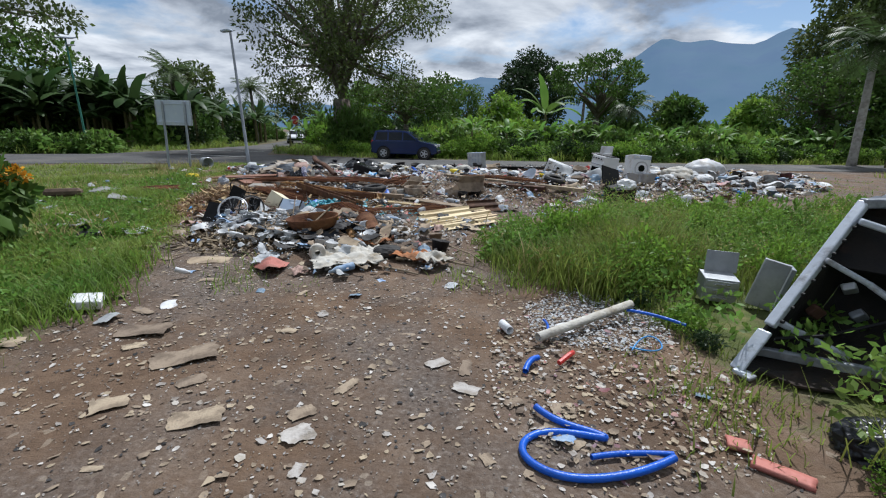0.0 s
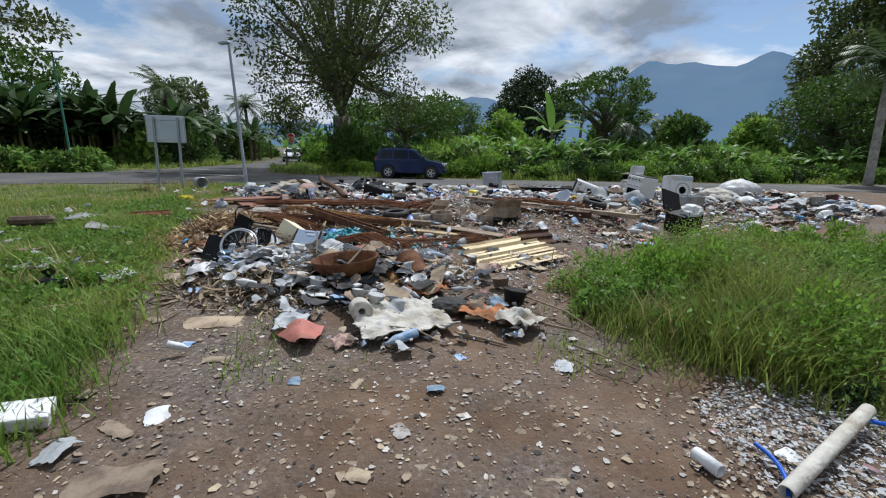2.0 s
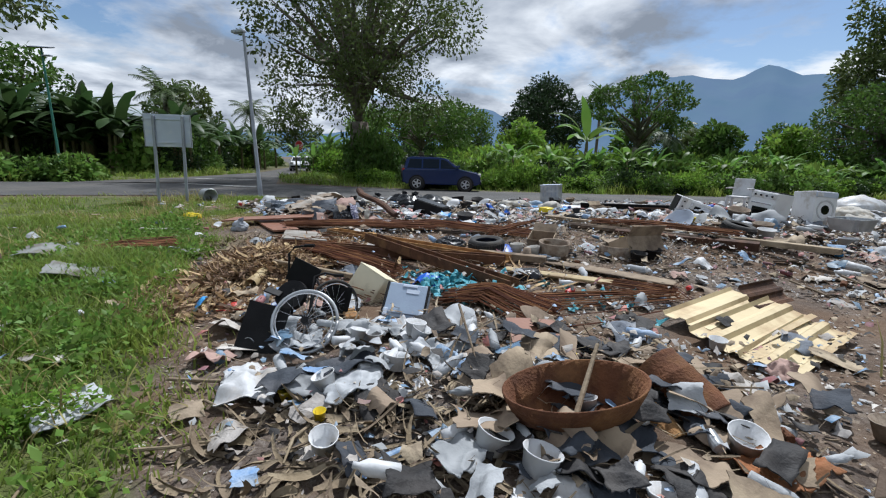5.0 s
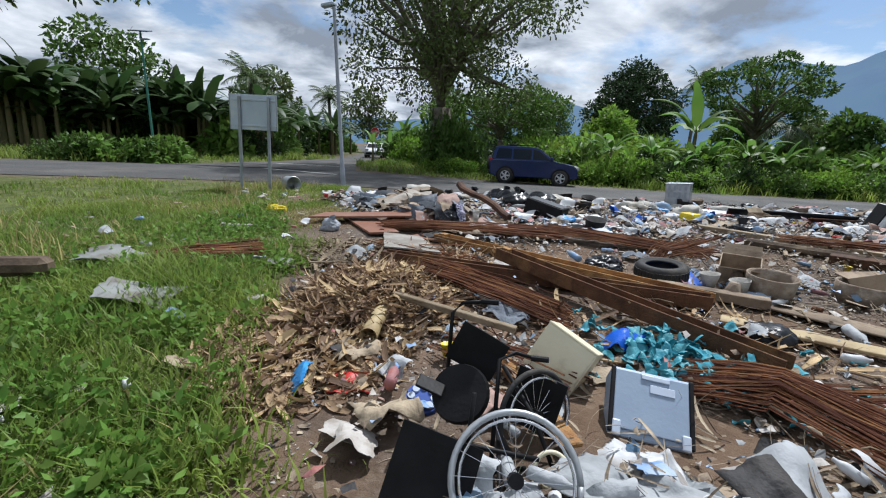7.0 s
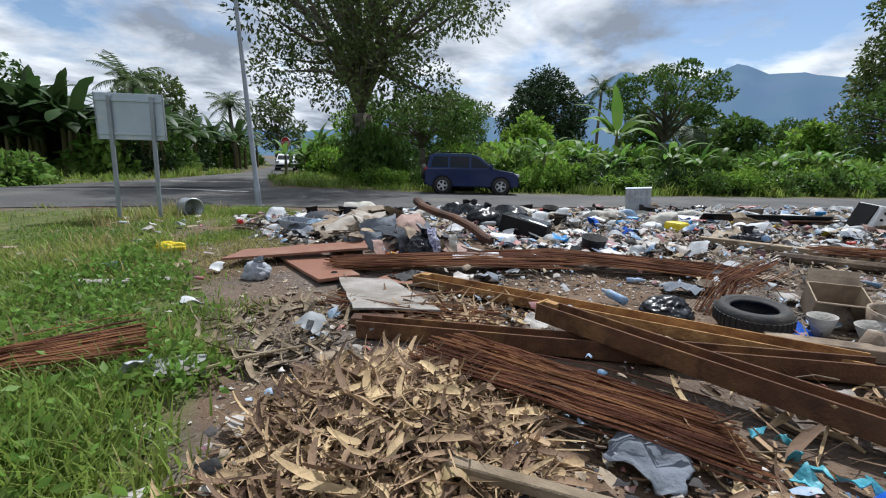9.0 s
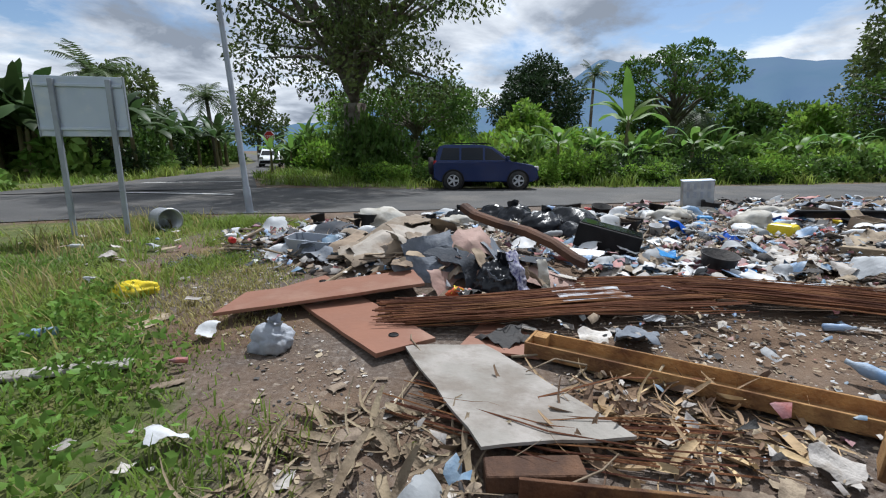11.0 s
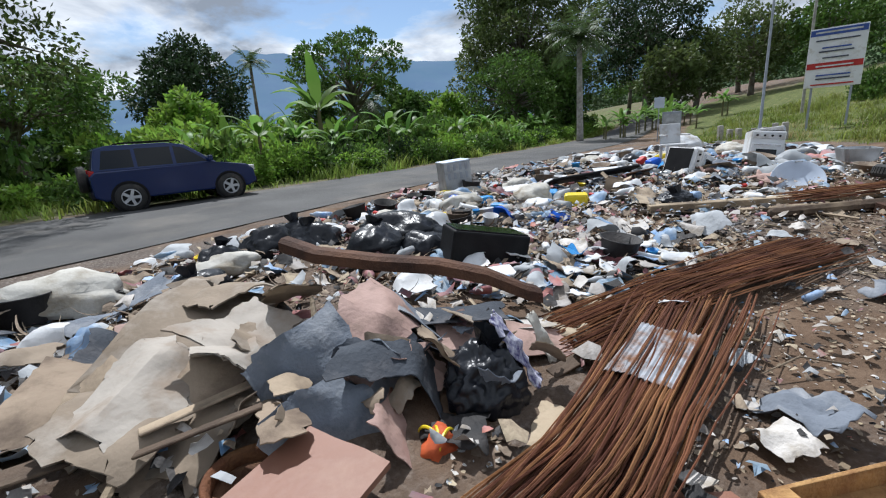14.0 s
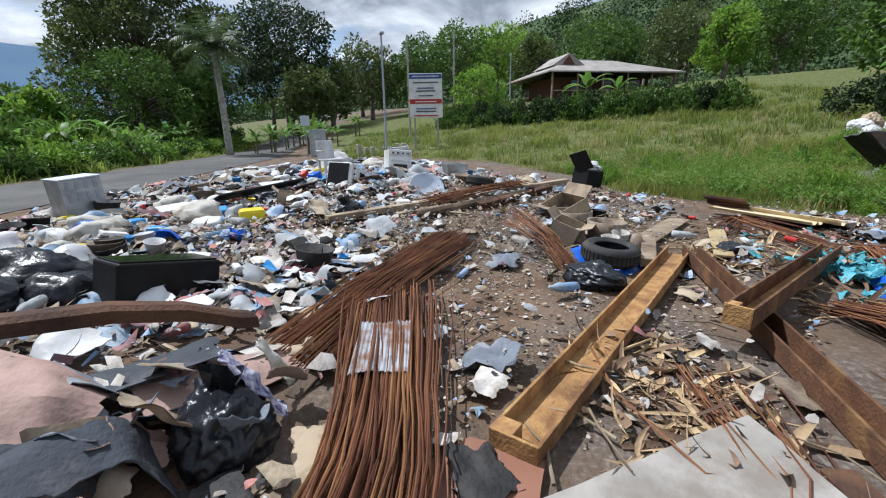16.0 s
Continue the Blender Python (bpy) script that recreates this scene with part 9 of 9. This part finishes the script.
scraps("verge_scraps", GRASS_WEST, (-12, 4), (-4, 18), 260, 0.05, 0.16, M_LIT_WHITE, 79, "pale litter in the grass", lift=0.04)
scraps("verge_scraps", [(-4, 3), (-9, 6), (-9, 9), (-4.4, 7)], (-9, 3), (-3, 9), 200, 0.04, 0.16, M_LIT_TAN, 80, "tan litter in the grass", lift=0.03)
scraps("verge_scraps", [(0.5, 4.7), (0.5, 7), (1.5, 8), (2.4, 8), (1.9, 4.7)], (0.4, 4), (3, 9), 160, 0.05, 0.16, M_LIT_WHITE, 81, "pale litter at the foot of the grass", lift=0.04, flat=0.4)


def path_pieces():
    rr = random.Random(33)
    names = [(KINDS[1][3][k][0], "flat torn piece of cardboard on the path") for k in range(4)]
    for x, y, s, rz in ((-1.5, 2.9, 1.2, 30), (-2.1, 3.3, 1.1, 10), (-0.9, 3.4, .7, -10), (-0.2, 2.6, .8, 60), (-1.0, 2.2, 0.8, 20), (-1.6, 2.3, 1.1, 35), (0.1, 3.4, .6, 0), (0.6, 2.9, .9, 80), (-2.3, 4.6, .8, 15), (-0.4, 2.3, .6, 40), (1.2, 2.45, .8, 5), (-1.1, 4.3, .6, 70), (0.9, 2.5, .7, 30), (-2.4, 3.7, 1.0, -30), (-3.0, 3.0, .9, 20), (-7.2, 12.7, .8, 20), (-6.9, 13.9, .7, -20), (-6.1, 12.6, .6, 40), (-7.9, 13.8, .9, 60), (-5.95, 12.1, .6, 10)):
        me, lb = rr.choice(names)
        solo("cardboard_piece", me, None, lb, "cardboard", pose(x, y, 0.006, 0, 0, rz) @ Matrix.Diagonal((s, s, 0.5 * s, 1)), "path cardboard")
    for k in range(46):
        x, y = litter_spot(rr, PATHZONE, (-9, 0.6), (2.5, 16))
        me, lb = KINDS[(0, 2, 1)[k % 3]][3][k % 4]
        s = rr.uniform(0.35, 0.7)
        solo(("paper_scrap", "plastic_bag", "cardboard_piece")[k % 3], me, None, lb, ("paper", "plastic bag", "cardboard")[k % 3], pose(x, y, 0.004, 0, 0, rr.uniform(0, 360)) @ Matrix.Diagonal((s, s, s * 0.5, 1)), "path litter")


path_pieces()


def foot_pieces():
    """Bottles, tubs and bags strewn round the wheelchair and the basin."""
    rr = random.Random(44)
    for k in range(90):
        x, y = (-2.9 + rr.gauss(0, .45), 7.55 + rr.gauss(0, .35)) if k % 2 else (-1.7 + rr.gauss(0, .7), 6.5 + rr.gauss(0, .6))
        name, cat, _, vs = KINDS[(3, 7, 2, 3, 0)[k % 5]]
        me, lb = vs[(0, 0, 4, 1, 2)[k % 5] % len(vs)]
        sc = rr.uniform(0.6, 1.0)
        solo(name, me, None, lb, cat, pose(x, y, ground_z(x, y) + rr.uniform(0.02, 0.12), rr.uniform(-20, 20), rr.uniform(-20, 20), rr.uniform(0, 360)) @ Matrix.Scale(sc, 4), "dumped litter")


foot_pieces()


def verge_pieces():
    rr = random.Random(35)
    for k in range(70):
        x, y = litter_spot(rr, [(-4.6, 6.2), (-9, 8), (-12, 16), (-9.6, 18.4), (-7.2, 13.4), (-6.0, 10.8)], (-12, 6), (-4.4, 18.5))
        name, cat, _, vs = KINDS[(0, 2, 3, 1)[k % 4]]
        me, lb = vs[k % len(vs)]
        solo(name, me, None, lb, cat, pose(x, y, ground_z(x, y) + 0.05, rr.uniform(-12, 12), rr.uniform(-12, 12), rr.uniform(0, 360)) @ Matrix.Scale(rr.uniform(0.5, 0.95), 4), "verge litter")


verge_pieces()
